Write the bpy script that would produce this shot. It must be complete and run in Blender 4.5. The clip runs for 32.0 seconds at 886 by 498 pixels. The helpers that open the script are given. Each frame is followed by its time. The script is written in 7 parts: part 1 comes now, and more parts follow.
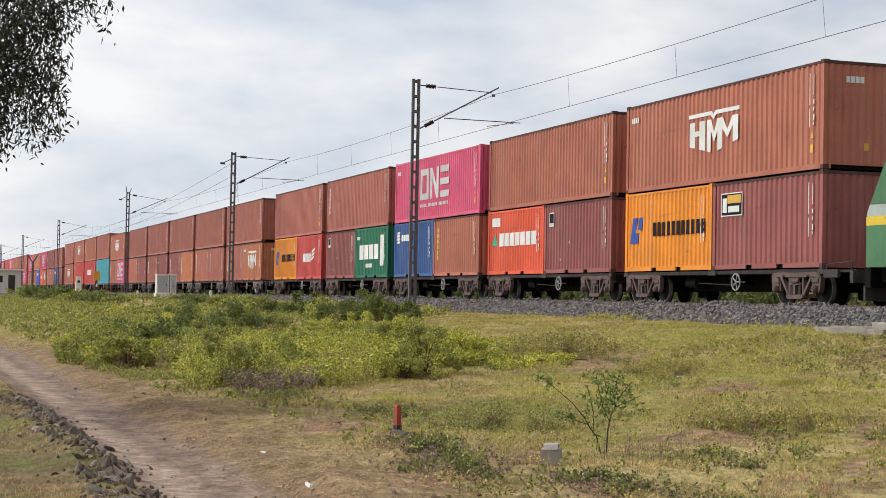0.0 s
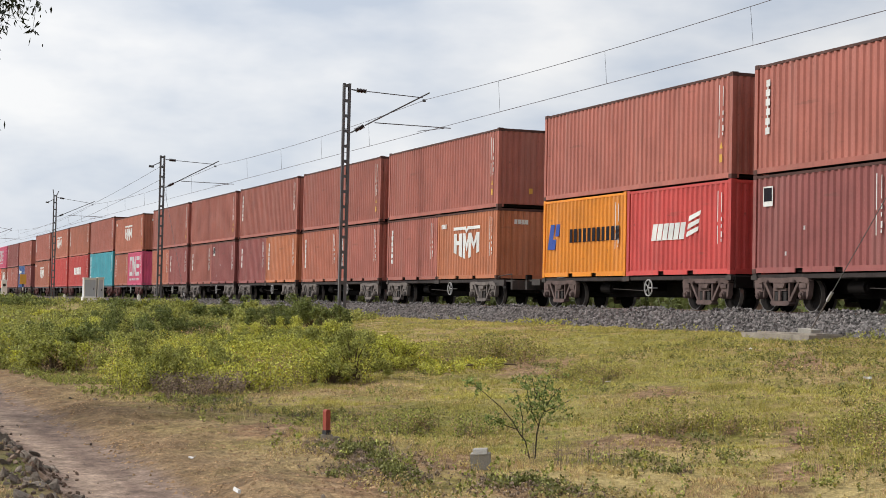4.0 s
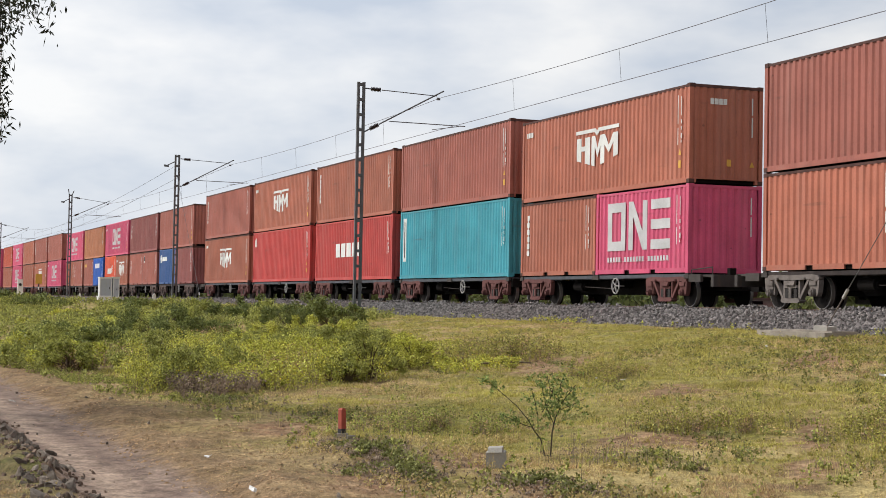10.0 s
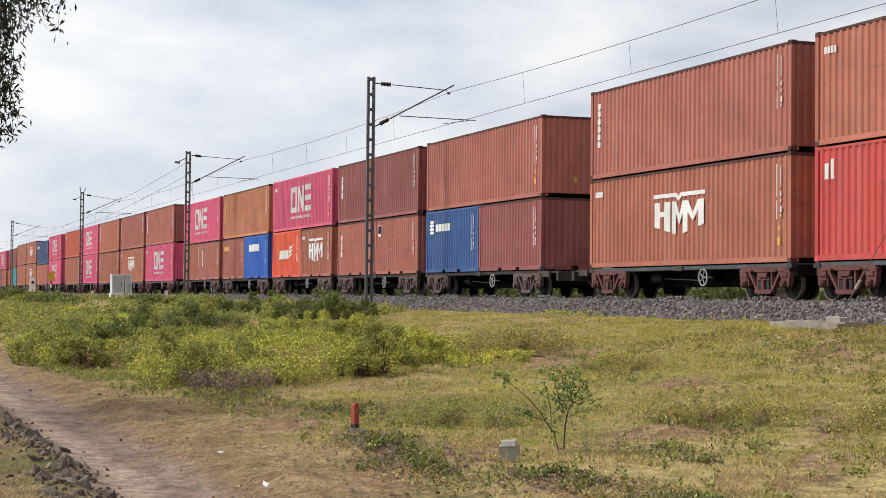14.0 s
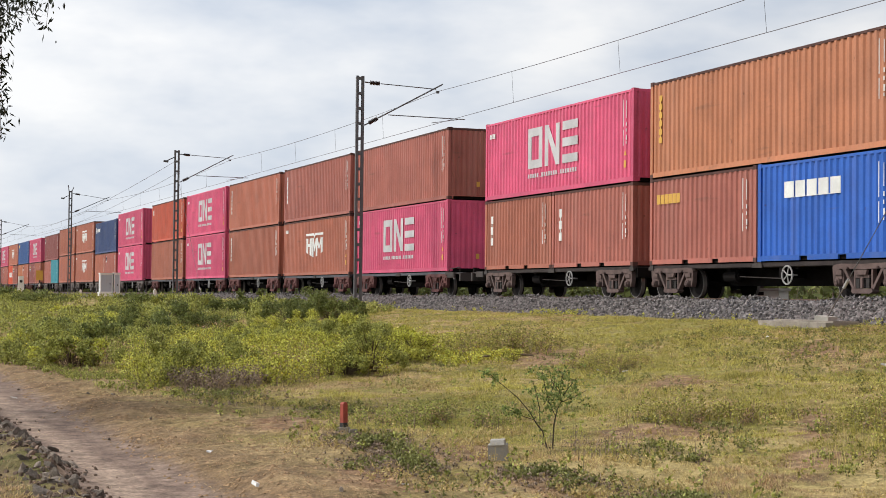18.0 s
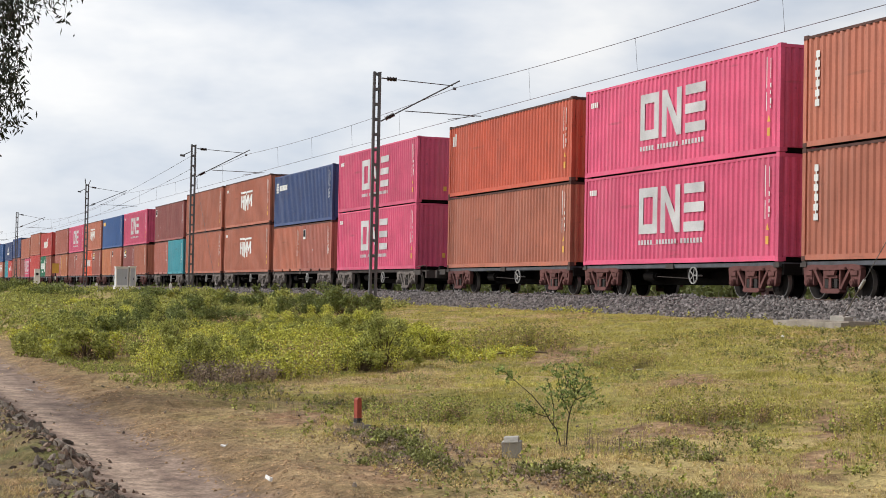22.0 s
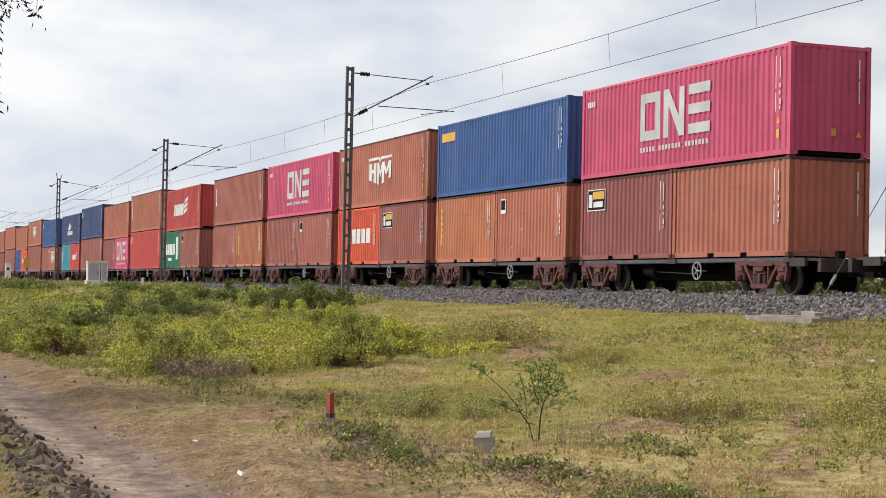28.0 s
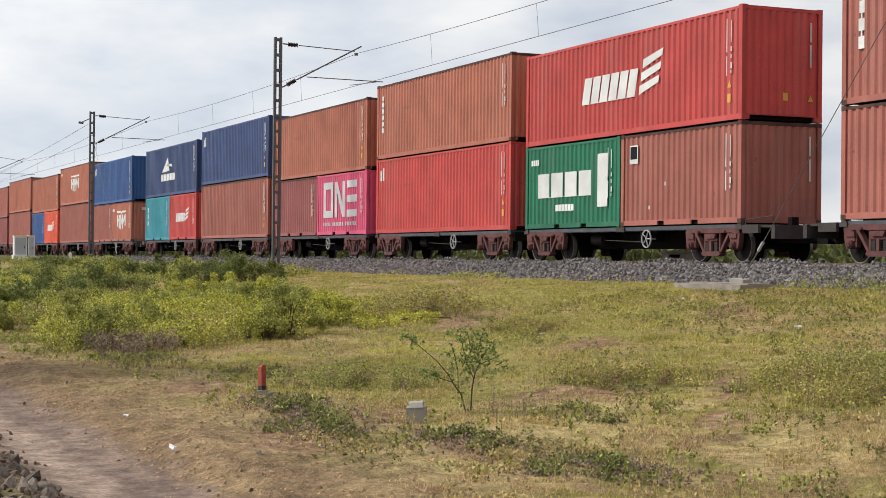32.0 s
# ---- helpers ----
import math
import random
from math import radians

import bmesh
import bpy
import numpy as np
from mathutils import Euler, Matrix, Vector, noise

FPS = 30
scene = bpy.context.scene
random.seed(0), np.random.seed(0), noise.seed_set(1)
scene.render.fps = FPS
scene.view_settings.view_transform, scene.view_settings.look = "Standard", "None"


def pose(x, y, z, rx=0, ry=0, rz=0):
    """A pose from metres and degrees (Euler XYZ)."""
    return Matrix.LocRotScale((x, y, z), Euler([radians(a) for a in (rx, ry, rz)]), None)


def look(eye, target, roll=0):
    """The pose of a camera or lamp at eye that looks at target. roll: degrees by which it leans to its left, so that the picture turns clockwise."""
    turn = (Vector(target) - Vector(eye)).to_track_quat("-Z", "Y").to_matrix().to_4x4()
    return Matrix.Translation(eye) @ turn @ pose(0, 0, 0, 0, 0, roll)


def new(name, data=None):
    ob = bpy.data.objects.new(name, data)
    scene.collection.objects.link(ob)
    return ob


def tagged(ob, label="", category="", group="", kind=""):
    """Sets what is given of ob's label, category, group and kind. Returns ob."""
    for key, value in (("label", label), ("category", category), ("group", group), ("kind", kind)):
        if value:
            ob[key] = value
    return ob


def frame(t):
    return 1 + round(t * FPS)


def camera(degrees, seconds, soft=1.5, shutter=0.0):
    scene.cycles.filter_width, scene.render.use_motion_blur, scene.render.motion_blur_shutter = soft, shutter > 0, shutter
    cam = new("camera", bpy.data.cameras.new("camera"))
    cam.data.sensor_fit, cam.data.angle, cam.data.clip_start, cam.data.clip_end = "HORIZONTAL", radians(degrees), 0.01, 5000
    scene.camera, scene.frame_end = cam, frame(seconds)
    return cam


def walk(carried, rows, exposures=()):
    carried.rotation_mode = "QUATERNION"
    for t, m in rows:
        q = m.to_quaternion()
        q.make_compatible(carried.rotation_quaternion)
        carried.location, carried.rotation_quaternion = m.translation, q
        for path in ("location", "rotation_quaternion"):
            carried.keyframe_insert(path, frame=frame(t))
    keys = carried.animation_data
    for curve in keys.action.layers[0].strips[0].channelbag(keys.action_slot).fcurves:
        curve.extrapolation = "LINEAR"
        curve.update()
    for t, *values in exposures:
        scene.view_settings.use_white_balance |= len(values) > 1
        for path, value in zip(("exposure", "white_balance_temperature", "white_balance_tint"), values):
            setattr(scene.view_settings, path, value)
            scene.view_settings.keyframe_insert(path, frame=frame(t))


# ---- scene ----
# The rails run along x (the train goes towards +x), rail top at z = 0, the eye at the origin.
cam = camera(30.47, 32.0, soft=0.65)


def aim(yaw, pitch, roll):
    """The pose of the hand-held camera: yaw from the +y axis to its left, in degrees."""
    a, b = radians(yaw), radians(pitch)
    return look((0, 0, 0), (-math.sin(a) * math.cos(b), math.cos(a) * math.cos(b), math.sin(b)), roll)


walk(cam, [(t, aim(a, b, c)) for t, a, b, c in [
    (0, 71.49, 1.73, 1.05), (0.5, 71.03, 1.80, 1.05), (1, 70.71, 1.81, 0.98), (1.5, 70.33, 1.83, 0.97), (2, 70.02, 1.86, 0.77),
    (2.5, 69.73, 1.89, 0.81), (4.5, 68.91, 1.95, 1.21), (5, 68.86, 1.94, 1.14), (5.5, 68.98, 1.96, 1.09), (6, 69.23, 1.96, 1.02),
    (6.5, 69.41, 1.93, 0.81), (7, 69.65, 1.88, 0.77), (7.5, 69.82, 1.85, 0.56), (8, 69.85, 1.83, 0.64), (8.5, 69.79, 1.83, 0.91),
    (9, 69.73, 1.83, 1.27), (9.5, 69.58, 1.85, 1.00), (10, 69.55, 1.88, 1.06), (10.5, 69.46, 1.89, 0.64), (11, 69.55, 1.86, 0.60),
    (11.5, 69.72, 1.82, 0.58), (12, 69.87, 1.76, 0.48), (12.5, 70.00, 1.70, 0.45), (13, 70.05, 1.67, 0.52), (13.5, 70.06, 1.66, 0.54),
    (14, 69.95, 1.67, 0.57), (14.5, 69.87, 1.66, 0.85), (16.5, 69.44, 1.63, 0.83), (17, 69.50, 1.65, 0.77), (17.5, 69.51, 1.66, 0.64),
    (18, 69.56, 1.64, 0.58), (18.5, 69.69, 1.62, 0.51), (19, 69.75, 1.63, 0.58), (19.5, 69.79, 1.61, 0.74), (20, 69.85, 1.58, 1.06),
    (20.5, 69.85, 1.56, 1.32), (21, 69.92, 1.54, 1.52), (21.5, 70.03, 1.55, 1.20), (22, 70.10, 1.51, 1.11), (22.5, 70.12, 1.48, 1.05),
    (23, 70.14, 1.40, 1.21), (23.5, 70.11, 1.36, 1.44), (24, 69.93, 1.36, 1.14), (24.5, 69.70, 1.42, 0.98), (25, 69.77, 1.44, 1.13),
    (25.5, 69.74, 1.46, 1.04), (27.5, 69.50, 1.40, 1.41), (28, 69.14, 1.36, 1.17), (28.5, 68.84, 1.25, 0.99), (29, 68.61, 1.05, 1.01),
    (29.5, 68.25, 0.92, 0.97), (30, 67.81, 0.78, 1.10), (30.5, 67.44, 0.62, 0.73), (31, 67.07, 0.48, 0.67), (31.5, 66.83, 0.39, 0.57),
    (32, 66.68, 0.36, 0.56),
]], exposures=[(0, 0.0), (5, 0.0), (12, 0.04), (20, 0.06), (25, 0.06), (32, 0.03)])

# metres that the train has gone, second by second
RUN = [0, 12.87, 25.88, 39.04, 52.26, 65.57, 79.06, 92.72, 106.45, 120.45, 134.75, 149.17, 163.53, 178, 192.78, 207.88, 223.18, 238.52, 253.91, 269.57, 285.48, 301.44, 317.52, 333.78, 350.36, 367.24, 384.23, 401.26, 418.31, 435.53, 453.08, 470.94, 488.86]

# ---------------------------------------------------------------- world and sun
SUN_EL, SUN_AZ = 40, 214
world = bpy.data.worlds.new("sky")
scene.world = world
world.use_nodes = True
wn, wl = world.node_tree.nodes, world.node_tree.links
wn.clear()
w_out, w_bg = wn.new("ShaderNodeOutputWorld"), wn.new("ShaderNodeBackground")
w_sky = wn.new("ShaderNodeTexSky")
w_sky.sky_type, w_sky.sun_disc = "NISHITA", False
w_sky.sun_elevation, w_sky.sun_rotation = radians(SUN_EL), radians(SUN_AZ)
w_co, w_map = wn.new("ShaderNodeTexCoord"), wn.new("ShaderNodeMapping")
w_map.inputs["Scale"].default_value = (1, 1, 2.6)
w_noise, w_ramp = wn.new("ShaderNodeTexNoise"), wn.new("ShaderNodeValToRGB")
w_noise.inputs["Scale"].default_value, w_noise.inputs["Detail"].default_value = 5.5, 5
w_noise.inputs["Roughness"].default_value = 0.52
w_ramp.color_ramp.elements[0].position, w_ramp.color_ramp.elements[1].position = 0.36, 0.64
w_ramp.color_ramp.elements[0].color = (5.9, 6.55, 7.6, 1)
w_ramp.color_ramp.elements[1].color = (9.6, 9.6, 9.65, 1)
w_mix = wn.new("ShaderNodeMix")
w_mix.data_type = "RGBA"
w_mix.inputs["Factor"].default_value = 0.93
wl.new(w_co.outputs["Generated"], w_map.inputs["Vector"])
wl.new(w_map.outputs["Vector"], w_noise.inputs["Vector"])
wl.new(w_noise.outputs["Fac"], w_ramp.inputs["Fac"])
wl.new(w_sky.outputs["Color"], w_mix.inputs["A"])
wl.new(w_ramp.outputs["Color"], w_mix.inputs["B"])
# the cloud cover is brighter towards the sun
w_dot, w_lum, w_mul = wn.new("ShaderNodeVectorMath"), wn.new("ShaderNodeMapRange"), wn.new("ShaderNodeVectorMath")
w_dot.operation, w_mul.operation = "DOT_PRODUCT", "SCALE"
w_dot.inputs[1].default_value = (math.sin(radians(SUN_AZ)) * math.cos(radians(SUN_EL)), math.cos(radians(SUN_AZ)) * math.cos(radians(SUN_EL)), math.sin(radians(SUN_EL)))
w_lum.inputs["From Min"].default_value, w_lum.inputs["From Max"].default_value = -1, 1
w_fall = wn.new("ShaderNodeValToRGB")
w_fall.color_ramp.interpolation = "EASE"
for k, (at, v) in enumerate(((0.0, 0.2), (0.27, 0.33), (0.49, 0.62), (0.7, 0.72), (1.0, 1.0))):
    e = w_fall.color_ramp.elements[0] if k == 0 else w_fall.color_ramp.elements[-1] if k == 4 else w_fall.color_ramp.elements.new(at)
    e.position, e.color = at, (v, v, v, 1)
w_gain = wn.new("ShaderNodeMath")
w_gain.operation = "MULTIPLY"
w_gain.inputs[1].default_value = 1.42
wl.new(w_co.outputs["Generated"], w_dot.inputs[0])
wl.new(w_dot.outputs["Value"], w_lum.inputs["Value"])
wl.new(w_mix.outputs["Result"], w_mul.inputs[0])
wl.new(w_lum.outputs["Result"], w_fall.inputs["Fac"])
wl.new(w_fall.outputs["Color"], w_gain.inputs[0])
wl.new(w_gain.outputs[0], w_mul.inputs["Scale"])
wl.new(w_mul.outputs[0], w_bg.inputs["Color"])
w_bg.inputs["Strength"].default_value = 0.1
wl.new(w_bg.outputs["Background"], w_out.inputs["Surface"])

sun = new("sun", bpy.data.lights.new("sun", "SUN"))
sun.data.energy, sun.data.angle, sun.data.color = 3.2, radians(9), (1.0, 0.95, 0.87)
sa, se = radians(SUN_AZ), radians(SUN_EL)
sun.matrix_world = look((0, 0, 0), (-math.sin(sa) * math.cos(se), -math.cos(sa) * math.cos(se), -math.sin(se)))


# ---------------------------------------------------------------- materials
def mat(name, col, rough=0.7, metal=0.0, var=0.15, scale=1.5, fine=30.0, bump=0.15, streak=0.0,
        streak_col=(0.09, 0.045, 0.03), island=0.0, shift=0.06, spec=0.4):
    """A procedural surface: two scales of noise, vertical streaks of dirt, relief, a shift of brightness per object."""
    m = bpy.data.materials.new(name)
    m.use_nodes = True
    n, l = m.node_tree.nodes, m.node_tree.links
    b = n["Principled BSDF"]
    co, info = n.new("ShaderNodeTexCoord"), n.new("ShaderNodeObjectInfo")
    off = n.new("ShaderNodeVectorMath")
    off.operation = "MULTIPLY_ADD"
    off.inputs[0].default_value = (1, 1, 1)
    l.new(info.outputs["Random"], off.inputs[0])
    off.inputs[1].default_value = (37, 17, 9)
    l.new(co.outputs["Object"], off.inputs[2])
    big, small = n.new("ShaderNodeTexNoise"), n.new("ShaderNodeTexNoise")
    big.inputs["Scale"].default_value, big.inputs["Detail"].default_value = scale, 4
    small.inputs["Scale"].default_value, small.inputs["Detail"].default_value = fine, 3
    for q in (big, small):
        l.new(off.outputs[0], q.inputs["Vector"])
    add = n.new("ShaderNodeMath")
    add.operation = "MULTIPLY_ADD"
    l.new(small.outputs["Fac"], add.inputs[0])
    add.inputs[1].default_value = 0.45
    l.new(big.outputs["Fac"], add.inputs[2])
    mr = n.new("ShaderNodeMapRange")
    mr.inputs["From Min"].default_value, mr.inputs["From Max"].default_value = 0.42, 1.02
    mr.inputs["To Min"].default_value, mr.inputs["To Max"].default_value = 1 - var, 1 + var
    l.new(add.outputs[0], mr.inputs["Value"])
    rnd = n.new("ShaderNodeMapRange")
    rnd.inputs["To Min"].default_value, rnd.inputs["To Max"].default_value = 1 - shift, 1 + shift
    l.new(info.outputs["Random"], rnd.inputs["Value"])
    mul = n.new("ShaderNodeMath")
    mul.operation = "MULTIPLY"
    l.new(mr.outputs["Result"], mul.inputs[0])
    l.new(rnd.outputs["Result"], mul.inputs[1])
    last = mul
    if island:
        geo = n.new("ShaderNodeNewGeometry")
        ir = n.new("ShaderNodeMapRange")
        ir.inputs["To Min"].default_value, ir.inputs["To Max"].default_value = 1 - island, 1 + island
        l.new(geo.outputs["Random Per Island"], ir.inputs["Value"])
        last = n.new("ShaderNodeMath")
        last.operation = "MULTIPLY"
        l.new(mul.outputs[0], last.inputs[0])
        l.new(ir.outputs["Result"], last.inputs[1])
    sc = n.new("ShaderNodeVectorMath")
    sc.operation = "SCALE"
    sc.inputs[0].default_value = col
    l.new(last.outputs[0], sc.inputs["Scale"])
    colour = sc.outputs[0]
    if streak:
        mp = n.new("ShaderNodeMapping")
        mp.inputs["Scale"].default_value = (5, 5, 0.55)
        l.new(off.outputs[0], mp.inputs["Vector"])
        st = n.new("ShaderNodeTexNoise")
        st.inputs["Scale"].default_value, st.inputs["Detail"].default_value = 1.3, 5
        l.new(mp.outputs["Vector"], st.inputs["Vector"])
        sr = n.new("ShaderNodeMapRange")
        sr.inputs["From Min"].default_value, sr.inputs["From Max"].default_value = 0.55, 0.8
        sr.inputs["To Max"].default_value = streak
        l.new(st.outputs["Fac"], sr.inputs["Value"])
        mx = n.new("ShaderNodeMix")
        mx.data_type = "RGBA"
        l.new(sr.outputs["Result"], mx.inputs["Factor"])
        l.new(colour, mx.inputs["A"])
        mx.inputs["B"].default_value = (*streak_col, 1)
        colour = mx.outputs["Result"]
    l.new(colour, b.inputs["Base Color"])
    b.inputs["Roughness"].default_value, b.inputs["Metallic"].default_value = rough, metal
    b.inputs["Specular IOR Level"].default_value = spec
    if bump:
        bp = n.new("ShaderNodeBump")
        bp.inputs["Strength"].default_value, bp.inputs["Distance"].default_value = bump, 0.01
        l.new(small.outputs["Fac"], bp.inputs["Height"])
        l.new(bp.outputs["Normal"], b.inputs["Normal"])
    return m


def paint(name, col, streak=0.35):
    """Weathered container paint: dirt streaks, sun-faded bands and small rust specks."""
    m = mat(name + "_paint", col, rough=0.58, var=0.2, scale=0.9, fine=16, bump=0.12, streak=streak, shift=0.13, spec=0.35)
    n, l = m.node_tree.nodes, m.node_tree.links
    b = n["Principled BSDF"]
    colour = b.inputs["Base Color"].links[0].from_socket
    co = n.new("ShaderNodeTexCoord")
    for size, lo, hi, to, tint in (((1.6, 1.6, 0.12), 0.5, 0.75, 0.3, [0.75 * c + 0.25 * v for c, v in zip(col, (0.55, 0.47, 0.42))]), ((7, 7, 5), 0.69, 0.75, 0.5, (0.07, 0.03, 0.02)), ((0.7, 0.7, 4.5), 0.66, 0.74, 0.3, (0.12, 0.075, 0.055))):
        mp, tx, mr, mx = n.new("ShaderNodeMapping"), n.new("ShaderNodeTexNoise"), n.new("ShaderNodeMapRange"), n.new("ShaderNodeMix")
        mp.inputs["Scale"].default_value = size
        info = n.new("ShaderNodeObjectInfo")
        l.new(info.outputs["Random"], mp.inputs["Location"])
        l.new(co.outputs["Object"], mp.inputs["Vector"])
        l.new(mp.outputs["Vector"], tx.inputs["Vector"])
        tx.inputs["Scale"].default_value, tx.inputs["Detail"].default_value = 1.0, 5
        mr.inputs["From Min"].default_value, mr.inputs["From Max"].default_value, mr.inputs["To Max"].default_value = lo, hi, to
        l.new(tx.outputs["Fac"], mr.inputs["Value"])
        mx.data_type = "RGBA"
        l.new(mr.outputs["Result"], mx.inputs["Factor"])
        l.new(colour, mx.inputs["A"])
        mx.inputs["B"].default_value = (*tint, 1)
        colour = mx.outputs["Result"]
    l.new(colour, b.inputs["Base Color"])
    return m


PAINT = {
    "orange_brown": paint("orange_brown", (0.395, 0.132, 0.084)),
    "red_brown": paint("red_brown", (0.355, 0.117, 0.089)),
    "tan_orange": paint("tan_orange", (0.46, 0.18, 0.092)),
    "maroon": paint("maroon", (0.27, 0.082, 0.076)),
    "pink": paint("pink", (0.57, 0.082, 0.168), 0.15),
    "orange": paint("orange", (0.70, 0.24, 0.02), 0.2),
    "bright_orange": paint("bright_orange", (0.68, 0.10, 0.045), 0.2),
    "red": paint("red", (0.49, 0.062, 0.056), 0.2),
    "light_orange": paint("light_orange", (0.47, 0.165, 0.08), 0.3),
    "red_orange": paint("red_orange", (0.48, 0.09, 0.05), 0.3),
    "green": paint("green", (0.012, 0.14, 0.075), 0.2),
    "blue": paint("blue", (0.034, 0.094, 0.265), 0.2),
    "bright_blue": paint("bright_blue", (0.02, 0.10, 0.42), 0.15),
    "navy": paint("navy", (0.038, 0.066, 0.17), 0.2),
    "teal": paint("teal", (0.05, 0.29, 0.36), 0.2),
}
M_WHITE = mat("white_lettering_paint", (0.64, 0.645, 0.63), rough=0.6, var=0.22, scale=1.2, bump=0.0, spec=0.3)
M_SILVER = mat("silvery_grey_lettering_paint", (0.47, 0.465, 0.475), rough=0.6, var=0.25, scale=1.2, bump=0.0, spec=0.3)
# rusty edge steel, with the dark shadow line along the top painted in
M_EDGE_GRIME_SHADE = mat("rust_and_shade_dark_edge_steel", (0.085, 0.042, 0.036), rough=0.8, var=0.45, scale=2.5, fine=20, bump=0.3, spec=0.2)
M_YELLOW = mat("faded_yellow_label_paint", (0.62, 0.36, 0.07), rough=0.6, var=0.1, bump=0.0, spec=0.3)
M_DARKBLUE = mat("dark_blue_lettering", (0.02, 0.06, 0.3), rough=0.6, var=0.1, bump=0.0)
M_INK = mat("faded_black_lettering", (0.014, 0.013, 0.018), rough=0.8, var=0.3, bump=0.0, spec=0.1)
M_LGREEN = mat("green_emblem", (0.02, 0.35, 0.2), rough=0.6, var=0.1, bump=0.0)
M_BLACK = mat("black_rubber_paint", (0.02, 0.02, 0.022), rough=0.6, var=0.2)
M_STEEL_GREY = mat("weathered_grey_steel", (0.052, 0.044, 0.041), rough=0.75, var=0.35, scale=2.5, streak=0.5, streak_col=(0.12, 0.07, 0.05), spec=0.25)
M_BOGIE_GREY = mat("dusty_grey_cast_steel", (0.15, 0.128, 0.117), rough=0.85, var=0.4, scale=3.5, bump=0.4, spec=0.25)
M_BOGIE_BROWN = mat("brown_dusted_cast_steel", (0.115, 0.08, 0.073), rough=0.85, var=0.4, scale=3.5, bump=0.4, spec=0.2)
M_BRAKE_WHEEL = mat("chalky_light_grey_steel", (0.34, 0.33, 0.32), rough=0.8, var=0.25, scale=6, spec=0.25)
M_SPRING = mat("greasy_black_spring_steel", (0.024, 0.02, 0.019), rough=0.7, var=0.3, scale=6, spec=0.3)
M_SILL = mat("dark_grimy_sill_steel", (0.036, 0.028, 0.027), rough=0.8, var=0.45, scale=2.5, streak=0.35, streak_col=(0.12, 0.10, 0.09), spec=0.2)
M_SILL_BLUE = mat("dusty_blue_grey_sill_steel", (0.085, 0.09, 0.105), rough=0.75, var=0.35, scale=2.5, streak=0.4, streak_col=(0.05, 0.04, 0.038), spec=0.2)
M_BOGIE_RED = mat("red_oxide_cast_steel", (0.12, 0.05, 0.046), rough=0.85, var=0.35, scale=3, bump=0.4, spec=0.25)
# grime plus the shade beneath the containers, both put into the base colour
M_UNDER = mat("grimy_shade_black_underframe", (0.009, 0.0075, 0.007), rough=0.95, var=0.35, scale=3, bump=0.4, spec=0.1)
# wheel steel darkened in colour too, for the shade they stand in
M_WHEEL = mat("shade_dark_brown_wheel_steel", (0.013, 0.0105, 0.0095), rough=0.85, metal=0.0, var=0.3, scale=4, spec=0.15)
M_TREAD = mat("bright_worn_wheel_tread", (0.30, 0.27, 0.25), rough=0.4, metal=0.7, var=0.15)
M_RAIL = mat("rusty_rail_steel", (0.16, 0.10, 0.075), rough=0.6, metal=0.4, var=0.25, scale=4)
M_CONCRETE = mat("weathered_concrete", (0.33, 0.31, 0.275), rough=0.9, var=0.2, scale=4, fine=60, bump=0.5, streak=0.25, streak_col=(0.2, 0.17, 0.13))
M_MAST = mat("dull_galvanised_steel", (0.13, 0.13, 0.135), rough=0.6, metal=0.5, var=0.2, scale=3)
M_WIRE = mat("dark_copper_wire", (0.10, 0.10, 0.11), rough=0.5, metal=0.6, var=0.1, bump=0.0)
M_INSULATOR = mat("brown_glazed_porcelain", (0.035, 0.02, 0.018), rough=0.25, var=0.15)
M_CAB_GREY = mat("light_grey_enamel_sheet", (0.56, 0.58, 0.60), rough=0.5, var=0.08, streak=0.3, streak_col=(0.3, 0.25, 0.2))
M_DOOR_GREY = mat("blue_grey_enamel_sheet", (0.40, 0.43, 0.47), rough=0.5, var=0.08, streak=0.25, streak_col=(0.3, 0.25, 0.2))
M_WHITEWASH = mat("flaking_whitewash", (0.70, 0.69, 0.65), rough=0.9, var=0.12, streak=0.3, streak_col=(0.35, 0.3, 0.25))
M_POST_RED = mat("faded_red_paint", (0.31, 0.06, 0.038), rough=0.75, var=0.25, scale=8, streak=0.3)
M_CLOD = mat("crumbled_tan_earth", (0.29, 0.19, 0.108), rough=0.95, var=0.3, scale=3, fine=25, bump=0.4, island=0.4, spec=0.1)
M_STONE = mat("dark_broken_basalt", (0.215, 0.178, 0.145), rough=0.95, var=0.45, scale=5, fine=40, bump=0.8, shift=0.55, spec=0.2)
M_RUBBLE = mat("earthy_brown_rubble", (0.17, 0.122, 0.092), rough=0.95, var=0.4, scale=4, fine=30, bump=0.7, island=0.5, spec=0.15)
M_BALLAST = mat("grey_ballast_stone", (0.168, 0.152, 0.145), rough=0.9, var=0.2, scale=6, bump=0.2, island=0.75)
# same stone, coloured darker to give shaded gaps between the loose stones
M_BALLAST_BED = mat("gap_shade_ballast_bed", (0.065, 0.058, 0.055), rough=0.95, var=0.45, scale=9, fine=35, bump=1.0)
M_SLAB = mat("old_stained_concrete", (0.25, 0.22, 0.185), rough=0.95, var=0.35, scale=3, fine=40, bump=0.6, streak=0.3, streak_col=(0.15, 0.12, 0.09), spec=0.2)
M_SAPLING = mat("dark_sapling_bark", (0.055, 0.042, 0.032), rough=0.9, var=0.25, scale=8, bump=0.3)
M_BARK = mat("grey_brown_bark", (0.14, 0.11, 0.085), rough=0.9, var=0.3, scale=6, bump=0.8)
M_TWIG = mat("brown_twig", (0.11, 0.08, 0.05), rough=0.9, var=0.2, scale=6, bump=0.2)
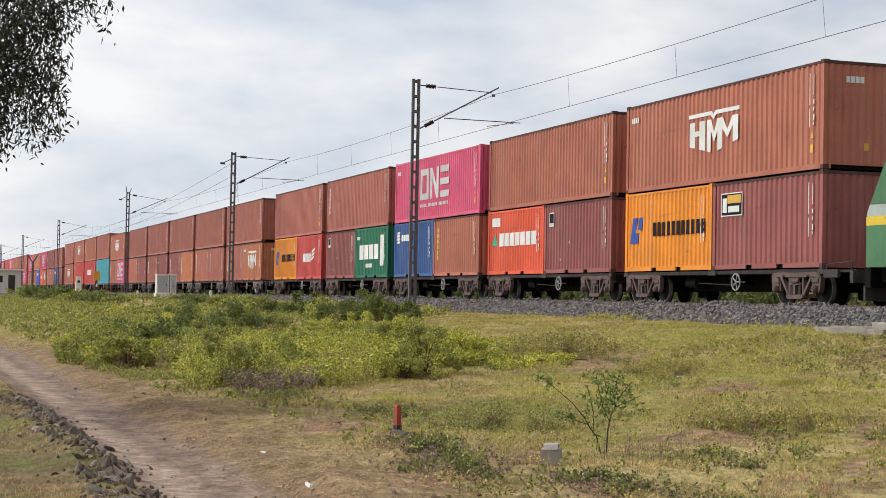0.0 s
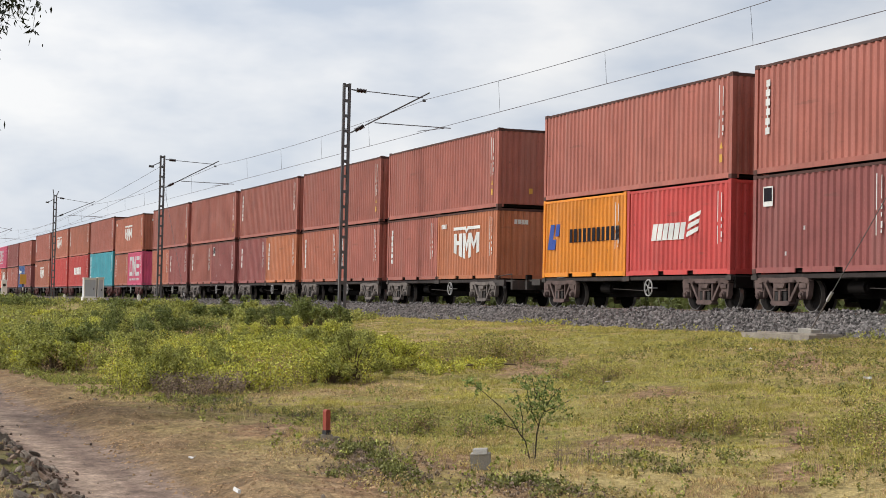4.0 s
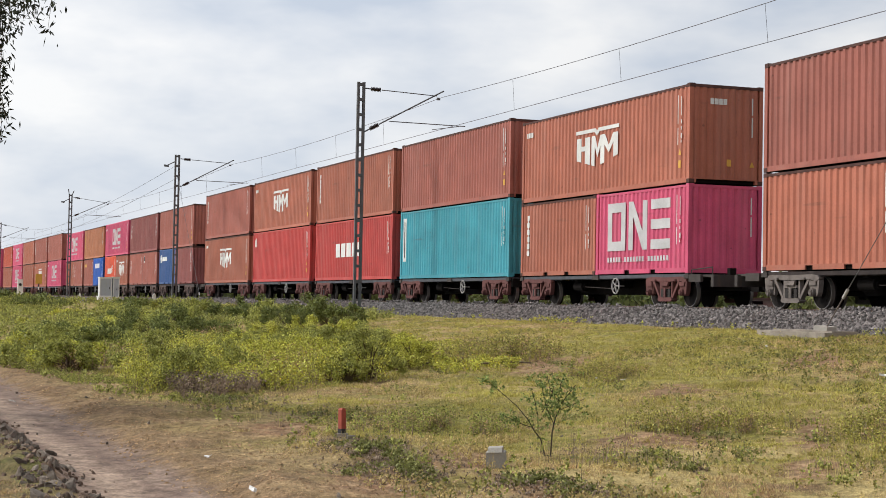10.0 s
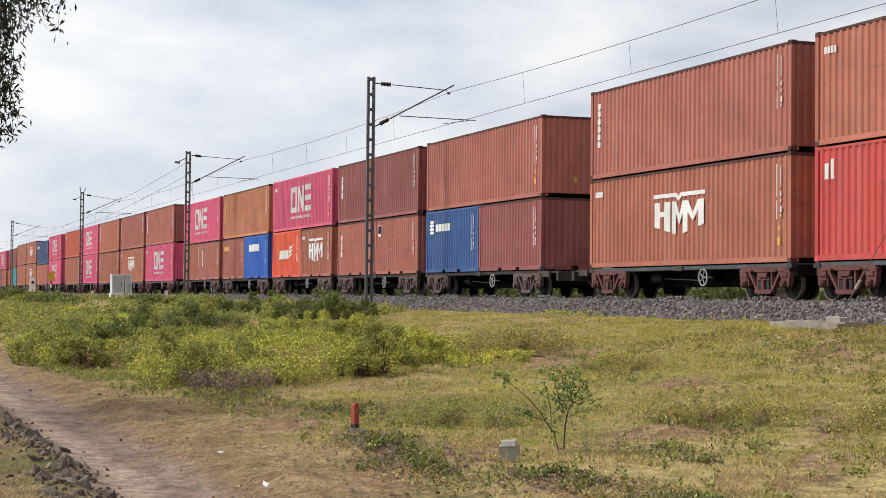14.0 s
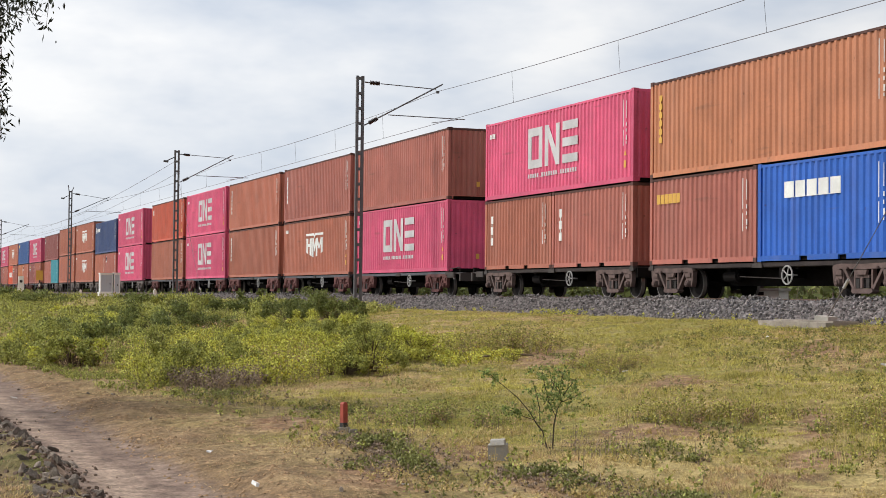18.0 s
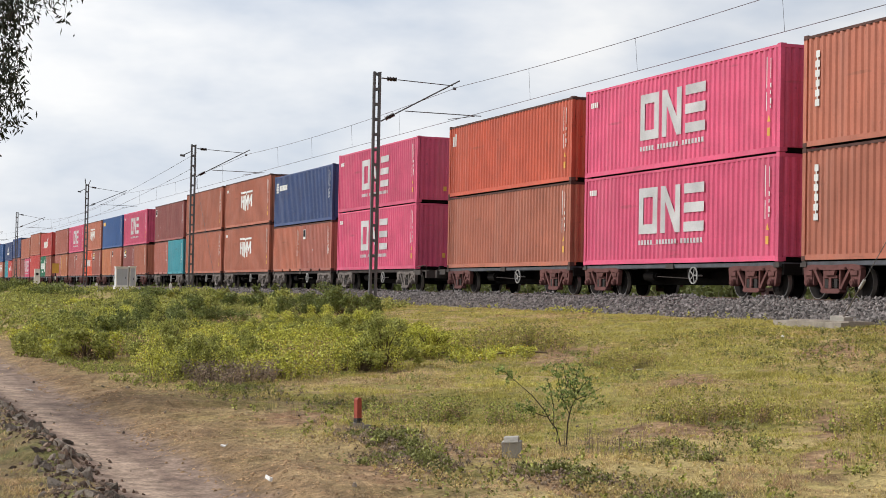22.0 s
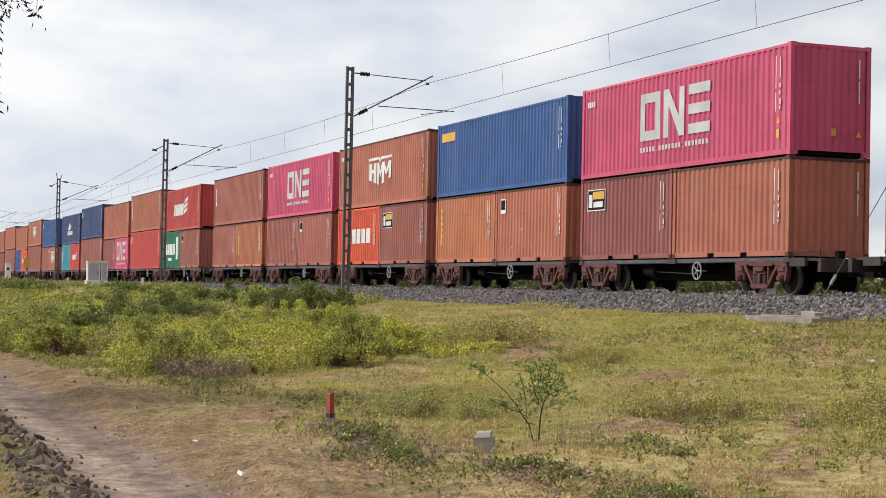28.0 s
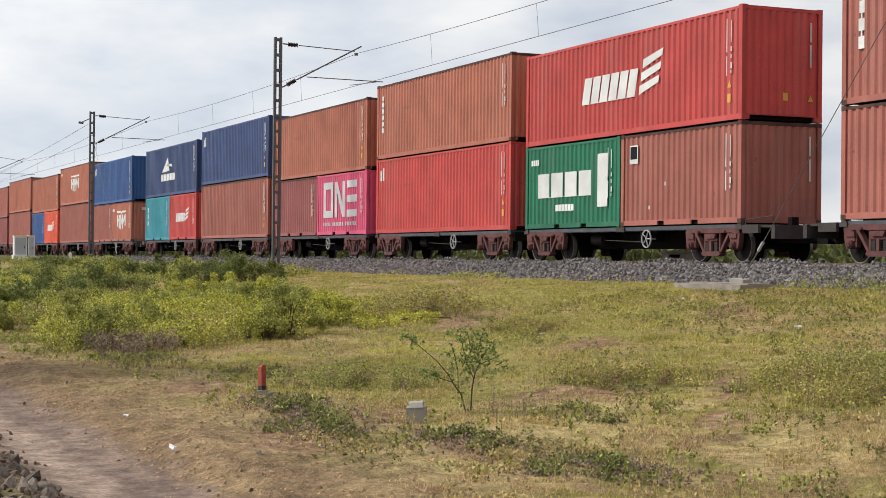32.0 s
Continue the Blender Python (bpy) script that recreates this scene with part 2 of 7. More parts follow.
M_GLASS = mat("dark_cab_glass", (0.02, 0.03, 0.03), rough=0.1, var=0.05, bump=0.0)
M_LOCO_GREEN = paint("loco_green", (0.05, 0.15, 0.07), 0.1)
M_LOCO_YELLOW = paint("loco_yellow", (0.6, 0.42, 0.03), 0.1)
M_LOCO_PALE = paint("loco_pale_grey", (0.35, 0.40, 0.38), 0.1)
M_PLASTIC = mat("white_litter_plastic", (0.75, 0.74, 0.72), rough=0.5, var=0.1, bump=0.1)


def leaf_mat(name, col, rough=0.6, island=0.6, scale=1.0, var=0.34, trans=0.25, fine=7):
    m = mat(name, col, rough=rough, var=var, scale=scale, fine=fine, bump=0.0, island=island, shift=0.02, spec=0.25)
    n, l = m.node_tree.nodes, m.node_tree.links
    b = n["Principled BSDF"]
    tr, mx = n.new("ShaderNodeBsdfTranslucent"), n.new("ShaderNodeMixShader")
    l.new(b.inputs["Base Color"].links[0].from_socket, tr.inputs["Color"])
    mx.inputs["Fac"].default_value = trans
    l.new(b.outputs["BSDF"], mx.inputs[1])
    l.new(tr.outputs["BSDF"], mx.inputs[2])
    l.new(mx.outputs["Shader"], n["Material Output"].inputs["Surface"])
    return m


M_LEAF_TREE = leaf_mat("olive_tree_leaf", (0.035, 0.042, 0.022), rough=0.5, trans=0.12)
M_LEAF_SHRUB = leaf_mat("dark_green_shrub_leaf", (0.165, 0.19, 0.055))
M_LEAF_MID = leaf_mat("mid_green_shrub_leaf", (0.315, 0.325, 0.085))
M_LEAF_HERB = leaf_mat("yellow_green_herb_leaf", (0.46, 0.455, 0.085), trans=0.16)
M_LEAF_MAT = leaf_mat("low_creeping_leaf", (0.205, 0.21, 0.066), trans=0.15)
M_LEAF_LIME = leaf_mat("pale_yellow_green_leaf", (0.325, 0.30, 0.075), trans=0.18)
M_LEAF_ACACIA = leaf_mat("fresh_green_leaflet", (0.20, 0.26, 0.075))
M_GRASS_GREEN = leaf_mat("yellowish_green_grass", (0.42, 0.375, 0.10), island=0.38, scale=0.5, var=0.42, fine=5, trans=0.3)
M_GRASS_DRY = leaf_mat("dry_straw_grass", (0.50, 0.395, 0.17), island=0.38, scale=0.5, var=0.4, fine=5, trans=0.3)
M_GRASS_RUST = leaf_mat("rusty_brown_dead_grass", (0.42, 0.285, 0.16), scale=0.8, var=0.5, fine=4, trans=0.3)
M_DEAD = leaf_mat("grey_brown_dead_stalk", (0.265, 0.20, 0.145))
M_FLOWER = leaf_mat("yellow_flower_petal", (0.60, 0.45, 0.03))


# ---------------------------------------------------------------- geometry helpers
class Geo:
    """Vertices and faces of one mesh, added piece by piece."""

    def __init__(self):
        self.v, self.f = [], []

    def box(self, x0, x1, y0, y1, z0, z1):
        k = len(self.v)
        self.v += [(x, y, z) for z in (z0, z1) for x, y in ((x0, y0), (x1, y0), (x1, y1), (x0, y1))]
        self.f += [tuple(k + i for i in q) for q in
                   ((0, 3, 2, 1), (4, 5, 6, 7), (0, 1, 5, 4), (1, 2, 6, 5), (2, 3, 7, 6), (3, 0, 4, 7))]
        return self

    def prism(self, pts, axis, a, b):
        """A polygon (counter-clockwise seen against the axis) drawn out from a to b along x, y or z."""
        k, n = len(self.v), len(pts)
        for c in (a, b):
            for u, w in pts:
                self.v.append((c, u, w) if axis == "x" else (w, c, u) if axis == "y" else (u, w, c))
        self.f.append(tuple(k + i for i in reversed(range(n))))
        self.f.append(tuple(k + n + i for i in range(n)))
        self.f += [(k + i, k + (i + 1) % n, k + n + (i + 1) % n, k + n + i) for i in range(n)]
        return self

    def tube(self, p, q, r, r2=None, n=6):
        p, q = Vector(p), Vector(q)
        d = (q - p).normalized()
        u = d.orthogonal().normalized()
        w = d.cross(u)
        k = len(self.v)
        for c, rr in ((p, r), (q, r if r2 is None else r2)):
            for i in range(n):
                a = 2 * math.pi * i / n
                self.v.append(tuple(c + rr * (math.cos(a) * u + math.sin(a) * w)))
        self.f += [(k + i, k + (i + 1) % n, k + n + (i + 1) % n, k + n + i) for i in range(n)]
        self.f += [tuple(k + i for i in reversed(range(n))), tuple(k + n + i for i in range(n))]
        return self

    def path(self, pts, r, r2=None, n=6):
        """One tube that follows the points, tapering from r to r2."""
        pts = [Vector(p) for p in pts]
        m = len(pts)
        k = len(self.v)
        u = (pts[1] - pts[0]).orthogonal().normalized()
        for i, p in enumerate(pts):
            d = (pts[min(i + 1, m - 1)] - pts[max(i - 1, 0)]).normalized()
            u = (u - d * u.dot(d)).normalized()
            w = d.cross(u)
            rr = r + ((r if r2 is None else r2) - r) * i / (m - 1)
            for j in range(n):
                a = 2 * math.pi * j / n
                self.v.append(tuple(p + rr * (math.cos(a) * u + math.sin(a) * w)))
        for i in range(m - 1):
            self.f += [(k + i * n + j, k + i * n + (j + 1) % n, k + (i + 1) * n + (j + 1) % n, k + (i + 1) * n + j) for j in range(n)]
        self.f += [tuple(k + j for j in reversed(range(n))), tuple(k + (m - 1) * n + j for j in range(n))]
        return self

    def ring(self, c, axis, r, w, depth, n=16):
        """A flat ring round c, in the plane across the axis."""
        c, ax = Vector(c), Vector(axis)
        u = ax.orthogonal().normalized()
        t = ax.cross(u)
        k = len(self.v)
        for i in range(n):
            a = 2 * math.pi * i / n
            d = math.cos(a) * u + math.sin(a) * t
            self.v += [tuple(c + d * rr + ax * h) for rr, h in ((r, -depth), (r, depth), (r - w, depth), (r - w, -depth))]
        for i in range(n):
            j = (i + 1) % n
            self.f += [(k + 4 * i + e, k + 4 * j + e, k + 4 * j + (e + 1) % 4, k + 4 * i + (e + 1) % 4) for e in range(4)]
        return self

    def mesh(self, name, material, smooth=False):
        me = bpy.data.meshes.new(name)
        me.from_pydata(self.v, [], self.f)
        me.materials.append(material)
        if smooth:
            me.shade_smooth()
        me.update()
        return me


def tri_mesh(name, v, material, per=3):
    """A mesh of loose triangles or quads out of an array (faces, per, 3)."""
    k = len(v)
    me = bpy.data.meshes.new(name)
    me.vertices.add(k * per)
    me.vertices.foreach_set("co", np.asarray(v, np.float32).ravel())
    me.loops.add(k * per)
    me.loops.foreach_set("vertex_index", np.arange(k * per, dtype=np.int32))
    me.polygons.add(k)
    me.polygons.foreach_set("loop_start", np.arange(0, k * per, per, dtype=np.int32))
    me.update(calc_edges=True)
    me.materials.append(material)
    return me


def put(name, mesh, parent=None, m=None, label=""):
    """One mesh object, as a part under parent or on its own."""
    ob = new(name, mesh)
    if parent:
        ob.parent = parent
    if m is not None:
        ob.matrix_local = m if isinstance(m, Matrix) else pose(*m)
    if label:
        ob["label"] = label
    return ob


def thing(name, label, category, group="", at=(0, 0, 0)):
    e = new(name)
    e.location = at
    return tagged(e, label, category, group)


CACHE = {}


def once(key, build):
    if key not in CACHE:
        CACHE[key] = build()
    return CACHE[key]


# ---------------------------------------------------------------- ground
def ramp(y):
    t = np.clip((y - 7) / 13.8, 0, 1)
    return -1.6 + 1.05 * (0.5 * t * t * (3 - 2 * t) + 0.5 * t)


def bumps(x, y):
    return (0.035 * np.sin(x * 0.9 + 1.3 * np.sin(y * 0.7)) * np.sin(y * 1.1 + x * 0.23)
            + 0.02 * np.sin(x * 2.3 + y * 1.7) * np.sin(y * 2.9 - x * 0.8)
            + 0.014 * np.sin(x * 4.3 - y * 2.1 + 2 * np.sin(y * 1.9)) * np.sin(y * 5.3 + x * 1.1 + np.sin(x * 2.7)))


def mound(x, y, cx, cy, rx, ry, h):
    return h * np.exp(-((x - cx) / rx) ** 2 - ((y - cy) / ry) ** 2)


HUMMOCKS = ((-15.6, 5.3, 1.3, 0.42, 0.07), (-14.2, 4.9, 0.9, 0.3, 0.06), (-12.8, 5.72, 0.8, 0.4, 0.07), (-10.9, 6.15, 0.7, 0.5, 0.08))


def ground_z(x, y):
    x, y = np.asarray(x, float), np.asarray(y, float)
    near = np.clip((40 - np.abs(y - 10)) / 20, 0, 1) * np.clip((160 + x) / 60, 0, 1)
    road = np.exp(-((y - 2.62) / 0.72) ** 4)
    z = ramp(y) + bumps(x, y) * near * (1 - 0.7 * road) * np.clip((21.5 - y) / 2, 0, 1)
    z = z - 0.12 * road * near
    z = z + mound(x, y, -17, 1.66, 9, 0.3, 0.15) * (0.8 + 0.3 * np.sin(x * 1.9 + np.sin(x * 5.1)))
    z = z + mound(x, y, -118, 17.2, 13, 3.0, 0.27)
    # low hummocks under the creeping plants, washed-out rills down the bare bank
    for cx, cy, rx, ry, h in HUMMOCKS:
        z = z + mound(x, y, cx, cy, rx, ry, h)
    bank = np.clip((y - 3.1) / 0.5, 0, 1) * np.clip((6.4 - y) / 1.2, 0, 1) * np.clip((x + 34) / 6, 0, 1) * np.clip((-9 - x) / 2, 0, 1)
    w = x * 0.8 + y * 1.5 + 0.6 * np.sin(y * 2.1) + 0.35 * np.sin(x * 1.9 + y)
    z = z + bank * (0.03 * np.sin(w * 2.3) * np.sin(x * 1.1 - y * 0.7) + 0.016 * np.sin(w * 6.1 + 1.3 * np.sin(x * 3.7)) + 0.01 * np.sin(x * 9.7 + 2 * np.sin(y * 8.3)) * np.sin(y * 11.9 + x * 2.3))
    return z


def spot(x, y, cx, cy, across, along):
    """1 in the middle of a patch, 0 outside; along runs away from the origin; the rim is ragged."""
    r = math.hypot(cx, cy)
    ux, uy = cx / r, cy / r
    u, w = (x - cx) * ux + (y - cy) * uy, -(x - cx) * uy + (y - cy) * ux
    q = (u / along) ** 2 + (w / across) ** 2
    q = q * (1 + 0.35 * np.sin(x * 3.1 + 2 * np.sin(y * 2.3)) + 0.25 * np.sin(y * 7.7 - x * 5.1))
    return np.clip(1.35 - q, 0, 1)


# middle, half width across and along: bare reddish soil, pale trodden straw, lush clumps of weeds
SOIL = ((-28.7, 13.0, 0.85, 2.6), (-16.3, 8.7, 0.75, 0.9), (-15.6, 6.05, 0.45, 1.6), (-15.8, 10.4, 0.2, 2.0), (-13.4, 4.4, 0.5, 1.0), (-12.4, 5.7, 0.35, 0.8), (-19.5, 5.2, 0.5, 1.6), (-24.0, 15.8, 0.6, 2.2), (-21.6, 11.8, 0.5, 1.4), (-13.3, 8.7, 0.3, 0.8))
PALE = ((-13.4, 6.9, 1.3, 1.2), (-14.9, 8.6, 1.6, 0.8), (-11.0, 5.2, 1.0, 1.2), (-11.4, 8.6, 1.2, 1.0), (-16.2, 4.4, 0.9, 1.2))
WORN = ((-20.5, 15.2, 3.6, 4.5), (-26.0, 17.3, 2.0, 4.0), (-16.5, 13.8, 2.2, 2.2), (-10.4, 7.9, 2.6, 2.4), (-12.4, 10.2, 1.6, 1.6))
TURF = ((-20.5, 8.6, 2.2, 3.6), (-17.8, 7.4, 1.2, 1.6), (-25.0, 13.6, 2.2, 3.0), (-33.0, 17.6, 2.6, 4.0))
LUSH = ((-17.0, 9.75, 0.95, 0.95), (-19.1, 7.0, 1.05, 1.0), (-31.6, 12.9, 1.2, 2.2), (-15.0, 10.9, 0.7, 1.3), (-15.2, 12.3, 1.3, 1.4), (-13.3, 10.4, 0.8, 0.9), (-25.2, 12.4, 0.7, 1.2))


def patches(x, y, which):
    out = np.zeros(np.shape(x))
    for p in which:
        out = np.maximum(out, spot(x, y, *p))
    return out


def grid_axis(a, b, fine, far, step):
    """Cuts that lie close between a and b and spread out to +-far."""
    mid = list(np.arange(a, b, fine))
    out, s, v = [], step, b
    while v < far:
        out.append(v)
        v += s
        s *= 1.35
    lo, s, v = [], step, a - step
    while v > -far:
        lo.append(v)
        v -= s
        s *= 1.35
    return np.array(sorted(lo) + mid + out)


def ground_material():
    m = bpy.data.materials.new("dry_grassy_earth")
    m.use_nodes = True
    n, l = m.node_tree.nodes, m.node_tree.links
    b = n["Principled BSDF"]
    b.inputs["Roughness"].default_value, b.inputs["Specular IOR Level"].default_value = 0.95, 0.15
    co = n.new("ShaderNodeTexCoord")

    def tex(scale, detail=4):
        q = n.new("ShaderNodeTexNoise")
        q.inputs["Scale"].default_value, q.inputs["Detail"].default_value = scale, detail
        l.new(co.outputs["Object"], q.inputs["Vector"])
        return q.outputs["Fac"]

    def rng(v, a, c, lo=0.0, hi=1.0):
        q = n.new("ShaderNodeMapRange")
        q.inputs["From Min"].default_value, q.inputs["From Max"].default_value = a, c
        q.inputs["To Min"].default_value, q.inputs["To Max"].default_value = lo, hi
        l.new(v, q.inputs["Value"])
        return q.outputs["Result"]

    def op(kind, a, c):
        q = n.new("ShaderNodeMath")
        q.operation = kind
        for i, s in enumerate((a, c)):
            if isinstance(s, (int, float)):
                q.inputs[i].default_value = s
            else:
                l.new(s, q.inputs[i])
        return q.outputs[0]

    def mix(f, a, c):
        q = n.new("ShaderNodeMix")
        q.data_type = "RGBA"
        l.new(f, q.inputs["Factor"])
        for key, s in (("A", a), ("B", c)):
            if isinstance(s, tuple):
                q.inputs[key].default_value = (*s, 1)
            else:
                l.new(s, q.inputs[key])
        return q.outputs["Result"]

    xyz = n.new("ShaderNodeSeparateXYZ")
    l.new(co.outputs["Object"], xyz.inputs["Vector"])
    cover = n.new("ShaderNodeAttribute")
    cover.attribute_name = "cover"
    rgb = n.new("ShaderNodeSeparateColor")
    l.new(cover.outputs["Color"], rgb.inputs["Color"])
    wob = op("MULTIPLY", op("SUBTRACT", tex(0.5, 5), 0.5), 2.2)
    yy = op("ADD", xyz.outputs["Y"], wob)
    grass = mix(rng(tex(0.55, 6), 0.42, 0.58), (0.29, 0.235, 0.078), (0.175, 0.165, 0.042))
    straw = mix(rng(tex(1.1, 6), 0.45, 0.58), grass, (0.38, 0.28, 0.13))
    straw = mix(rgb.outputs["Green"], straw, (0.41, 0.32, 0.14))
    straw = mix(op("MULTIPLY", rgb.outputs["Blue"], 0.65), straw, (0.26, 0.235, 0.066))
    earth = mix(rng(tex(1.4, 5), 0.35, 0.7), (0.20, 0.128, 0.072), (0.315, 0.218, 0.118))
    bare = op("MULTIPLY", rng(yy, 5.4, 3.6), rng(xyz.outputs["X"], -60, -46))
    odd = op("MULTIPLY", rng(tex(0.8, 5), 0.58, 0.68), rng(yy, 13, 8))
    col = mix(op("MAXIMUM", bare, odd), straw, earth)
    col = mix(op("MULTIPLY", rgb.outputs["Red"], 0.9), col, mix(rng(tex(4.5, 5), 0.4, 0.62), (0.22, 0.12, 0.072), (0.33, 0.22, 0.128)))
    # the dirt track: a pale wheel rut between darker sides, drawn out along the way
    drawn = n.new("ShaderNodeMapping")
    drawn.inputs["Scale"].default_value = (0.75, 2.2, 1)
    l.new(co.outputs["Object"], drawn.inputs["Vector"])
    ruts = n.new("ShaderNodeTexNoise")
    ruts.inputs["Scale"].default_value, ruts.inputs["Detail"].default_value = 1.6, 5
    l.new(drawn.outputs["Vector"], ruts.inputs["Vector"])
    wob2 = op("MULTIPLY", op("SUBTRACT", tex(1.6, 4), 0.5), 0.5)
    y2 = op("ADD", xyz.outputs["Y"], wob2)
    rut = op("MULTIPLY", rng(y2, 2.12, 2.3), rng(y2, 2.66, 2.46))
    pale = op("ADD", op("MULTIPLY", rut, 0.6), op("MULTIPLY", rng(ruts.outputs["Fac"], 0.4, 0.66), 0.45))
    road = mix(pale, (0.175, 0.122, 0.096), (0.34, 0.252, 0.192))
    on_road = op("MULTIPLY", rng(y2, 1.8, 2.0), rng(y2, 3.3, 3.02))
    col = mix(on_road, col, road)
    lawn = rng(y2, 1.9, 1.7)
    col = mix(lawn, col, mix(rng(tex(1.3, 6), 0.4, 0.6), (0.185, 0.135, 0.07), (0.14, 0.13, 0.045)))
    spec = rng(tex(26, 3), 0.3, 0.75, 0.66, 1.25)
    sc = n.new("ShaderNodeVectorMath")
    sc.operation = "SCALE"
    clod = rng(tex(5.5, 6), 0.32, 0.68, 0.64, 1.28)
    l.new(col, sc.inputs[0])
    l.new(op("MULTIPLY", spec, clod), sc.inputs["Scale"])
    l.new(sc.outputs[0], b.inputs["Base Color"])
    bp = n.new("ShaderNodeBump")
    bp.inputs["Distance"].default_value = 0.05
    l.new(op("SUBTRACT", 0.9, op("MULTIPLY", on_road, 0.6)), bp.inputs["Strength"])
    l.new(op("ADD", op("ADD", tex(18, 5), op("MULTIPLY", tex(5.5, 6), 1.6)), op("MULTIPLY", tex(70, 2), 0.4)), bp.inputs["Height"])
    l.new(bp.outputs["Normal"], b.inputs["Normal"])
    return m


def build_ground():
    xs, ys = grid_axis(-62, -8, 0.125, 4200, 0.5), grid_axis(-0.5, 23, 0.1, 4200, 0.4)
    gx, gy = np.meshgrid(xs, ys)
    gz = ground_z(gx, gy)
    v = np.stack([gx, gy, gz], -1).reshape(-1, 3)
    nx, ny = len(xs), len(ys)
    i = (np.arange(ny - 1)[:, None] * nx + np.arange(nx - 1)[None, :]).ravel()
    f = np.stack([i, i + 1, i + nx + 1, i + nx], -1)
    me = bpy.data.meshes.new("ground")
    me.from_pydata(v.tolist(), [], f.tolist())
    layer = me.attributes.new("cover", "FLOAT_COLOR", "POINT")
    near = (v[:, 0] > -60) & (v[:, 0] < -5) & (v[:, 1] > 0) & (v[:, 1] < 24)
    rgba = np.zeros((len(v), 4), np.float32)
    rgba[:, 3] = 1
    for k, which in enumerate((SOIL, PALE, LUSH + TURF)):
        rgba[near, k] = patches(v[near, 0], v[near, 1], which)
    layer.data.foreach_set("color", rgba.ravel())
    me.materials.append(ground_material())
    me.shade_smooth()
    tagged(put("ground", me), "dry sloping grassland with bare earth and a dirt track", "ground", kind="structure")


build_ground()

# ---------------------------------------------------------------- the track
Y_TRACK = 24.17
rng_b = np.random.default_rng(5)


def build_track():
    bed = Geo()
    x0, x1 = -900, 260
    prof = [(-3.3, -0.60), (3.3, -0.60), (2.0, -0.09), (1.3, -0.10), (-1.3, -0.10), (-2.05, -0.09)]
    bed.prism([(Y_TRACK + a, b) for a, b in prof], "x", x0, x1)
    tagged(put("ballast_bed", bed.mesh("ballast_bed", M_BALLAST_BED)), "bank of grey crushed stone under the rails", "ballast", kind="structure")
    for side in (-1, 1):
        r, y = Geo(), Y_TRACK + side * 0.873
        pr = [(-0.07, -0.17), (0.07, -0.17), (0.07, -0.155), (0.012, -0.13), (0.012, -0.045), (0.036, -0.03), (0.036, 0), (-0.036, 0),
              (-0.036, -0.03), (-0.012, -0.045), (-0.012, -0.13), (-0.07, -0.155)]
        r.prism([(y + a, b) for a, b in pr], "x", x0, x1)
        tagged(put("rail", r.mesh("rail", M_RAIL)), "rusty steel rail on concrete sleepers", "rail", "rails of the track", "structure")
    sl = Geo()
    sl.prism([(-1.37, -0.30), (1.37, -0.30), (1.37, -0.16), (1.0, -0.14), (-1.0, -0.14), (-1.37, -0.16)], "x", -0.12, 0.12)
    me = sl.mesh("sleeper", M_CONCRETE)
    row = thing("sleeper_row", "concrete sleepers half buried in grey ballast", "sleepers", at=(0, Y_TRACK, 0))
    row["kind"] = "structure"
    for i in range(200):
        put("sleeper", me, row, (-118 + i * 0.6, 0, 0.0))
    far = Geo()
    for i in range(500):
        x = -118.6 - i * 0.6
        far.box(x - 0.12, x + 0.12, -1.37, 1.37, -0.3, -0.15)
    tagged(put("far_sleeper_row", far.mesh("far_sleeper_row", M_CONCRETE), None, (0, Y_TRACK, 0)), "distant concrete sleepers in the ballast", "sleepers", kind="stuff")
    # loose stones on the shoulder and between the rails
    n = 34000
    x = -22 - 90 * rng_b.random(n) ** 1.6
    u = rng_b.random(n)
    off = np.where(u < 0.8, -3.25 + 2.0 * rng_b.random(n), -1.3 + 2.6 * rng_b.random(n))
    z = np.interp(off, [-3.3, -2.05, -1.3, 1.3, 2.0], [-0.60, -0.09, -0.10, -0.10, -0.09])
    # the heaps between the sleepers stand a little higher
    heap = (np.abs(off + 1.15) < 0.55) * 0.07 * np.clip(np.sin(x * 2 * np.pi / 0.6) + np.sin(x * 1.3), 0, 2)
    size = rng_b.uniform(0.025, 0.06, n)
    c = np.stack([x, Y_TRACK + off, z + heap + size * 0.3], -1)
    base = np.array([(1, 0, 0), (-1, 0, 0), (0, 1, 0), (0, -1, 0), (0, 0, 1), (0, 0, -1)], float)
    tri = np.array([(0, 2, 4), (2, 1, 4), (1, 3, 4), (3, 0, 4), (2, 0, 5), (1, 2, 5), (3, 1, 5), (0, 3, 5)])
    p = base[None] * rng_b.uniform(0.6, 1.35, (n, 6, 1)) * size[:, None, None]
    a = rng_b.random(n) * 6.283
    rot = np.stack([np.stack([np.cos(a), -np.sin(a), 0 * a], -1), np.stack([np.sin(a), np.cos(a), 0 * a], -1), np.stack([0 * a, 0 * a, 1 + 0 * a], -1)], -2)
    tip = rng_b.uniform(-0.6, 0.6, n)
    rx = np.stack([np.stack([1 + 0 * a, 0 * a, 0 * a], -1), np.stack([0 * a, np.cos(tip), -np.sin(tip)], -1), np.stack([0 * a, np.sin(tip), np.cos(tip)], -1)], -2)
    p = np.einsum("nij,njk,nvk->nvi", rx, rot, p) + c[:, None]
    me = bpy.data.meshes.new("ballast_stones")
    me.from_pydata(p.reshape(-1, 3).tolist(), [], (tri[None] + 6 * np.arange(n)[:, None, None]).reshape(-1, 3).tolist())
    me.materials.append(M_BALLAST)
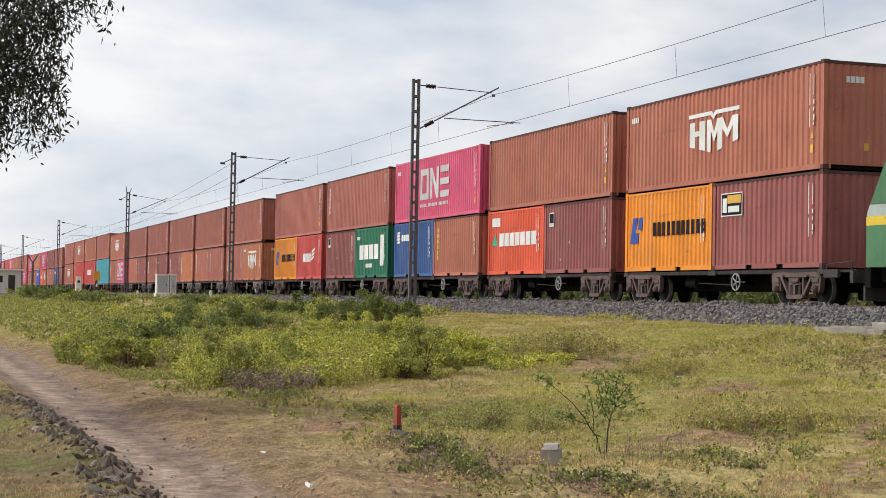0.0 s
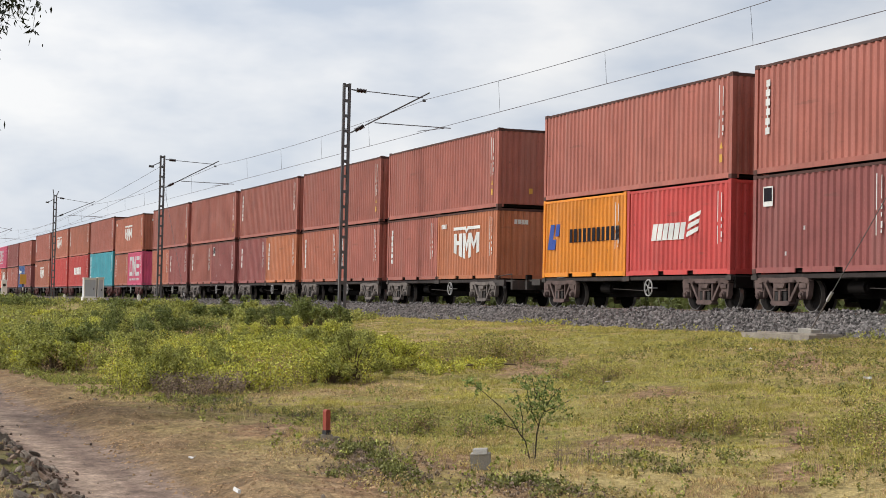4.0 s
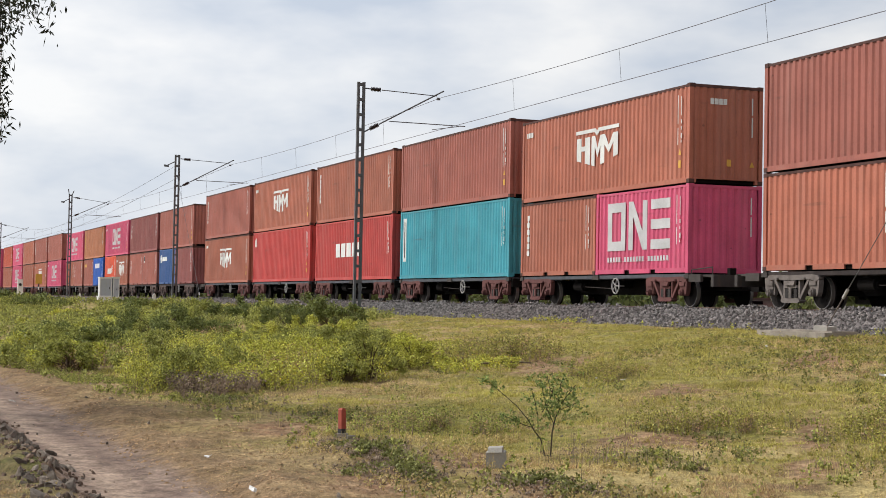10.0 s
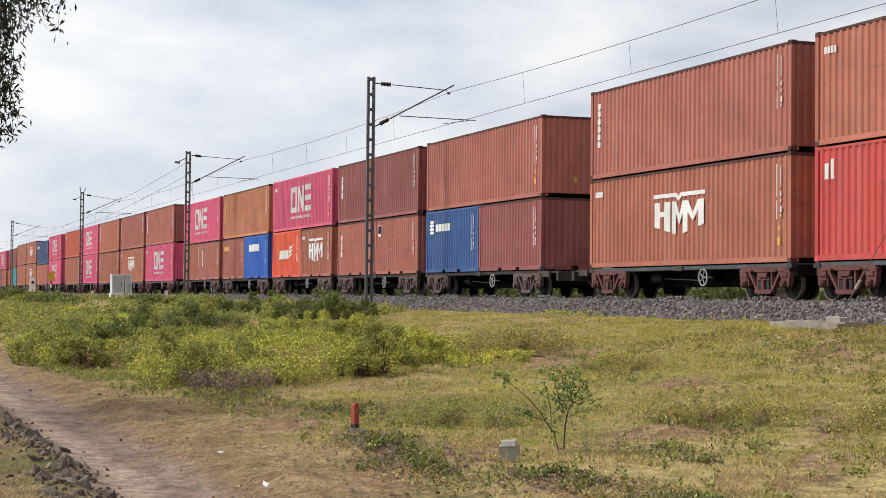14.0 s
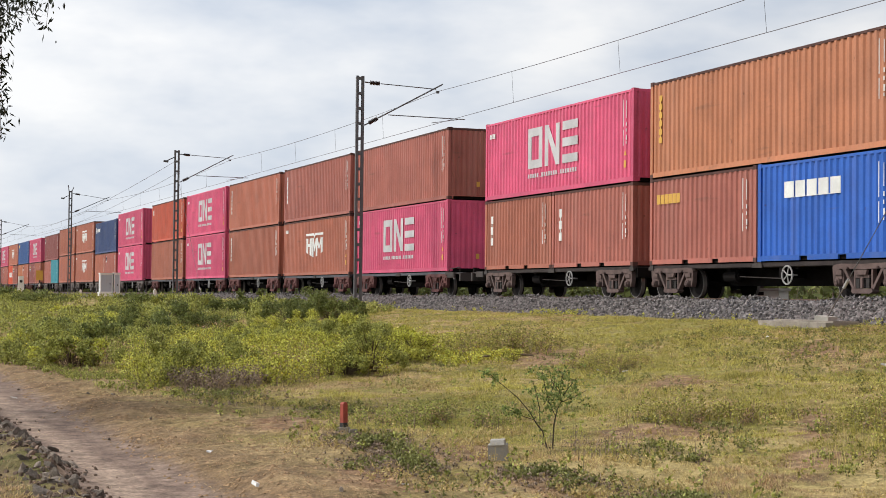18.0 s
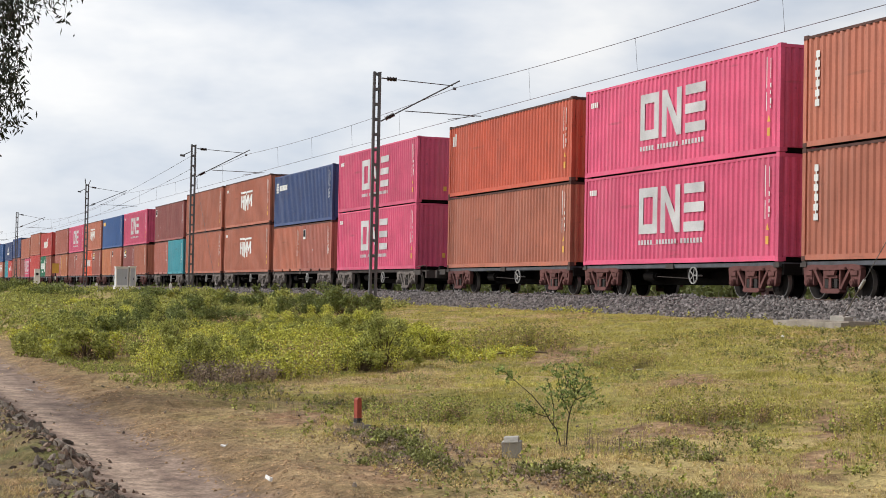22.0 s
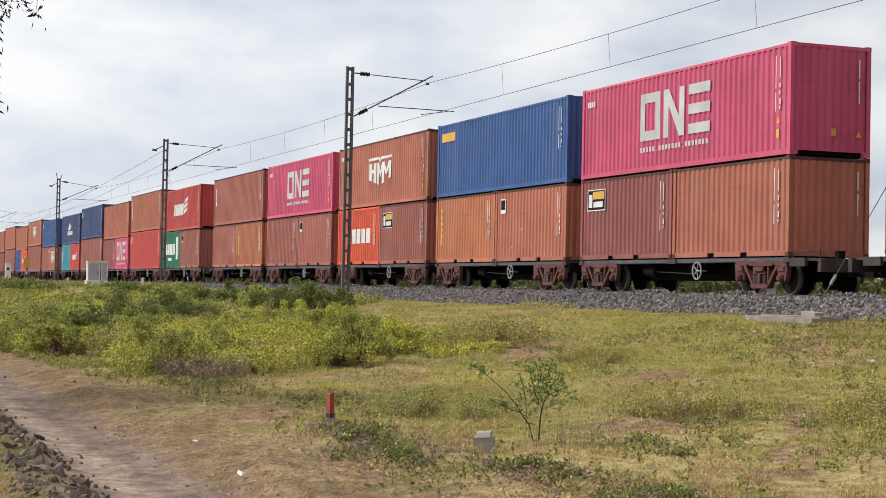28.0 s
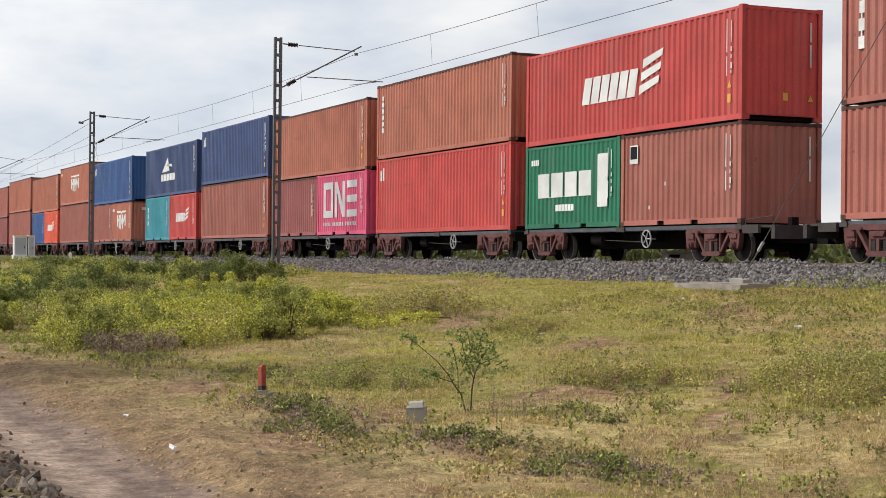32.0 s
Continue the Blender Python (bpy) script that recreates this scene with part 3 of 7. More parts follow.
    tagged(put("ballast_stones", me), "loose grey crushed stones on the track shoulder", "ballast", kind="stuff")


build_track()

# ---------------------------------------------------------------- containers
D_NEAR = Y_TRACK - 1.219
H_LOW, H_TOP, Z_FLOOR = 2.591, 2.896, 0.98
W2 = 1.219


def corrugated(length, z0, z1, depth, pitch):
    """A corrugated sheet in the xz plane, its outer face at y = 0, ribs running up."""
    n = max(4, round(length / pitch))
    p = length / n
    xs = [0.0]
    ys = [depth]
    for i in range(n):
        a = i * p
        xs += [a + 0.13 * p, a + 0.34 * p, a + 0.66 * p, a + 0.87 * p]
        ys += [depth, 0.0, 0.0, depth]
    xs.append(length)
    ys.append(depth)
    g = Geo()
    for x, y in zip(xs, ys):
        g.v += [(x, y, z0), (x, y, z1), (x, y + 0.02, z1), (x, y + 0.02, z0)]
    for i in range(len(xs) - 1):
        k = 4 * i
        g.f += [(k, k + 4, k + 5, k + 1), (k + 3, k + 2, k + 6, k + 7), (k + 1, k + 5, k + 6, k + 2)]
    return g


def container_meshes(length, height, col):
    """The meshes of one size and paint, shared by all containers alike."""
    m = PAINT[col]
    # brown containers get top edges darkened by colour: rust and painted shade
    edge_dark = M_EDGE_GRIME_SHADE if col in ("red_brown", "orange_brown", "maroon", "tan_orange", "light_orange", "red_orange") else m
    out = {}
    out["side"] = corrugated(length - 0.30, 0.155, height - 0.10, 0.040, 0.278).mesh("side_panel", m)
    out["end"] = corrugated(2 * W2 - 0.30, 0.155, height - 0.11, 0.03, 0.25).mesh("end_panel", m)
    out["roof"] = Geo().box(0.06, length - 0.06, -W2 + 0.05, W2 - 0.05, height - 0.055, height - 0.035).mesh("roof", m)
    out["floor"] = Geo().box(0.1, length - 0.1, -W2 + 0.08, W2 - 0.08, 0.02, 0.15).mesh("floor_plate", M_UNDER)
    rail = Geo()
    rail.box(0.16, length - 0.16, 0.004, 0.06, height - 0.10, height - 0.03)
    out["top_rail"] = rail.mesh("top_rail", edge_dark)
    low = Geo()
    cuts = [0.16]
    if length < 8:
        for c in (length / 2 - 1.03, length / 2 + 0.68):
            cuts += [c, c + 0.35]
    cuts.append(length - 0.16)
    for i in range(0, len(cuts), 2):
        low.box(cuts[i], cuts[i + 1], 0.004, 0.05, 0.015, 0.155)
    for i in range(1, len(cuts) - 1, 2):
        low.box(cuts[i], cuts[i + 1], 0.004, 0.05, 0.125, 0.155)
    out["bottom_rail"] = low.mesh("bottom_rail", m)
    out["post"] = Geo().box(0, 0.15, 0.002, 0.12, 0.115, height - 0.115).mesh("corner_post", m)
    cast = Geo().box(0, 0.178, -0.002, 0.162, 0, 0.118)
    out["casting"] = cast.mesh("corner_casting", edge_dark)
    out["end_top"] = Geo().box(-W2 + 0.15, W2 - 0.15, 0.004, 0.1, height - 0.11, height - 0.02).mesh("end_header", edge_dark)
    sill = Geo().box(-W2 + 0.15, W2 - 0.15, 0.004, 0.1, 0.125 if length > 8 else 0.015, 0.155)
    if length > 8:
        sill.box(-W2 + 0.15, -W2 + 0.24, 0.004, 0.1, 0.015, 0.125).box(W2 - 0.24, W2 - 0.15, 0.004, 0.1, 0.015, 0.125)
    out["end_low"] = sill.mesh("end_sill", m)
    return out


def flat(rects, polys=()):
    """Thin plates of paint on a container's near side: x, z from its lower left corner."""
    g = Geo()
    for x0, x1, z0, z1 in rects:
        g.box(x0, x1, -0.004, 0.003, z0, z1)
    for pts in polys:
        g.prism([(z, x) for x, z in pts], "y", -0.004, 0.003)
    return g


def emblem_shield(cx, cz, w, h):
    """A white shield of upright bars, pointed below, under a split roof line: three painted pieces."""
    x, top = cx - w / 2, cz + h * 0.27

    def foot(f):
        return cz - h / 2 + h * 0.46 * abs(f - 0.5)

    def piece(pts):
        return flat([], [[(x + w * f, z) for f, z in pts]])

    roof = [(0.0, cz + h * 0.37), (0.44, cz + h * 0.37), (0.5, cz + h * 0.27), (0.56, cz + h * 0.37), (1.0, cz + h * 0.37), (1.0, cz + h * 0.46), (0.54, cz + h * 0.46), (0.5, cz + h * 0.38), (0.46, cz + h * 0.46), (0.0, cz + h * 0.46)]
    gate = [(0.02, foot(0.02)), (0.13, foot(0.13)), (0.13, cz - h * 0.06), (0.22, cz - h * 0.06), (0.22, foot(0.22)), (0.34, foot(0.34)), (0.34, top), (0.22, top), (0.22, cz + h * 0.06), (0.13, cz + h * 0.06), (0.13, top), (0.02, top)]
    peak = [(0.375, foot(0.375)), (0.45, foot(0.45)), (0.45, cz + h * 0.02), (0.515, cz - h * 0.26), (0.585, cz + h * 0.0), (0.585, foot(0.585)), (0.675, foot(0.675)), (0.675, cz + h * 0.02), (0.775, cz - h * 0.2), (0.88, cz + h * 0.05), (0.88, foot(0.88)), (0.98, foot(0.98)),
            (0.98, top), (0.87, top), (0.775, cz - h * 0.02), (0.685, top), (0.58, top), (0.515, cz - h * 0.04), (0.455, top), (0.375, top)]
    return [("emblem_roof", piece(roof)), ("emblem_gate", piece(gate)), ("emblem_peak", piece(peak))]


def emblem_blocks(cx, cz, w, h):
    """Bold shapes in a row, and a line of small bars under them, each as its own piece."""
    s, x, z0, z1 = w / 3.35, cx - w / 2, cz - h / 2, cz + h / 2
    t = s * 0.24
    out = [("emblem_frame", flat([(x, x + t, z0, z1), (x + s - t, x + s, z0, z1), (x + t, x + s - t, z1 - t, z1), (x + t, x + s - t, z0, z0 + t)]))]
    a = x + 1.18 * s
    out.append(("emblem_zigzag", flat([(a, a + t, z0, z1), (a + s - t, a + s, z0, z1)], [[(a + t, z1 - t * 1.6), (a + s - t, z0), (a + s - t, z0 + t * 1.9), (a + t, z1)]])))
    a = x + 2.36 * s
    for lo in (z0, cz - t / 2, z1 - t):
        out.append(("emblem_bar", flat([(a + 0.02, a + s, lo, lo + t)])))
    r, k = [], 21
    for i in range(k):
        if i not in (5, 13):
            q = x + i * w / k
            r.append((q, q + w / k * 0.62, z0 - h * 0.23, z0 - h * 0.135))
    # the small bars hang together on a hair-thin base line
    r.append((x, x + w, z0 - h * 0.235, z0 - h * 0.23))
    out.append(("small_lettering", flat(r)))
    return out


def bars(x0, x1, cz, h, n, slant=0.0, fill=0.84):
    """A row of n upright blocks that stands for a word, held together by a hair-thin base line."""
    step, z0, z1, t = (x1 - x0) / n, cz - h / 2, cz + h / 2, 0.012
    up = []
    for i in range(n):
        a, b = x0 + i * step, x0 + (i + fill) * step
        up += [(a, z1), (b, z1)] + ([(b, z0 + t), (a + step, z0 + t)] if i < n - 1 else [])
    return flat([], [[(x + slant * (z - z0) / h, z) for x, z in [(x0, z0), (up[-1][0], z0)] + up[::-1]]])


def column(x, z1, h, n, w):
    """A word written downwards, as plain blocks on a thin spine."""
    s = h / n
    left, right = [], []
    for i in range(n):
        z, d = z1 - i * s, w * (0.0 if i % 3 else 0.12)
        left += [(x + d, z), (x + d, z - 0.7 * s)] + ([(x + 0.38 * w, z - 0.7 * s), (x + 0.38 * w, z - s)] if i < n - 1 else [])
        right += [(x + w, z), (x + w, z - 0.7 * s)] + ([(x + 0.62 * w, z - 0.7 * s), (x + 0.62 * w, z - s)] if i < n - 1 else [])
    return flat([], [left + right[::-1]])


def serial_column(length, height):
    """The small white marks that run down near the right end."""
    x, z = length - 0.70, height - 0.3
    r = [(x, x + 0.03, z - 0.85, z), (x, x + 0.03, z - 1.45, z - 0.95), (x + 0.2, x + 0.225, z - 0.6, z - 0.05)]
    for i, (w, h) in enumerate(((0.05, 0.12), (0.04, 0.1), (0.06, 0.16), (0.04, 0.08))):
        r.append((x + 0.19, x + 0.19 + w, z - 0.72 - 0.2 * i - h, z - 0.72 - 0.2 * i))
    return flat(r)


def decals(kind, length, height):
    """What is painted on the near side: (part name, geometry, material, label)."""
    c, L = height / 2 + 0.05, length
    if kind == "shield":
        k = 0.5 * L + (0 if L > 8 else 0.05)
        return [(n, g, M_WHITE, "piece of a white shield-shaped emblem") for n, g in emblem_shield(k, c + 0.05, 3.15 if L > 8 else 2.7, 1.32)]
    if kind == "blocks":
        k = 0.5 * L if L > 8 else 0.48 * L
        return [(n, g, M_SILVER, "silvery white painted shape") for n, g in emblem_blocks(k, c + 0.14, 4.1, 1.42 if L > 8 else 1.5)]
    if kind == "wave":
        k = 1.0 if L > 8 else 0.62
        x0 = 0.5 * L - 2.35 * k
        g = bars(x0, x0 + 3.2 * k, c - 0.08, 0.78 * k, 6, 0.2 * k)
        out = [("emblem", g, M_WHITE, "slanting white emblem")]
        for i in range(3):
            x = x0 + (3.35 + 0.1 * i) * k
            out.append(("emblem_flag", flat([], [[(x, c + (-0.45 + 0.36 * i) * k), (x + 1.05 * k, c + (-0.18 + 0.36 * i) * k), (x + 1.1 * k, c + (0.02 + 0.36 * i) * k), (x + 0.04, c + (-0.2 + 0.36 * i) * k)]]), M_WHITE, "slanting white stripe"))
        return out
    if kind == "lozenge":
        return [("emblem", flat([], [[(0.4, c - 0.42), (0.72, c - 0.42), (0.95, c + 0.42), (0.62, c + 0.42)], [(0.72, c - 0.42), (0.98, c - 0.42), (1.08, c - 0.08), (0.82, c - 0.08)], [(0.98, c + 0.02), (1.26, c + 0.02), (1.36, c + 0.42), (1.08, c + 0.42)]]), M_DARKBLUE, "blue emblem"),
                ("lettering", bars(2.1, 5.75, c, 0.44, 11, 0, 0.62), M_INK, "dark lettering bars")]
    if kind == "word":
        return [("emblem", flat([], [[(0.5, c - 0.18), (1.15, c - 0.18), (0.9, c + 0.3)]]), M_LGREEN, "green triangle emblem"),
                ("lettering", bars(1.35, 5.4, c + 0.05, 0.52, 7), M_WHITE, ""),
                ("plate", flat([(0.5, 1.4, height - 0.65, height - 0.3)]), M_WHITE, "white plate")]
    if kind == "word_tower":
        return [("lettering", bars(0.9, 4.5, c - 0.02, 0.75, 4), M_WHITE, "large white lettering blocks"),
                ("emblem", flat([(4.75, 5.35, c - 0.75, c + 0.8)]), M_WHITE, "white upright plate"),
                ("small_lettering", bars(2.1, 3.3, c - 0.72, 0.2, 6), M_WHITE, "")]
    if kind == "line":
        k = 0.5 * L - (2.5 if L > 8 else 1.5)
        return [("lettering", bars(k, k + (4.4 if L > 8 else 3.5), c - 0.05, 0.66, 5, 0, 0.78), M_WHITE, "white lettering blocks")]
    if kind == "flag_plate":
        return [("plate", flat([(0.55, 1.75, height - 1.0, height - 0.38)]), M_INK, "dark plate with a pale edge"),
                ("plate_edge", Geo().box(0.52, 1.78, -0.0045, 0.002, height - 1.03, height - 1.0).box(0.52, 1.78, -0.0045, 0.002, height - 0.38, height - 0.35).box(0.52, 0.55, -0.0045, 0.002, height - 1.0, height - 0.38)
                 .box(1.75, 1.78, -0.0045, 0.002, height - 1.0, height - 0.38).box(0.62, 0.86, -0.008, -0.0045, height - 0.92, height - 0.5).box(0.95, 1.6, -0.008, -0.0045, height - 0.92, height - 0.74), M_WHITE, "white edge and lettering bars"),
                ("plate_flag", Geo().box(0.9, 1.7, -0.008, -0.004, height - 0.66, height - 0.42), M_YELLOW, "yellow flag on the plate")]
    if kind == "small_plate":
        return [("plate", flat([(0.5, 0.95, height - 0.85, height - 0.33)]), M_WHITE, "small white plate"),
                ("plate_field", Geo().box(0.54, 0.91, -0.008, -0.004, height - 0.72, height - 0.37), M_INK, "dark field of the plate"),
                ("scuff", flat([(1.55 + 0.83 * q, 1.62 + 0.83 * q, 0.45 + 0.21 * ((3 * q) % 5), 0.55 + 0.21 * ((3 * q) % 5)) for q in range(2)]), M_SILVER, "small pale paint scuffs")]
    if kind == "column":
        return [("lettering", column(0.55, height - 0.45, 1.5, 6, 0.2), M_WHITE, "white lettering running downwards")]
    if kind == "yellow_column":
        return [("lettering", column(0.55, height - 0.45, 1.5, 6, 0.2), M_YELLOW, "yellowish lettering running downwards")]
    if kind == "plate_column":
        return [("plate", flat([(0.4, 0.78, height - 2.15, height - 0.3)]), M_WHITE, "tall white plate"),
                ("lettering", Geo().box(0.55, 0.63, -0.008, -0.004, height - 2.0, height - 0.45), M_INK, "dark lettering bar")]
    if kind == "short_column":
        return [("lettering", column(0.6, height - 0.6, 1.2, 3, 0.21), M_WHITE, "white lettering running downwards")]
    if kind == "corner_mark":
        return [("mark", flat([(0.45, 0.62, height - 0.85, height - 0.45), (0.72, 0.85, height - 0.85, height - 0.35)]), M_WHITE, "white corner mark")]
    if kind == "stripes":
        return [("emblem", column(0.45, height - 0.42, 0.6, 4, 0.5), M_WHITE, "white striped mark"), ("lettering", bars(1.2, 2.95, height - 0.73, 0.3, 5), M_WHITE, "")]
    if kind == "yellow_word":
        return [("lettering", bars(0.45, 1.9, height - 0.65, 0.28, 6), M_YELLOW, "yellow lettering blocks")]
    if kind == "yellow_plate":
        return [("plate", flat([(0.5, 1.9, height - 0.72, height - 0.38)]), M_YELLOW, "yellow plate")]
    if kind == "white_word":
        return [("lettering", bars(1.3, 3.9, height - 0.75, 0.42, 5), M_WHITE, "white lettering blocks")]
    if kind == "bird":
        return [("emblem", flat([], [[(4.2, c - 0.1), (6.0, c - 0.05), (5.6, c + 0.75)], [(5.0, c + 0.3), (6.7, c + 0.15), (6.4, c + 0.35)]]), M_WHITE, "white winged emblem"),
                ("lettering", bars(4.0, 7.4, c - 0.42, 0.4, 5), M_WHITE, "")]
    return []


WORDS = {"orange_brown": "orange-brown", "red_brown": "reddish brown", "tan_orange": "tan orange", "maroon": "dark maroon", "pink": "magenta pink",
         "orange": "yellow-orange", "bright_orange": "bright orange", "red": "bright red", "red_orange": "faded red-orange", "light_orange": "pale orange", "green": "dark green", "blue": "mid blue",
         "bright_blue": "bright blue", "navy": "navy blue", "teal": "turquoise"}
MARKS = {"shield": " with a white shield emblem", "blocks": " with a bold white block emblem", "wave": " with a slanting white emblem", "lozenge": " with a blue emblem and lettering",
         "word": " with white lettering and a green triangle", "word_tower": " with large white lettering", "line": " with white lettering", "flag_plate": " with a dark and yellow plate",
         "small_plate": " with a small white plate", "column": " with white lettering running down", "yellow_column": " with yellow lettering running down", "short_column": " with short white lettering running down", "plate_column": " with a tall white plate",
         "corner_mark": " with a white corner mark", "stripes": " with a white striped mark", "yellow_word": " with yellow lettering", "yellow_plate": " with a yellow plate", "white_word": " with white lettering",
         "bird": " with a white winged emblem", "": ""}
MOVING = []


def container(x, z, length, height, col, mark, upper, end_mark=False, far=False):
    size = "forty-foot" if length > 8 else "twenty-foot"
    c = thing("shipping_container", f"{'stacked ' if upper else ''}{WORDS[col]} {size} steel container{MARKS[mark]}", "container", "containers of the train", (x, Y_TRACK, z))
    ms = once(("container", length, height, col), lambda: container_meshes(length, height, col))
    L = length
    put("side_panel", ms["side"], c, (0.15, -W2 + 0.004, 0))
    put("side_panel", ms["side"], c, (L - 0.15, W2 - 0.004, 0, 0, 0, 180))
    put("end_panel", ms["end"], c, (L - 0.004, -W2 + 0.15, 0, 0, 0, 90))
    put("end_panel", ms["end"], c, (0.004, W2 - 0.15, 0, 0, 0, -90))
    put("roof", ms["roof"], c)
    put("floor_plate", ms["floor"], c)
    for key in ("top_rail", "bottom_rail"):
        put(key, ms[key], c, (0, -W2, 0))
        put(key, ms[key], c, (L, W2, 0, 0, 0, 180))
    for name, key in (("end_header", "end_top"), ("end_sill", "end_low")):
        put(name, ms[key], c, (L, 0, 0, 0, 0, 90))
        put(name, ms[key], c, (0, 0, 0, 0, 0, -90))
    for px, py, r in ((0, -W2, 0), (L, -W2, 90), (L, W2, 180), (0, W2, 270)):
        put("corner_post", ms["post"] if r % 180 == 0 else once(("post", height, col), lambda: Geo().box(0.002, 0.12, 0, 0.15, 0.115, height - 0.115).mesh("corner_post", PAINT[col])),
            c, (px, py, 0, 0, 0, r))
        for pz in (0, height - 0.118):
            put("corner_casting", ms["casting"], c, (px, py, pz, 0, 0, r))
    for name, g, m, label in once(("decals", mark, length, height), lambda: [(n, g.mesh(n, m), m, lb) for n, g, m, lb in decals(mark, length, height)]):
        put(name, g, c, (0, -W2, 0), label)
    MOVING.append((c, x, Y_TRACK, z))
    if far:
        return c
    put("serial_marking", once(("serial", length, height), lambda: serial_column(length, height).mesh("serial_marking", M_WHITE)), c, (0, -W2, 0), "small white markings")
    for key, rect in (("a", (2.06, 2.10, height - 0.85, height - 0.35)), ("b", (2.06, 2.10, height - 1.5, height - 0.92))):
        put("end_marking", once(("endmarks", height, key), lambda: flat([rect]).mesh("end_marking", M_WHITE)), c, (L - 0.002, -W2, 0, 0, 0, 90), "small white marking")
    if length > 8 and mark in ("shield", "corner_mark", "wave", "blocks", ""):
        put("height_label", once(("hlabel", length), lambda: flat([(length - 0.64, length - 0.50, 0.46, 0.68)]).mesh("height_label", M_YELLOW)), c, (0, -W2, 0), "small yellow label")
        put("warning_triangle", once(("htri", length), lambda: flat([], [[(length - 0.64, 0.84), (length - 0.48, 0.84), (length - 0.56, 1.02)]]).mesh("warning_triangle", M_YELLOW)), c, (0, -W2, 0), "small yellow triangle")
    if mark in ("shield", "word_tower") or (mark == "blocks" and length > 8):
        put("owner_marking", once(("owner", height), lambda: flat([(0.42 + 0.14 * q, 0.52 + 0.14 * q, height - 0.6, height - 0.43) for q in range(4)] + [(0.42, 0.94, height - 0.605, height - 0.6)])
            .mesh("owner_marking", M_WHITE)), c, (0, -W2, 0), "small white marking")
    if length > 8:
        put("end_label", once(("elabel", length), lambda: flat([(1.24, 1.38, 0.52, 0.72)]).mesh("end_label", M_YELLOW)), c, (L - 0.002, -W2, 0, 0, 0, 90), "small orange label")
        put("warning_triangle", once(("etri", length), lambda: flat([], [[(2.0, 0.52), (2.16, 0.52), (2.08, 0.69)]]).mesh("warning_triangle", M_YELLOW)), c, (L - 0.002, -W2, 0, 0, 0, 90), "small orange triangle")
    if end_mark:
        put("end_emblem", once(("endemblem", end_mark), lambda: bars(0.68, 1.25, 0, 0.17, 4).mesh("end_emblem", M_WHITE)), c, (L - 0.002, -W2, height - 0.5, 0, 0, 90), "small white emblem")
    return c


# ---------------------------------------------------------------- wagons
WHEEL_R = 0.42
WHEELS = []


def side_frame_mesh(material):
    """A slender cast bogie side: arched top bar, end horns over the bearings, slanting legs down to the spring seat."""
    g = Geo()
    top = [(0.70, -1.16), (0.77, -1.27), (0.85, -1.2), (0.88, -0.9), (0.86, 0), (0.88, 0.9), (0.85, 1.2), (0.77, 1.27), (0.70, 1.16), (0.755, 0.85), (0.735, 0.2), (0.735, -0.2), (0.755, -0.85)]
    g.prism(top[::-1], "y", -0.11, 0.05)
    g.prism([(0.27, -0.40), (0.27, 0.40), (0.20, 0.44), (0.15, 0.34), (0.15, -0.34), (0.20, -0.44)], "y", -0.14, 0.06)
    for s in (-1, 1):
        leg = [(0.25, s * 0.33), (0.25, s * 0.43), (0.76, s * 0.84), (0.76, s * 0.73)]
        g.prism(leg if s > 0 else leg[::-1], "y", -0.10, 0.03)
        g.box(s * 0.35 - 0.032, s * 0.35 + 0.032, -0.09, 0.03, 0.26, 0.75)
        horn = [(0.74, s * 1.14), (0.74, s * 1.27), (0.42, s * 1.22), (0.32, s * 1.16), (0.36, s * 1.12)]
        g.prism(horn if s < 0 else horn[::-1], "y", -0.10, 0.04)
        inner = [(0.75, s * 0.80), (0.75, s * 0.88), (0.36, s * 0.87), (0.36, s * 0.82)]
        g.prism(inner if s > 0 else inner[::-1], "y", -0.08, 0.03)
    g.box(-0.27, 0.27, -0.12, 0.02, 0.53, 0.60)
    # the friction wedge pockets and the bolster end between them
    g.prism([(0.60, -0.2), (0.60, 0.2), (0.72, 0.26), (0.72, -0.26)], "y", -0.17, -0.1)
    g.box(-0.05, 0.05, -0.15, -0.11, 0.28, 0.53)
    for s in (-1, 1):
        g.box(s * 1.0 - 0.15, s * 1.0 + 0.15, -0.13, 0.02, 0.60, 0.72)
        g.tube((s * 0.62, -0.12, 0.74), (s * 0.62, -0.12, 0.80), 0.05, n=8)
    return g.mesh("side_frame", material)


def axle_box_mesh(material):
    """The bearing on the axle's end, with its adapter and cap bolts."""
    g = Geo().tube((0, -0.17, 0), (0, 0.06, 0), 0.105, n=14).tube((0, -0.2, 0), (0, -0.17, 0), 0.075, n=12)
    g.box(-0.13, 0.13, -0.1, 0.06, 0.08, 0.19)
    for k in range(3):
        a = 2 * math.pi * k / 3 + 0.5
        g.tube((0.045 * math.cos(a), -0.215, 0.045 * math.sin(a)), (0.045 * math.cos(a), -0.2, 0.045 * math.sin(a)), 0.016, n=6)
    return g.mesh("axle_box", material)


def spring_mesh(material):
    """The coils in the bogie's middle, side by side."""
    g = Geo()
    for c in (-0.2, 0.0, 0.2):
        pts = []
        for k in range(5):
            pts += [(0.275 + 0.052 * k, 0.088), (0.301 + 0.052 * k, 0.055)]
        pts = [(z, c + x) for z, x in pts] + [(z, c - x) for z, x in reversed(pts)]
        g.prism(pts[::-1], "y", -0.13, 0.03)
    return g.mesh("spring_nest", material)


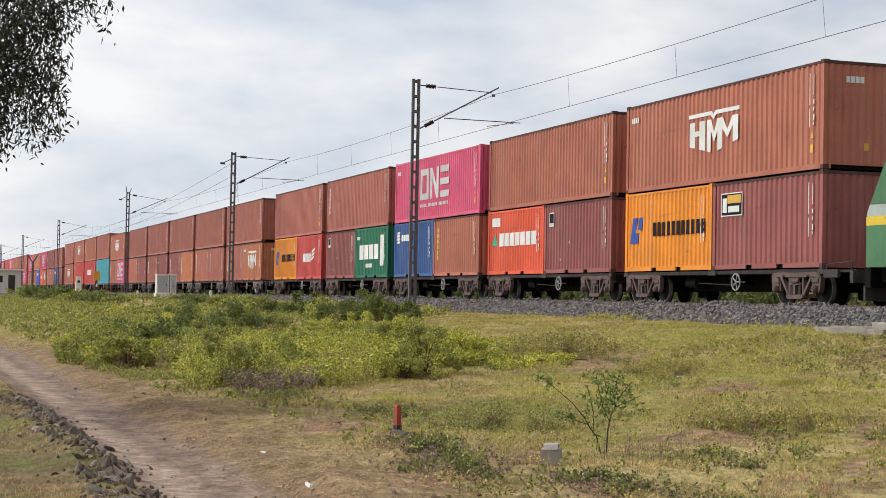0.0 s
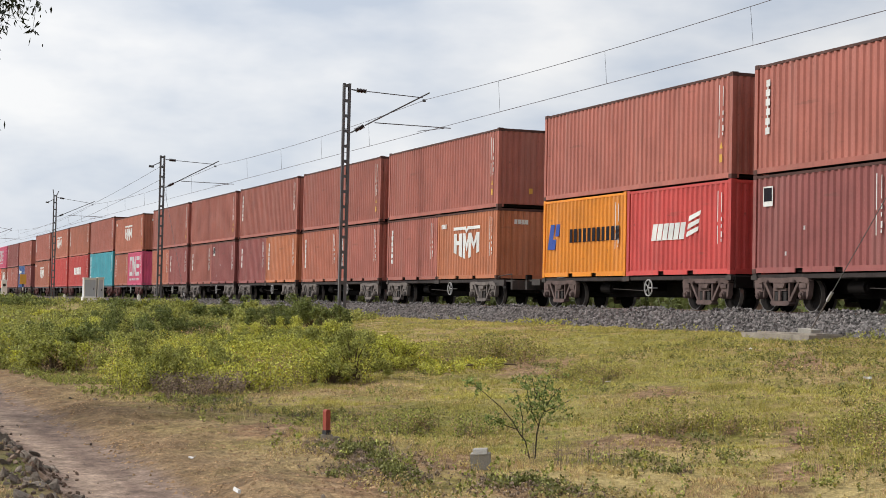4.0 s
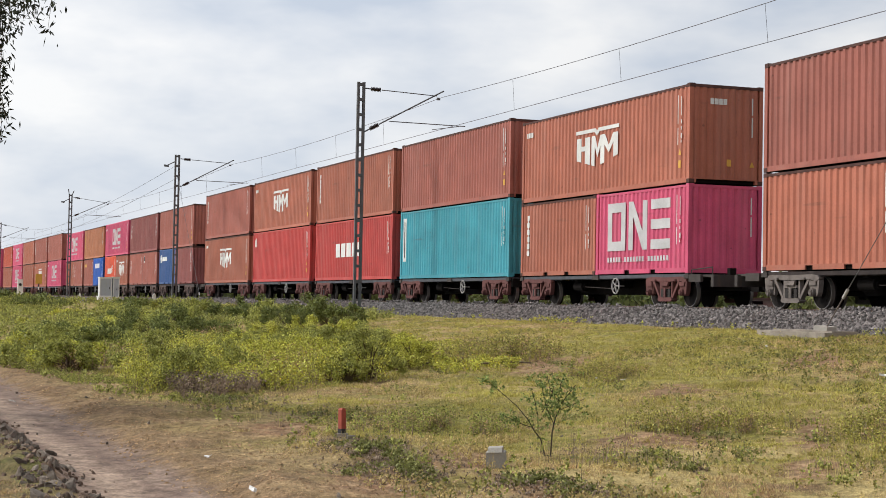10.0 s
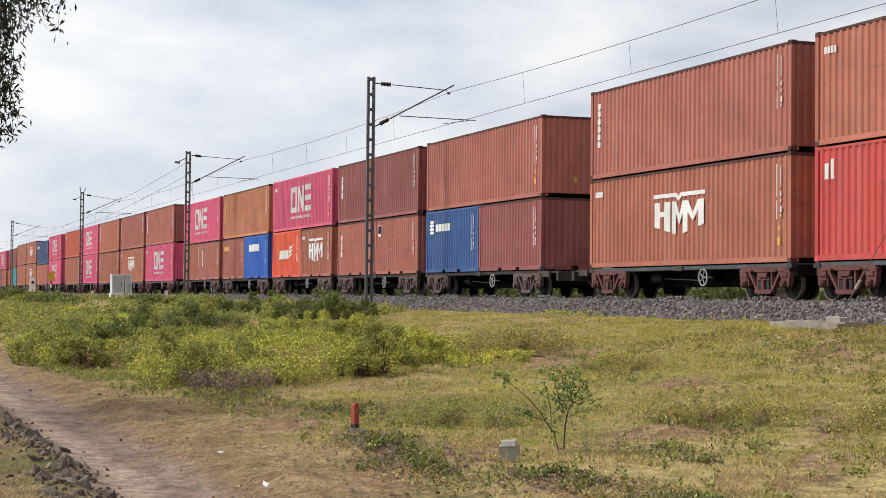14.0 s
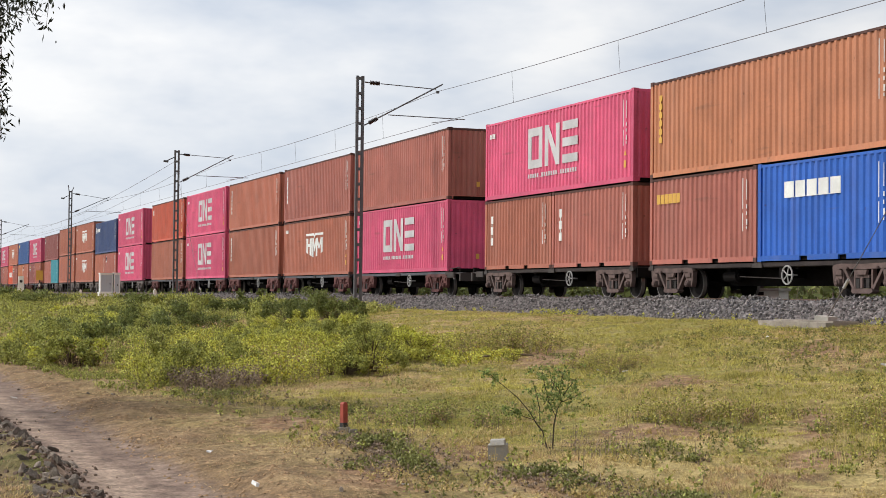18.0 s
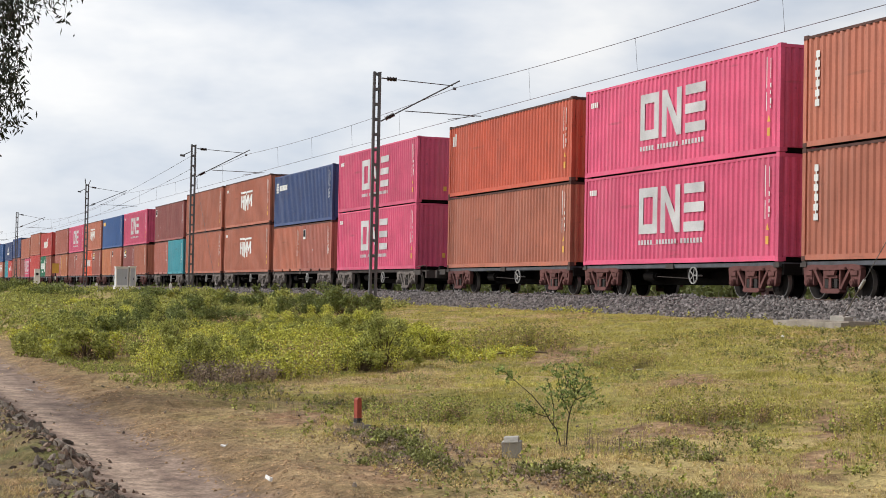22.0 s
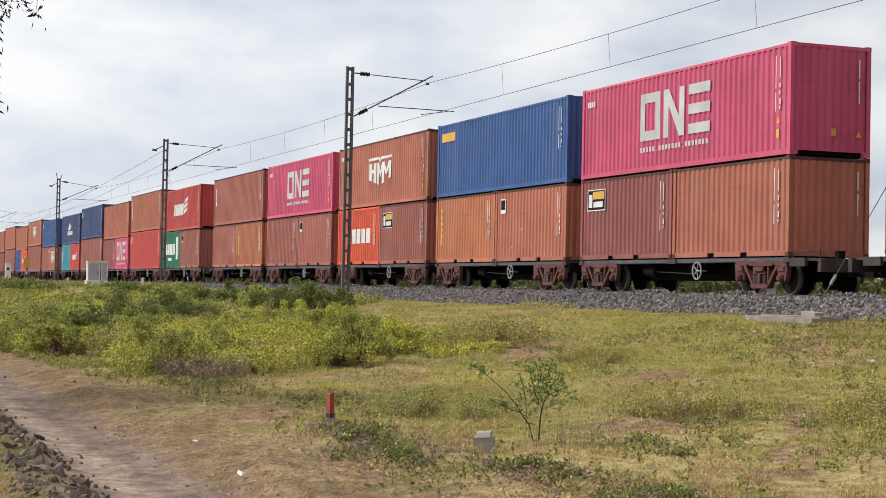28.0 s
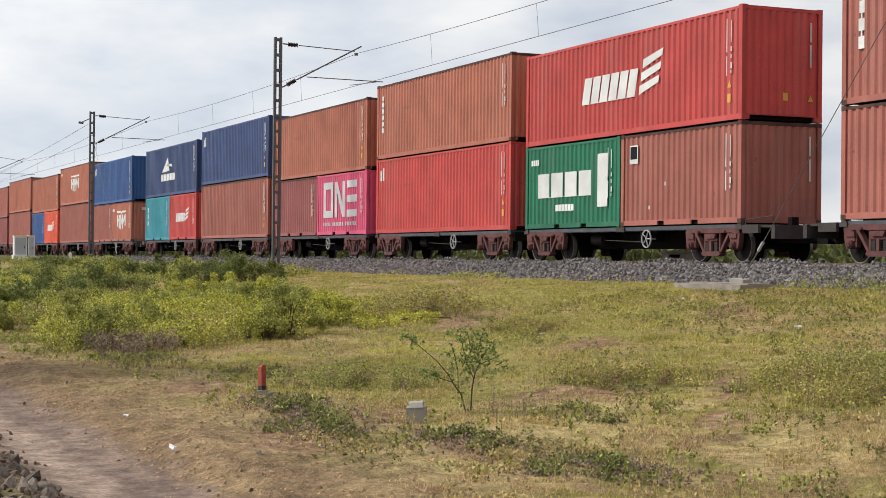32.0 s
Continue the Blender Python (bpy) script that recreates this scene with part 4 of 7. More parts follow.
def wheelset_meshes():
    g, t = Geo(), Geo()
    g.tube((0, -1.0, 0), (0, 1.0, 0), 0.075, n=8)
    for y in (-0.87, 0.87):
        o = 1 if y > 0 else -1
        g.tube((0, y - 0.055, 0), (0, y + 0.055, 0), WHEEL_R - 0.012, n=28)
        g.tube((0, y - o * 0.09, 0), (0, y - o * 0.055, 0), WHEEL_R + 0.028, n=28)
        g.tube((0, y + o * 0.056, 0), (0, y + o * 0.09, 0), 0.13, n=12)
        for k in range(5):
            a = 2 * math.pi * k / 5
            g.tube((0.26 * math.cos(a), y + o * 0.05, 0.26 * math.sin(a)), (0.26 * math.cos(a), y + o * 0.066, 0.26 * math.sin(a)), 0.05, n=8)
        t.ring((0, y, 0), (0, 1, 0), WHEEL_R, 0.01, 0.058, 32)
        t.ring((0, y + o * 0.0565, 0), (0, 1, 0), WHEEL_R - 0.006, 0.014, 0.002, 32)
    return g.mesh("wheelset", M_WHEEL), t.mesh("wheel_tread", M_TREAD)


def hand_wheel_mesh():
    g = Geo().ring((0, 0, 0), (0, 1, 0), 0.255, 0.032, 0.016, 20)
    for k in range(5):
        a = 2 * math.pi * k / 5
        g.tube((0, 0, 0), (0.235 * math.cos(a), 0, 0.235 * math.sin(a)), 0.017, n=5)
    g.tube((0, -0.02, 0), (0, 0.3, 0), 0.025)
    return g.mesh("hand_wheel", M_BRAKE_WHEEL)


def wagon(x, first, last, bogie):
    """A low flat wagon; first and last of a set of five carry a platform with a coupler."""
    a = -1.55 if last else -0.5
    b = 12.19 + (1.55 if first else 0.5)
    w = thing("flat_wagon", f"low container flat wagon with {'red-oxide' if bogie is M_BOGIE_RED else 'dusty brown' if bogie is M_BOGIE_BROWN else 'dusty grey'} bogies and grimy shade-blackened underframe", "wagon", "wagons of the train", (x, Y_TRACK, 0))
    key = (first, last)
    z = Z_FLOOR

    # underframe parts take the colour that has the shade painted in
    def sill():
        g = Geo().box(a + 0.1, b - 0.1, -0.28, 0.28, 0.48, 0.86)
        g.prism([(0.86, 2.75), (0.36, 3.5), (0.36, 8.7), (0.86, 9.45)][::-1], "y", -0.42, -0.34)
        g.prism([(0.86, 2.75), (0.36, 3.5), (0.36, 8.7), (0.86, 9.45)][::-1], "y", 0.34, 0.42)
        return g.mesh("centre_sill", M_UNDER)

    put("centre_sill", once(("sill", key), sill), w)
    sill_m = M_SILL_BLUE if bogie is M_BOGIE_RED else M_SILL
    ss = once(("side_sill", key, sill_m.name), lambda: Geo().box(0.0, 12.19, -1.17, -1.09, z - 0.13, z - 0.02).box(0.0, 12.19, -1.09, -0.4, z - 0.06, z - 0.022).box(0, 12.19, -1.09, -0.98, z - 0.15, z - 0.13)
              .mesh("side_sill", sill_m))
    put("side_sill", ss, w)
    put("side_sill", ss, w, (12.19, 0, 0, 0, 0, 180))
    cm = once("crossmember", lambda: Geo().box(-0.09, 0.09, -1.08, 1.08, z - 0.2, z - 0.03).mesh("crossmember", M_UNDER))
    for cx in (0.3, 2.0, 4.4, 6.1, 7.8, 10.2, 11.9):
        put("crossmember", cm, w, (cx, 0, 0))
    tl = once("twistlock", lambda: Geo().box(-0.09, 0.09, -0.08, 0.06, z - 0.12, z - 0.004).box(-0.14, 0.14, -0.1, -0.08, z - 0.16, z - 0.05).mesh("container_lock", M_STEEL_GREY))
    for cx in (0.09, 6.0, 6.2, 12.1):
        put("container_lock", tl, w, (cx, -1.12, 0))
        put("container_lock", tl, w, (cx, 1.12, 0, 0, 0, 180))
    # ends
    for big, ex, turn in ((first, 12.19, 0), (last, 0.0, 180)):
        if big:
            def platform():
                g = Geo().box(0.05, 1.45, -1.1, 1.1, 0.86, 0.92)
                g.box(1.3, 1.45, -1.2, 1.2, 0.58, 0.90)
                g.box(0.12, 0.8, -1.25, -1.16, 0.72, 0.93)
                g.box(0.12, 0.8, 1.16, 1.25, 0.72, 0.93)
                g.tube((0.2, -1.2, 0.93), (0.2, -1.2, 1.06), 0.016).tube((0.2, -1.2, 1.06), (1.4, -1.2, 1.13), 0.016).tube((1.4, -1.2, 1.13), (1.4, -1.2, 0.9), 0.016)
                return g.mesh("end_platform", M_STEEL_GREY)
            put("end_platform", once("platform", platform), w, (ex, 0, 0, 0, 0, turn))

            def coupler():
                g = Geo().box(1.45, 1.8, -0.12, 0.12, 0.52, 0.78)
                g.prism([(1.8, -0.2), (2.02, -0.18), (2.0, 0.02), (1.88, 0.05), (2.0, 0.2), (1.8, 0.22)], "z", 0.46, 0.84)
                return g.mesh("coupler", M_UNDER)
            put("coupler", once("coupler", coupler), w, (ex, 0, 0, 0, 0, turn))
            post = once("lamp_bracket", lambda: Geo().box(1.0, 1.16, -0.5, -0.3, 0.92, 1.12).mesh("lamp_bracket", M_UNDER))
            put("lamp_bracket", post, w, (ex, 0, 0, 0, 0, turn))
        else:
            bar = once("drawbar", lambda: Geo().box(0.0, 0.56, -0.1, 0.1, 0.55, 0.75).box(0.0, 0.12, -1.1, 1.1, 0.62, 0.92).mesh("drawbar", M_UNDER))
            put("drawbar", bar, w, (ex, 0, 0, 0, 0, turn))
    put("hand_wheel", once("hand_wheel", hand_wheel_mesh), w, (7.55, -1.2, 0.62), "chalky light grey brake wheel")
    gear = once("brake_gear", lambda: Geo().box(7.05, 7.25, -1.12, -0.3, 0.55, 0.84).mesh("brake_gear", M_UNDER))
    put("brake_gear", gear, w)
    rods = once("brake_rod", lambda: Geo().tube((4.75, -0.92, 0.60), (7.2, -1.0, 0.53), 0.013).mesh("brake_rod", M_STEEL_GREY))
    put("brake_rod", rods, w, None, "thin grey rod")
    cyl = once("brake_cylinder", lambda: Geo().tube((3.9, -0.8, 0.62), (4.55, -0.8, 0.62), 0.17, n=14).tube((4.55, -0.8, 0.62), (4.62, -0.8, 0.62), 0.1, n=10).mesh("brake_cylinder", M_UNDER))
    put("brake_cylinder", cyl, w)
    sf = once(("side_frame", bogie.name), lambda: side_frame_mesh(bogie))
    ws, tread = once("wheelset", wheelset_meshes)
    for bx in (1.35, 10.84):
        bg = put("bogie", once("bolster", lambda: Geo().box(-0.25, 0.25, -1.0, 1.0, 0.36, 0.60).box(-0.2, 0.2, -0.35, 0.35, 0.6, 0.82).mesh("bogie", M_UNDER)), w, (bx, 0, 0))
        put("side_frame", sf, bg, (0, -1.09, 0))
        put("side_frame", sf, bg, (0, 1.09, 0, 0, 0, 180))
        sp = once(("spring", bogie.name), lambda: spring_mesh(M_SPRING))
        put("spring_nest", sp, bg, (0, -1.07, 0))
        put("spring_nest", sp, bg, (0, 1.07, 0, 0, 0, 180))
        ab = once(("axle_box", bogie.name), lambda: axle_box_mesh(bogie))
        for ax in (-1.0, 1.0):
            put("axle_box", ab, bg, (ax, -1.09, WHEEL_R))
        for ax in (-1.0, 1.0):
            wh = put("wheelset", once("wheelset_one", lambda: join_meshes("wheelset", ws, tread)), bg, (ax, 0, WHEEL_R))
            WHEELS.append((wh, x + bx + ax, ax))
    MOVING.append((w, x, Y_TRACK, 0))
    return w


def join_meshes(name, a, b):
    """One mesh out of two, each keeping its material."""
    me = bpy.data.meshes.new(name)
    va, vb = [tuple(v.co) for v in a.vertices], [tuple(v.co) for v in b.vertices]
    fa, fb = [tuple(p.vertices) for p in a.polygons], [tuple(i + len(va) for i in p.vertices) for p in b.polygons]
    me.from_pydata(va + vb, [], fa + fb)
    me.materials.append(a.materials[0])
    me.materials.append(b.materials[0])
    me.polygons.foreach_set("material_index", [0] * len(fa) + [1] * len(fb))
    return me


# upper; lower, one forty-foot or two twenty-foot containers: paint and mark
OB, RB, TO, MA, PK = "orange_brown", "red_brown", "tan_orange", "maroon", "pink"
CARS = [
    ((OB, "shield"), ("orange", "lozenge"), (MA, "flag_plate")),
    ((OB, ""), ("bright_orange", "word"), (MA, "small_plate")),
    ((PK, "blocks"), ("blue", "stripes"), (OB, "yellow_column")),
    ((RB, "column"), (MA, "small_plate"), ("green", "word_tower")),
    ((RB, ""), ("orange", "lozenge"), ("red", "wave")),
    ((RB, ""), (RB, "column"), ("light_orange", "shield")),
    ((RB, ""), (OB, "column"), (RB, "column")),
    ((RB, "column"), (MA, "short_column"), ("light_orange", "column")),
    ((RB, ""), (RB, "short_column"), (MA, "small_plate")),
    ((RB, ""), (OB, ""), (MA, "short_column")),
    ((OB, "shield"), (OB, "column"), (PK, "blocks")),
    ((RB, ""), ("teal", "plate_column")),
    ((OB, "column"), ("red", "line")),
    ((OB, "shield"), ("red", "corner_mark")),
    ((RB, "column"), (OB, "shield")),
    ((RB, ""), ("blue", "stripes"), (MA, "")),
    ((MA, "short_column"), (RB, "short_column"), (RB, "small_plate")),
    ((PK, "blocks"), ("bright_orange", "wave"), (OB, "shield")),
    ((TO, "yellow_column"), (RB, "yellow_word"), ("bright_blue", "white_word")),
    ((PK, "blocks"), (OB, "short_column"), (RB, "short_column")),
    ((RB, "column"), (PK, "blocks")),
    ((RB, "column"), (OB, "shield")),
    ((OB, "column"), (OB, "column")),
    ((PK, "blocks"), (PK, "blocks")),
    (("red_orange", "corner_mark"), (OB, "")),
    ((PK, "blocks"), (PK, "blocks")),
    (("navy", "stripes"), (OB, ""), (RB, "small_plate")),
    ((OB, "shield"), (OB, "shield")),
    ((OB, ""), (OB, "")),
    ((MA, "small_plate"), (RB, ""), ("teal", "")),
    ((PK, "blocks"), (MA, "flag_plate"), (OB, "")),
    (("blue", "yellow_plate"), ("light_orange", "yellow_column"), (OB, "small_plate")),
    ((OB, "shield"), ("bright_orange", "line"), (RB, "flag_plate")),
    ((PK, "blocks"), (RB, ""), (RB, "small_plate")),
    ((RB, "short_column"), (RB, ""), ("light_orange", "yellow_column")),
    (("red", "wave"), ("green", "word_tower"), (RB, "small_plate")),
    ((OB, "column"), ("red", "corner_mark")),
    ((OB, ""), (MA, ""), (PK, "blocks")),
    (("navy", "corner_mark"), (RB, "")),
    (("navy", "bird"), ("teal", "short_column"), ("red", "wave")),
    (("blue", "corner_mark"), (RB, ""), (OB, "shield")),
    ((OB, "shield"), (RB, "")),
    ((OB, ""), ("blue", ""), ("bright_orange", "wave")),
    ((OB, ""), (RB, "")),
    ((RB, ""), (RB, ""), (MA, "")),
    ((PK, "blocks"), (OB, "")),
    ((OB, "shield"), (MA, ""), (OB, "")),
    ((RB, ""), (OB, "")),
    ((OB, ""), ("red", "")),
    (("navy", ""), (RB, ""), (RB, "")),
]


def car_x(i):
    return -49.45 - 13.3025 * i - 2.922 * (i // 5)


def build_train():
    for i, (top, *low) in enumerate(CARS):
        x = car_x(i)
        wagon(x, i % 5 == 0, i % 5 == 4, (M_BOGIE_BROWN, M_BOGIE_GREY, M_BOGIE_RED, M_BOGIE_BROWN, M_BOGIE_RED, M_BOGIE_GREY)[i // 5] if i < 30 else M_BOGIE_RED)
        if len(low) == 1:
            h = H_TOP
            container(x, Z_FLOOR, 12.192, h, *low[0], False, False, i > 42)
        else:
            h = H_LOW
            container(x, Z_FLOOR, 6.058, H_LOW, *low[0], False, False, i > 42)
            container(x + 12.192 - 6.058, Z_FLOOR, 6.058, H_LOW, *low[1], False, low[1][1] == "shield", i > 42)
        container(x, Z_FLOOR + h + 0.016, 12.192, H_TOP, *top, True, top[1] == "shield", i > 42)


build_train()


def build_locomotive():
    """The engine at the head of the train: only its sloping rear cab is ever in view."""
    x = -34.75
    lo = thing("locomotive", "green and yellow freight locomotive with a sloping cab", "locomotive", at=(x, Y_TRACK, 0))
    g = Geo()
    side = [(0.95, 0.0), (0.95, 19.6), (2.3, 19.6), (3.75, 18.7), (3.95, 18.2), (3.95, 1.4), (3.75, 0.9), (2.3, 0.0)]
    g.prism(side[::-1], "y", -1.5, 1.5)
    put("body", g.mesh("body", M_LOCO_PALE), lo)
    put("green_skirt", Geo().box(-0.01, 19.6, -1.512, 1.512, 0.96, 1.98).mesh("green_skirt", M_LOCO_GREEN), lo, None, "dark green lower band")
    put("yellow_band", Geo().box(-0.012, 19.6, -1.515, 1.515, 1.98, 2.2).mesh("yellow_band", M_LOCO_YELLOW), lo, None, "yellow band")
    put("green_band", Geo().prism([(3.75, 0.92), (3.75, 18.7), (2.5, 19.45), (2.5, 0.14)][::-1], "y", -1.512, 1.512).mesh("green_band", M_LOCO_GREEN), lo, None, "green band")
    win = Geo()
    for y in (-1.2, 0.15):
        win.prism([(y, -0.4), (y + 1.05, -0.4), (y + 1.05, 0.4), (y, 0.4)], "x", -0.02, 0.02)
    put("cab_window", win.mesh("cab_window", M_GLASS), lo, (0.42, 0, 3.0, 0, 31, 0))
    put("side_window", Geo().box(1.3, 2.1, -1.52, -1.5, 2.6, 3.2).mesh("side_window", M_GLASS), lo)
    put("headstock", Geo().box(-0.15, 0.1, -1.45, 1.45, 0.45, 0.96).mesh("headstock", M_UNDER), lo)
    put("cattle_guard", Geo().box(-0.2, -0.12, -1.45, 1.45, 0.12, 0.5).mesh("cattle_guard", M_STEEL_GREY), lo)
    put("coupler", Geo().box(-0.75, -0.1, -0.13, 0.13, 0.5, 0.8).mesh("coupler", M_UNDER), lo)
    put("underframe", Geo().box(0.2, 19.4, -1.2, 1.2, 0.6, 0.95).mesh("underframe", M_UNDER), lo)
    for bx in (4.0, 15.6):
        bg = put("bogie", Geo().box(-2.3, 2.3, -1.15, -0.98, 0.35, 0.75).box(-2.3, 2.3, 0.98, 1.15, 0.35, 0.75).box(-0.3, 0.3, -1.0, 1.0, 0.4, 0.7).mesh("bogie", M_UNDER), lo, (bx, 0, 0))
        ws, tread = once("wheelset", wheelset_meshes)
        for ax in (-1.8, 0, 1.8):
            put("wheelset", once("wheelset_one", lambda: join_meshes("wheelset", ws, tread)), bg, (ax, 0, WHEEL_R))
    MOVING.append((lo, x, Y_TRACK, 0))


build_locomotive()


# ---------------------------------------------------------------- overhead line
Y_MAST, Z_CONTACT, Z_CAT = 20.25, 7.325, 8.67
MASTS = [(-22.0, 9.1), (-64.4, 9.1), (-103.2, 9.12), (-153.6, 9.4), (-222.5, 9.5), (-288.0, 9.5), (-350.0, 9.5), (-412.0, 9.5)]


def mast_meshes(h):
    chan = Geo()
    chan.prism([(-0.045, -0.06), (0.06, -0.06), (0.06, -0.048), (-0.03, -0.048), (-0.03, 0.048), (0.06, 0.048), (0.06, 0.06), (-0.045, 0.06)], "z", -0.7, h)
    bat = Geo().box(-0.008, 0.008, -0.085, 0.085, -0.06, 0.06)
    return chan.mesh("channel", M_MAST), bat.mesh("batten", M_MAST)


def insulator_mesh():
    g = Geo()
    n = 6
    for i in range(n):
        x = i * 0.065
        g.tube((x, 0, 0), (x + 0.035, 0, 0), 0.10, 0.05, 10).tube((x + 0.035, 0, 0), (x + 0.065, 0, 0), 0.05, 0.10, 10)
    return g.mesh("insulator", M_INSULATOR, True)


def tube_between(name, p, q, r, parent, material=M_MAST):
    return put(name, Geo().tube(p, q, r, n=8).mesh(name, material), parent)


def insulator_between(p, q, parent):
    d = Vector(q) - Vector(p)
    m = Matrix.Translation(Vector(p)) @ d.to_track_quat("X", "Z").to_matrix().to_4x4()
    return put("insulator", once("insulator", insulator_mesh), parent, m, "brown ribbed insulator")


def mast(x, h, both):
    t = thing("overhead_line_mast", "grey steel ladder-type mast with a cantilever bracket", "mast", "masts along the track", (x, Y_MAST, 0))
    chan, bat = once(("mast", h), lambda: mast_meshes(h))
    put("channel", chan, t, (0, -0.125, 0, 0, 0, 90))
    put("channel", chan, t, (0, 0.125, 0, 0, 0, -90))
    for i in range(int((h + 0.3) / 0.63)):
        for s in (-0.055, 0.055):
            put("batten", bat, t, (s, 0, h - 0.1 - 0.63 * i))
    g = Geo().prism([(-0.35, -0.35), (0.35, -0.35), (0.35, 0.35), (-0.35, 0.35)], "z", -0.9, -0.35)
    put("footing", once("footing", lambda: g.mesh("footing", M_CONCRETE)), t, None, "concrete footing block")
    y = Y_TRACK - Y_MAST
    z1, z0, top = h - 0.25, h - 2.05, 8.95
    for name, p, q in (("top_stay", (0, 0.2, z1), (0, y - 0.55, 8.72)), ("bracket_tube", (0, 0.2, z0), (0, y - 0.25, top))):
        a, b = Vector(p), Vector(q)
        d = (b - a).normalized()
        put("clevis", Geo().tube(a, a + d * 0.25, 0.03, n=6).mesh("clevis", M_MAST), t)
        insulator_between(a + d * 0.25, b, t)
        tube_between(name, a + d * 0.7, b, 0.03 if name == "bracket_tube" else 0.019, t)
    tube_between("registration_tube", (0, 1.25, Z_CONTACT + 0.205), (0, y + 0.75, Z_CONTACT + 0.175), 0.02, t)
    tube_between("steady_arm", (0.02, y + 0.45, Z_CONTACT + 0.155), (-0.55, y - 0.55, Z_CONTACT + 0.02), 0.014, t)
    put("suspension_clamp", Geo().box(-0.05, 0.05, y - 0.55, y - 0.42, Z_CAT - 0.12, Z_CAT - 0.02).mesh("suspension_clamp", M_MAST), t)
    if both > 0:
        put("side_arm", Geo().tube((0, -0.15, h - 0.45), (0, -0.75, h - 0.75), 0.03).tube((0, -0.55, h - 0.75), (0, -0.85, h - 0.72), 0.07, n=8).mesh("side_arm", M_MAST), t)
    if both > 1:
        put("top_fitting", Geo().tube((0, -0.15, h), (0, -0.22, h + 0.5), 0.04).tube((0, 0.15, h), (0, 0.3, h + 0.35), 0.04).mesh("top_fitting", M_MAST), t)
    return t


for i, (mx, mh) in enumerate(MASTS):
    mast(mx, mh, {2: 1, 3: 2}.get(i, 0))


def build_wires():
    y = Y_TRACK - 0.35
    xs = [30.0] + [m[0] for m in MASTS]
    for i in range(len(xs) - 1):
        b, a = xs[i], xs[i + 1]
        t = thing("overhead_wire_span", "thin copper contact wire hung from a sagging catenary", "overhead wire", "spans of overhead wire", ((a + b) / 2, y, 0))
        half, sag = (b - a) / 2, 0.54 * ((b - a) / 60) ** 2

        def zc(u):
            return Z_CAT - sag * (1 - (u / half) ** 2)
        us = [-half + 2 * half * k / 14 for k in range(15)]
        g = Geo().path([(u, 0, zc(u)) for u in us], 0.011, n=5)
        put("catenary", g.mesh("catenary", M_WIRE), t)
        c = Geo().tube((-half, 0.04, Z_CONTACT), (half, 0.04, Z_CONTACT), 0.011, n=5)
        put("contact_wire", c.mesh("contact_wire", M_WIRE), t)
        k = max(3, round((b - a) / 10.2))
        for j in range(k):
            u = -half + 7.8 + (2 * half - 15.6) * j / (k - 1)
            tube_between("dropper", (u + 0.05, 0.04, Z_CONTACT), (u - 0.05, 0, zc(u)), 0.006, t, M_WIRE)
    # a second pair of wires comes in at the far side and is tied off at a mast
    t = thing("anchored_wire", "pair of thin wires slanting to their anchor mast", "overhead wire")
    for z0, z1, name in ((8.6, 8.2, "wire"), (7.75, 7.35, "lower_wire")):
        p, q = Vector((-103.2, Y_MAST + 0.2, z0)), Vector((-222.5, Y_TRACK + 0.6, z1))
        g = Geo().path([p.lerp(q, k / 10) - Vector((0, 0, 0.022 * k * (10 - k))) for k in range(11)], 0.012, n=5)
        put(name, g.mesh(name, M_WIRE), t)


build_wires()


def stay(t, p, q):
    a, b = Vector(p), Vector(q)
    d = (b - a).normalized()
    tube_between("stay_rod", a, a + d * 1.1, 0.016, t, M_BOGIE_GREY)
    put("turnbuckle", Geo().tube(a + d * 0.85, a + d * 1.1, 0.035, n=8).mesh("turnbuckle", M_BRAKE_WHEEL), t)
    tube_between("stay_wire", a + d * 1.1, b, 0.009, t, M_MAST)


def build_guy():
    t = thing("guy_anchor", "slanting stay wire bolted to a concrete anchor slab", "guy wire", at=(0, 0, 0))
    g = Geo().prism([(-32.5, 19.85), (-31.4, 19.5), (-30.0, 19.6), (-29.25, 19.5), (-29.1, 20.4), (-30.6, 20.5), (-32.2, 20.6)], "z", -0.85, -0.49)
    put("anchor_footing", g.mesh("anchor_footing", M_SLAB), t, None, "crumbling grey concrete footing")
    g = Geo().prism([(-32.0, 19.95), (-30.7, 19.7), (-29.35, 19.75), (-29.2, 20.3), (-30.7, 20.4), (-31.8, 20.45)], "z", -0.49, -0.455)
    put("anchor_slab", g.mesh("anchor_slab", M_SLAB), t, None, "stained grey concrete slab")
    put("anchor_block", Geo().prism([(-0.22, -0.14), (0.19, -0.12), (0.23, 0.11), (-0.18, 0.14)], "z", -0.04, 0.06).mesh("anchor_block", M_CONCRETE), t, (-30.05, 20.05, -0.42, 3, 4, 8), "pale tilted concrete block")
    stay(t, (-30.0, 20.05, -0.38), (-22.1, Y_MAST, 8.2))
    t = thing("far_guy_anchor", "stay wire from a mast down to a small concrete block", "guy wire", at=(0, 0, 0))
    put("anchor_footing", Geo().prism([(-94.8, 19.85), (-94.0, 19.85), (-94.0, 20.45), (-94.8, 20.45)], "z", -0.85, -0.42).mesh("anchor_footing", M_SLAB), t, None, "stained concrete block")
    stay(t, (-94.4, 20.15, -0.43), (-103.1, Y_MAST, 7.7))


build_guy()


# ---------------------------------------------------------------- things beside the track
def gz(x, y):
    return float(ground_z(x, y))


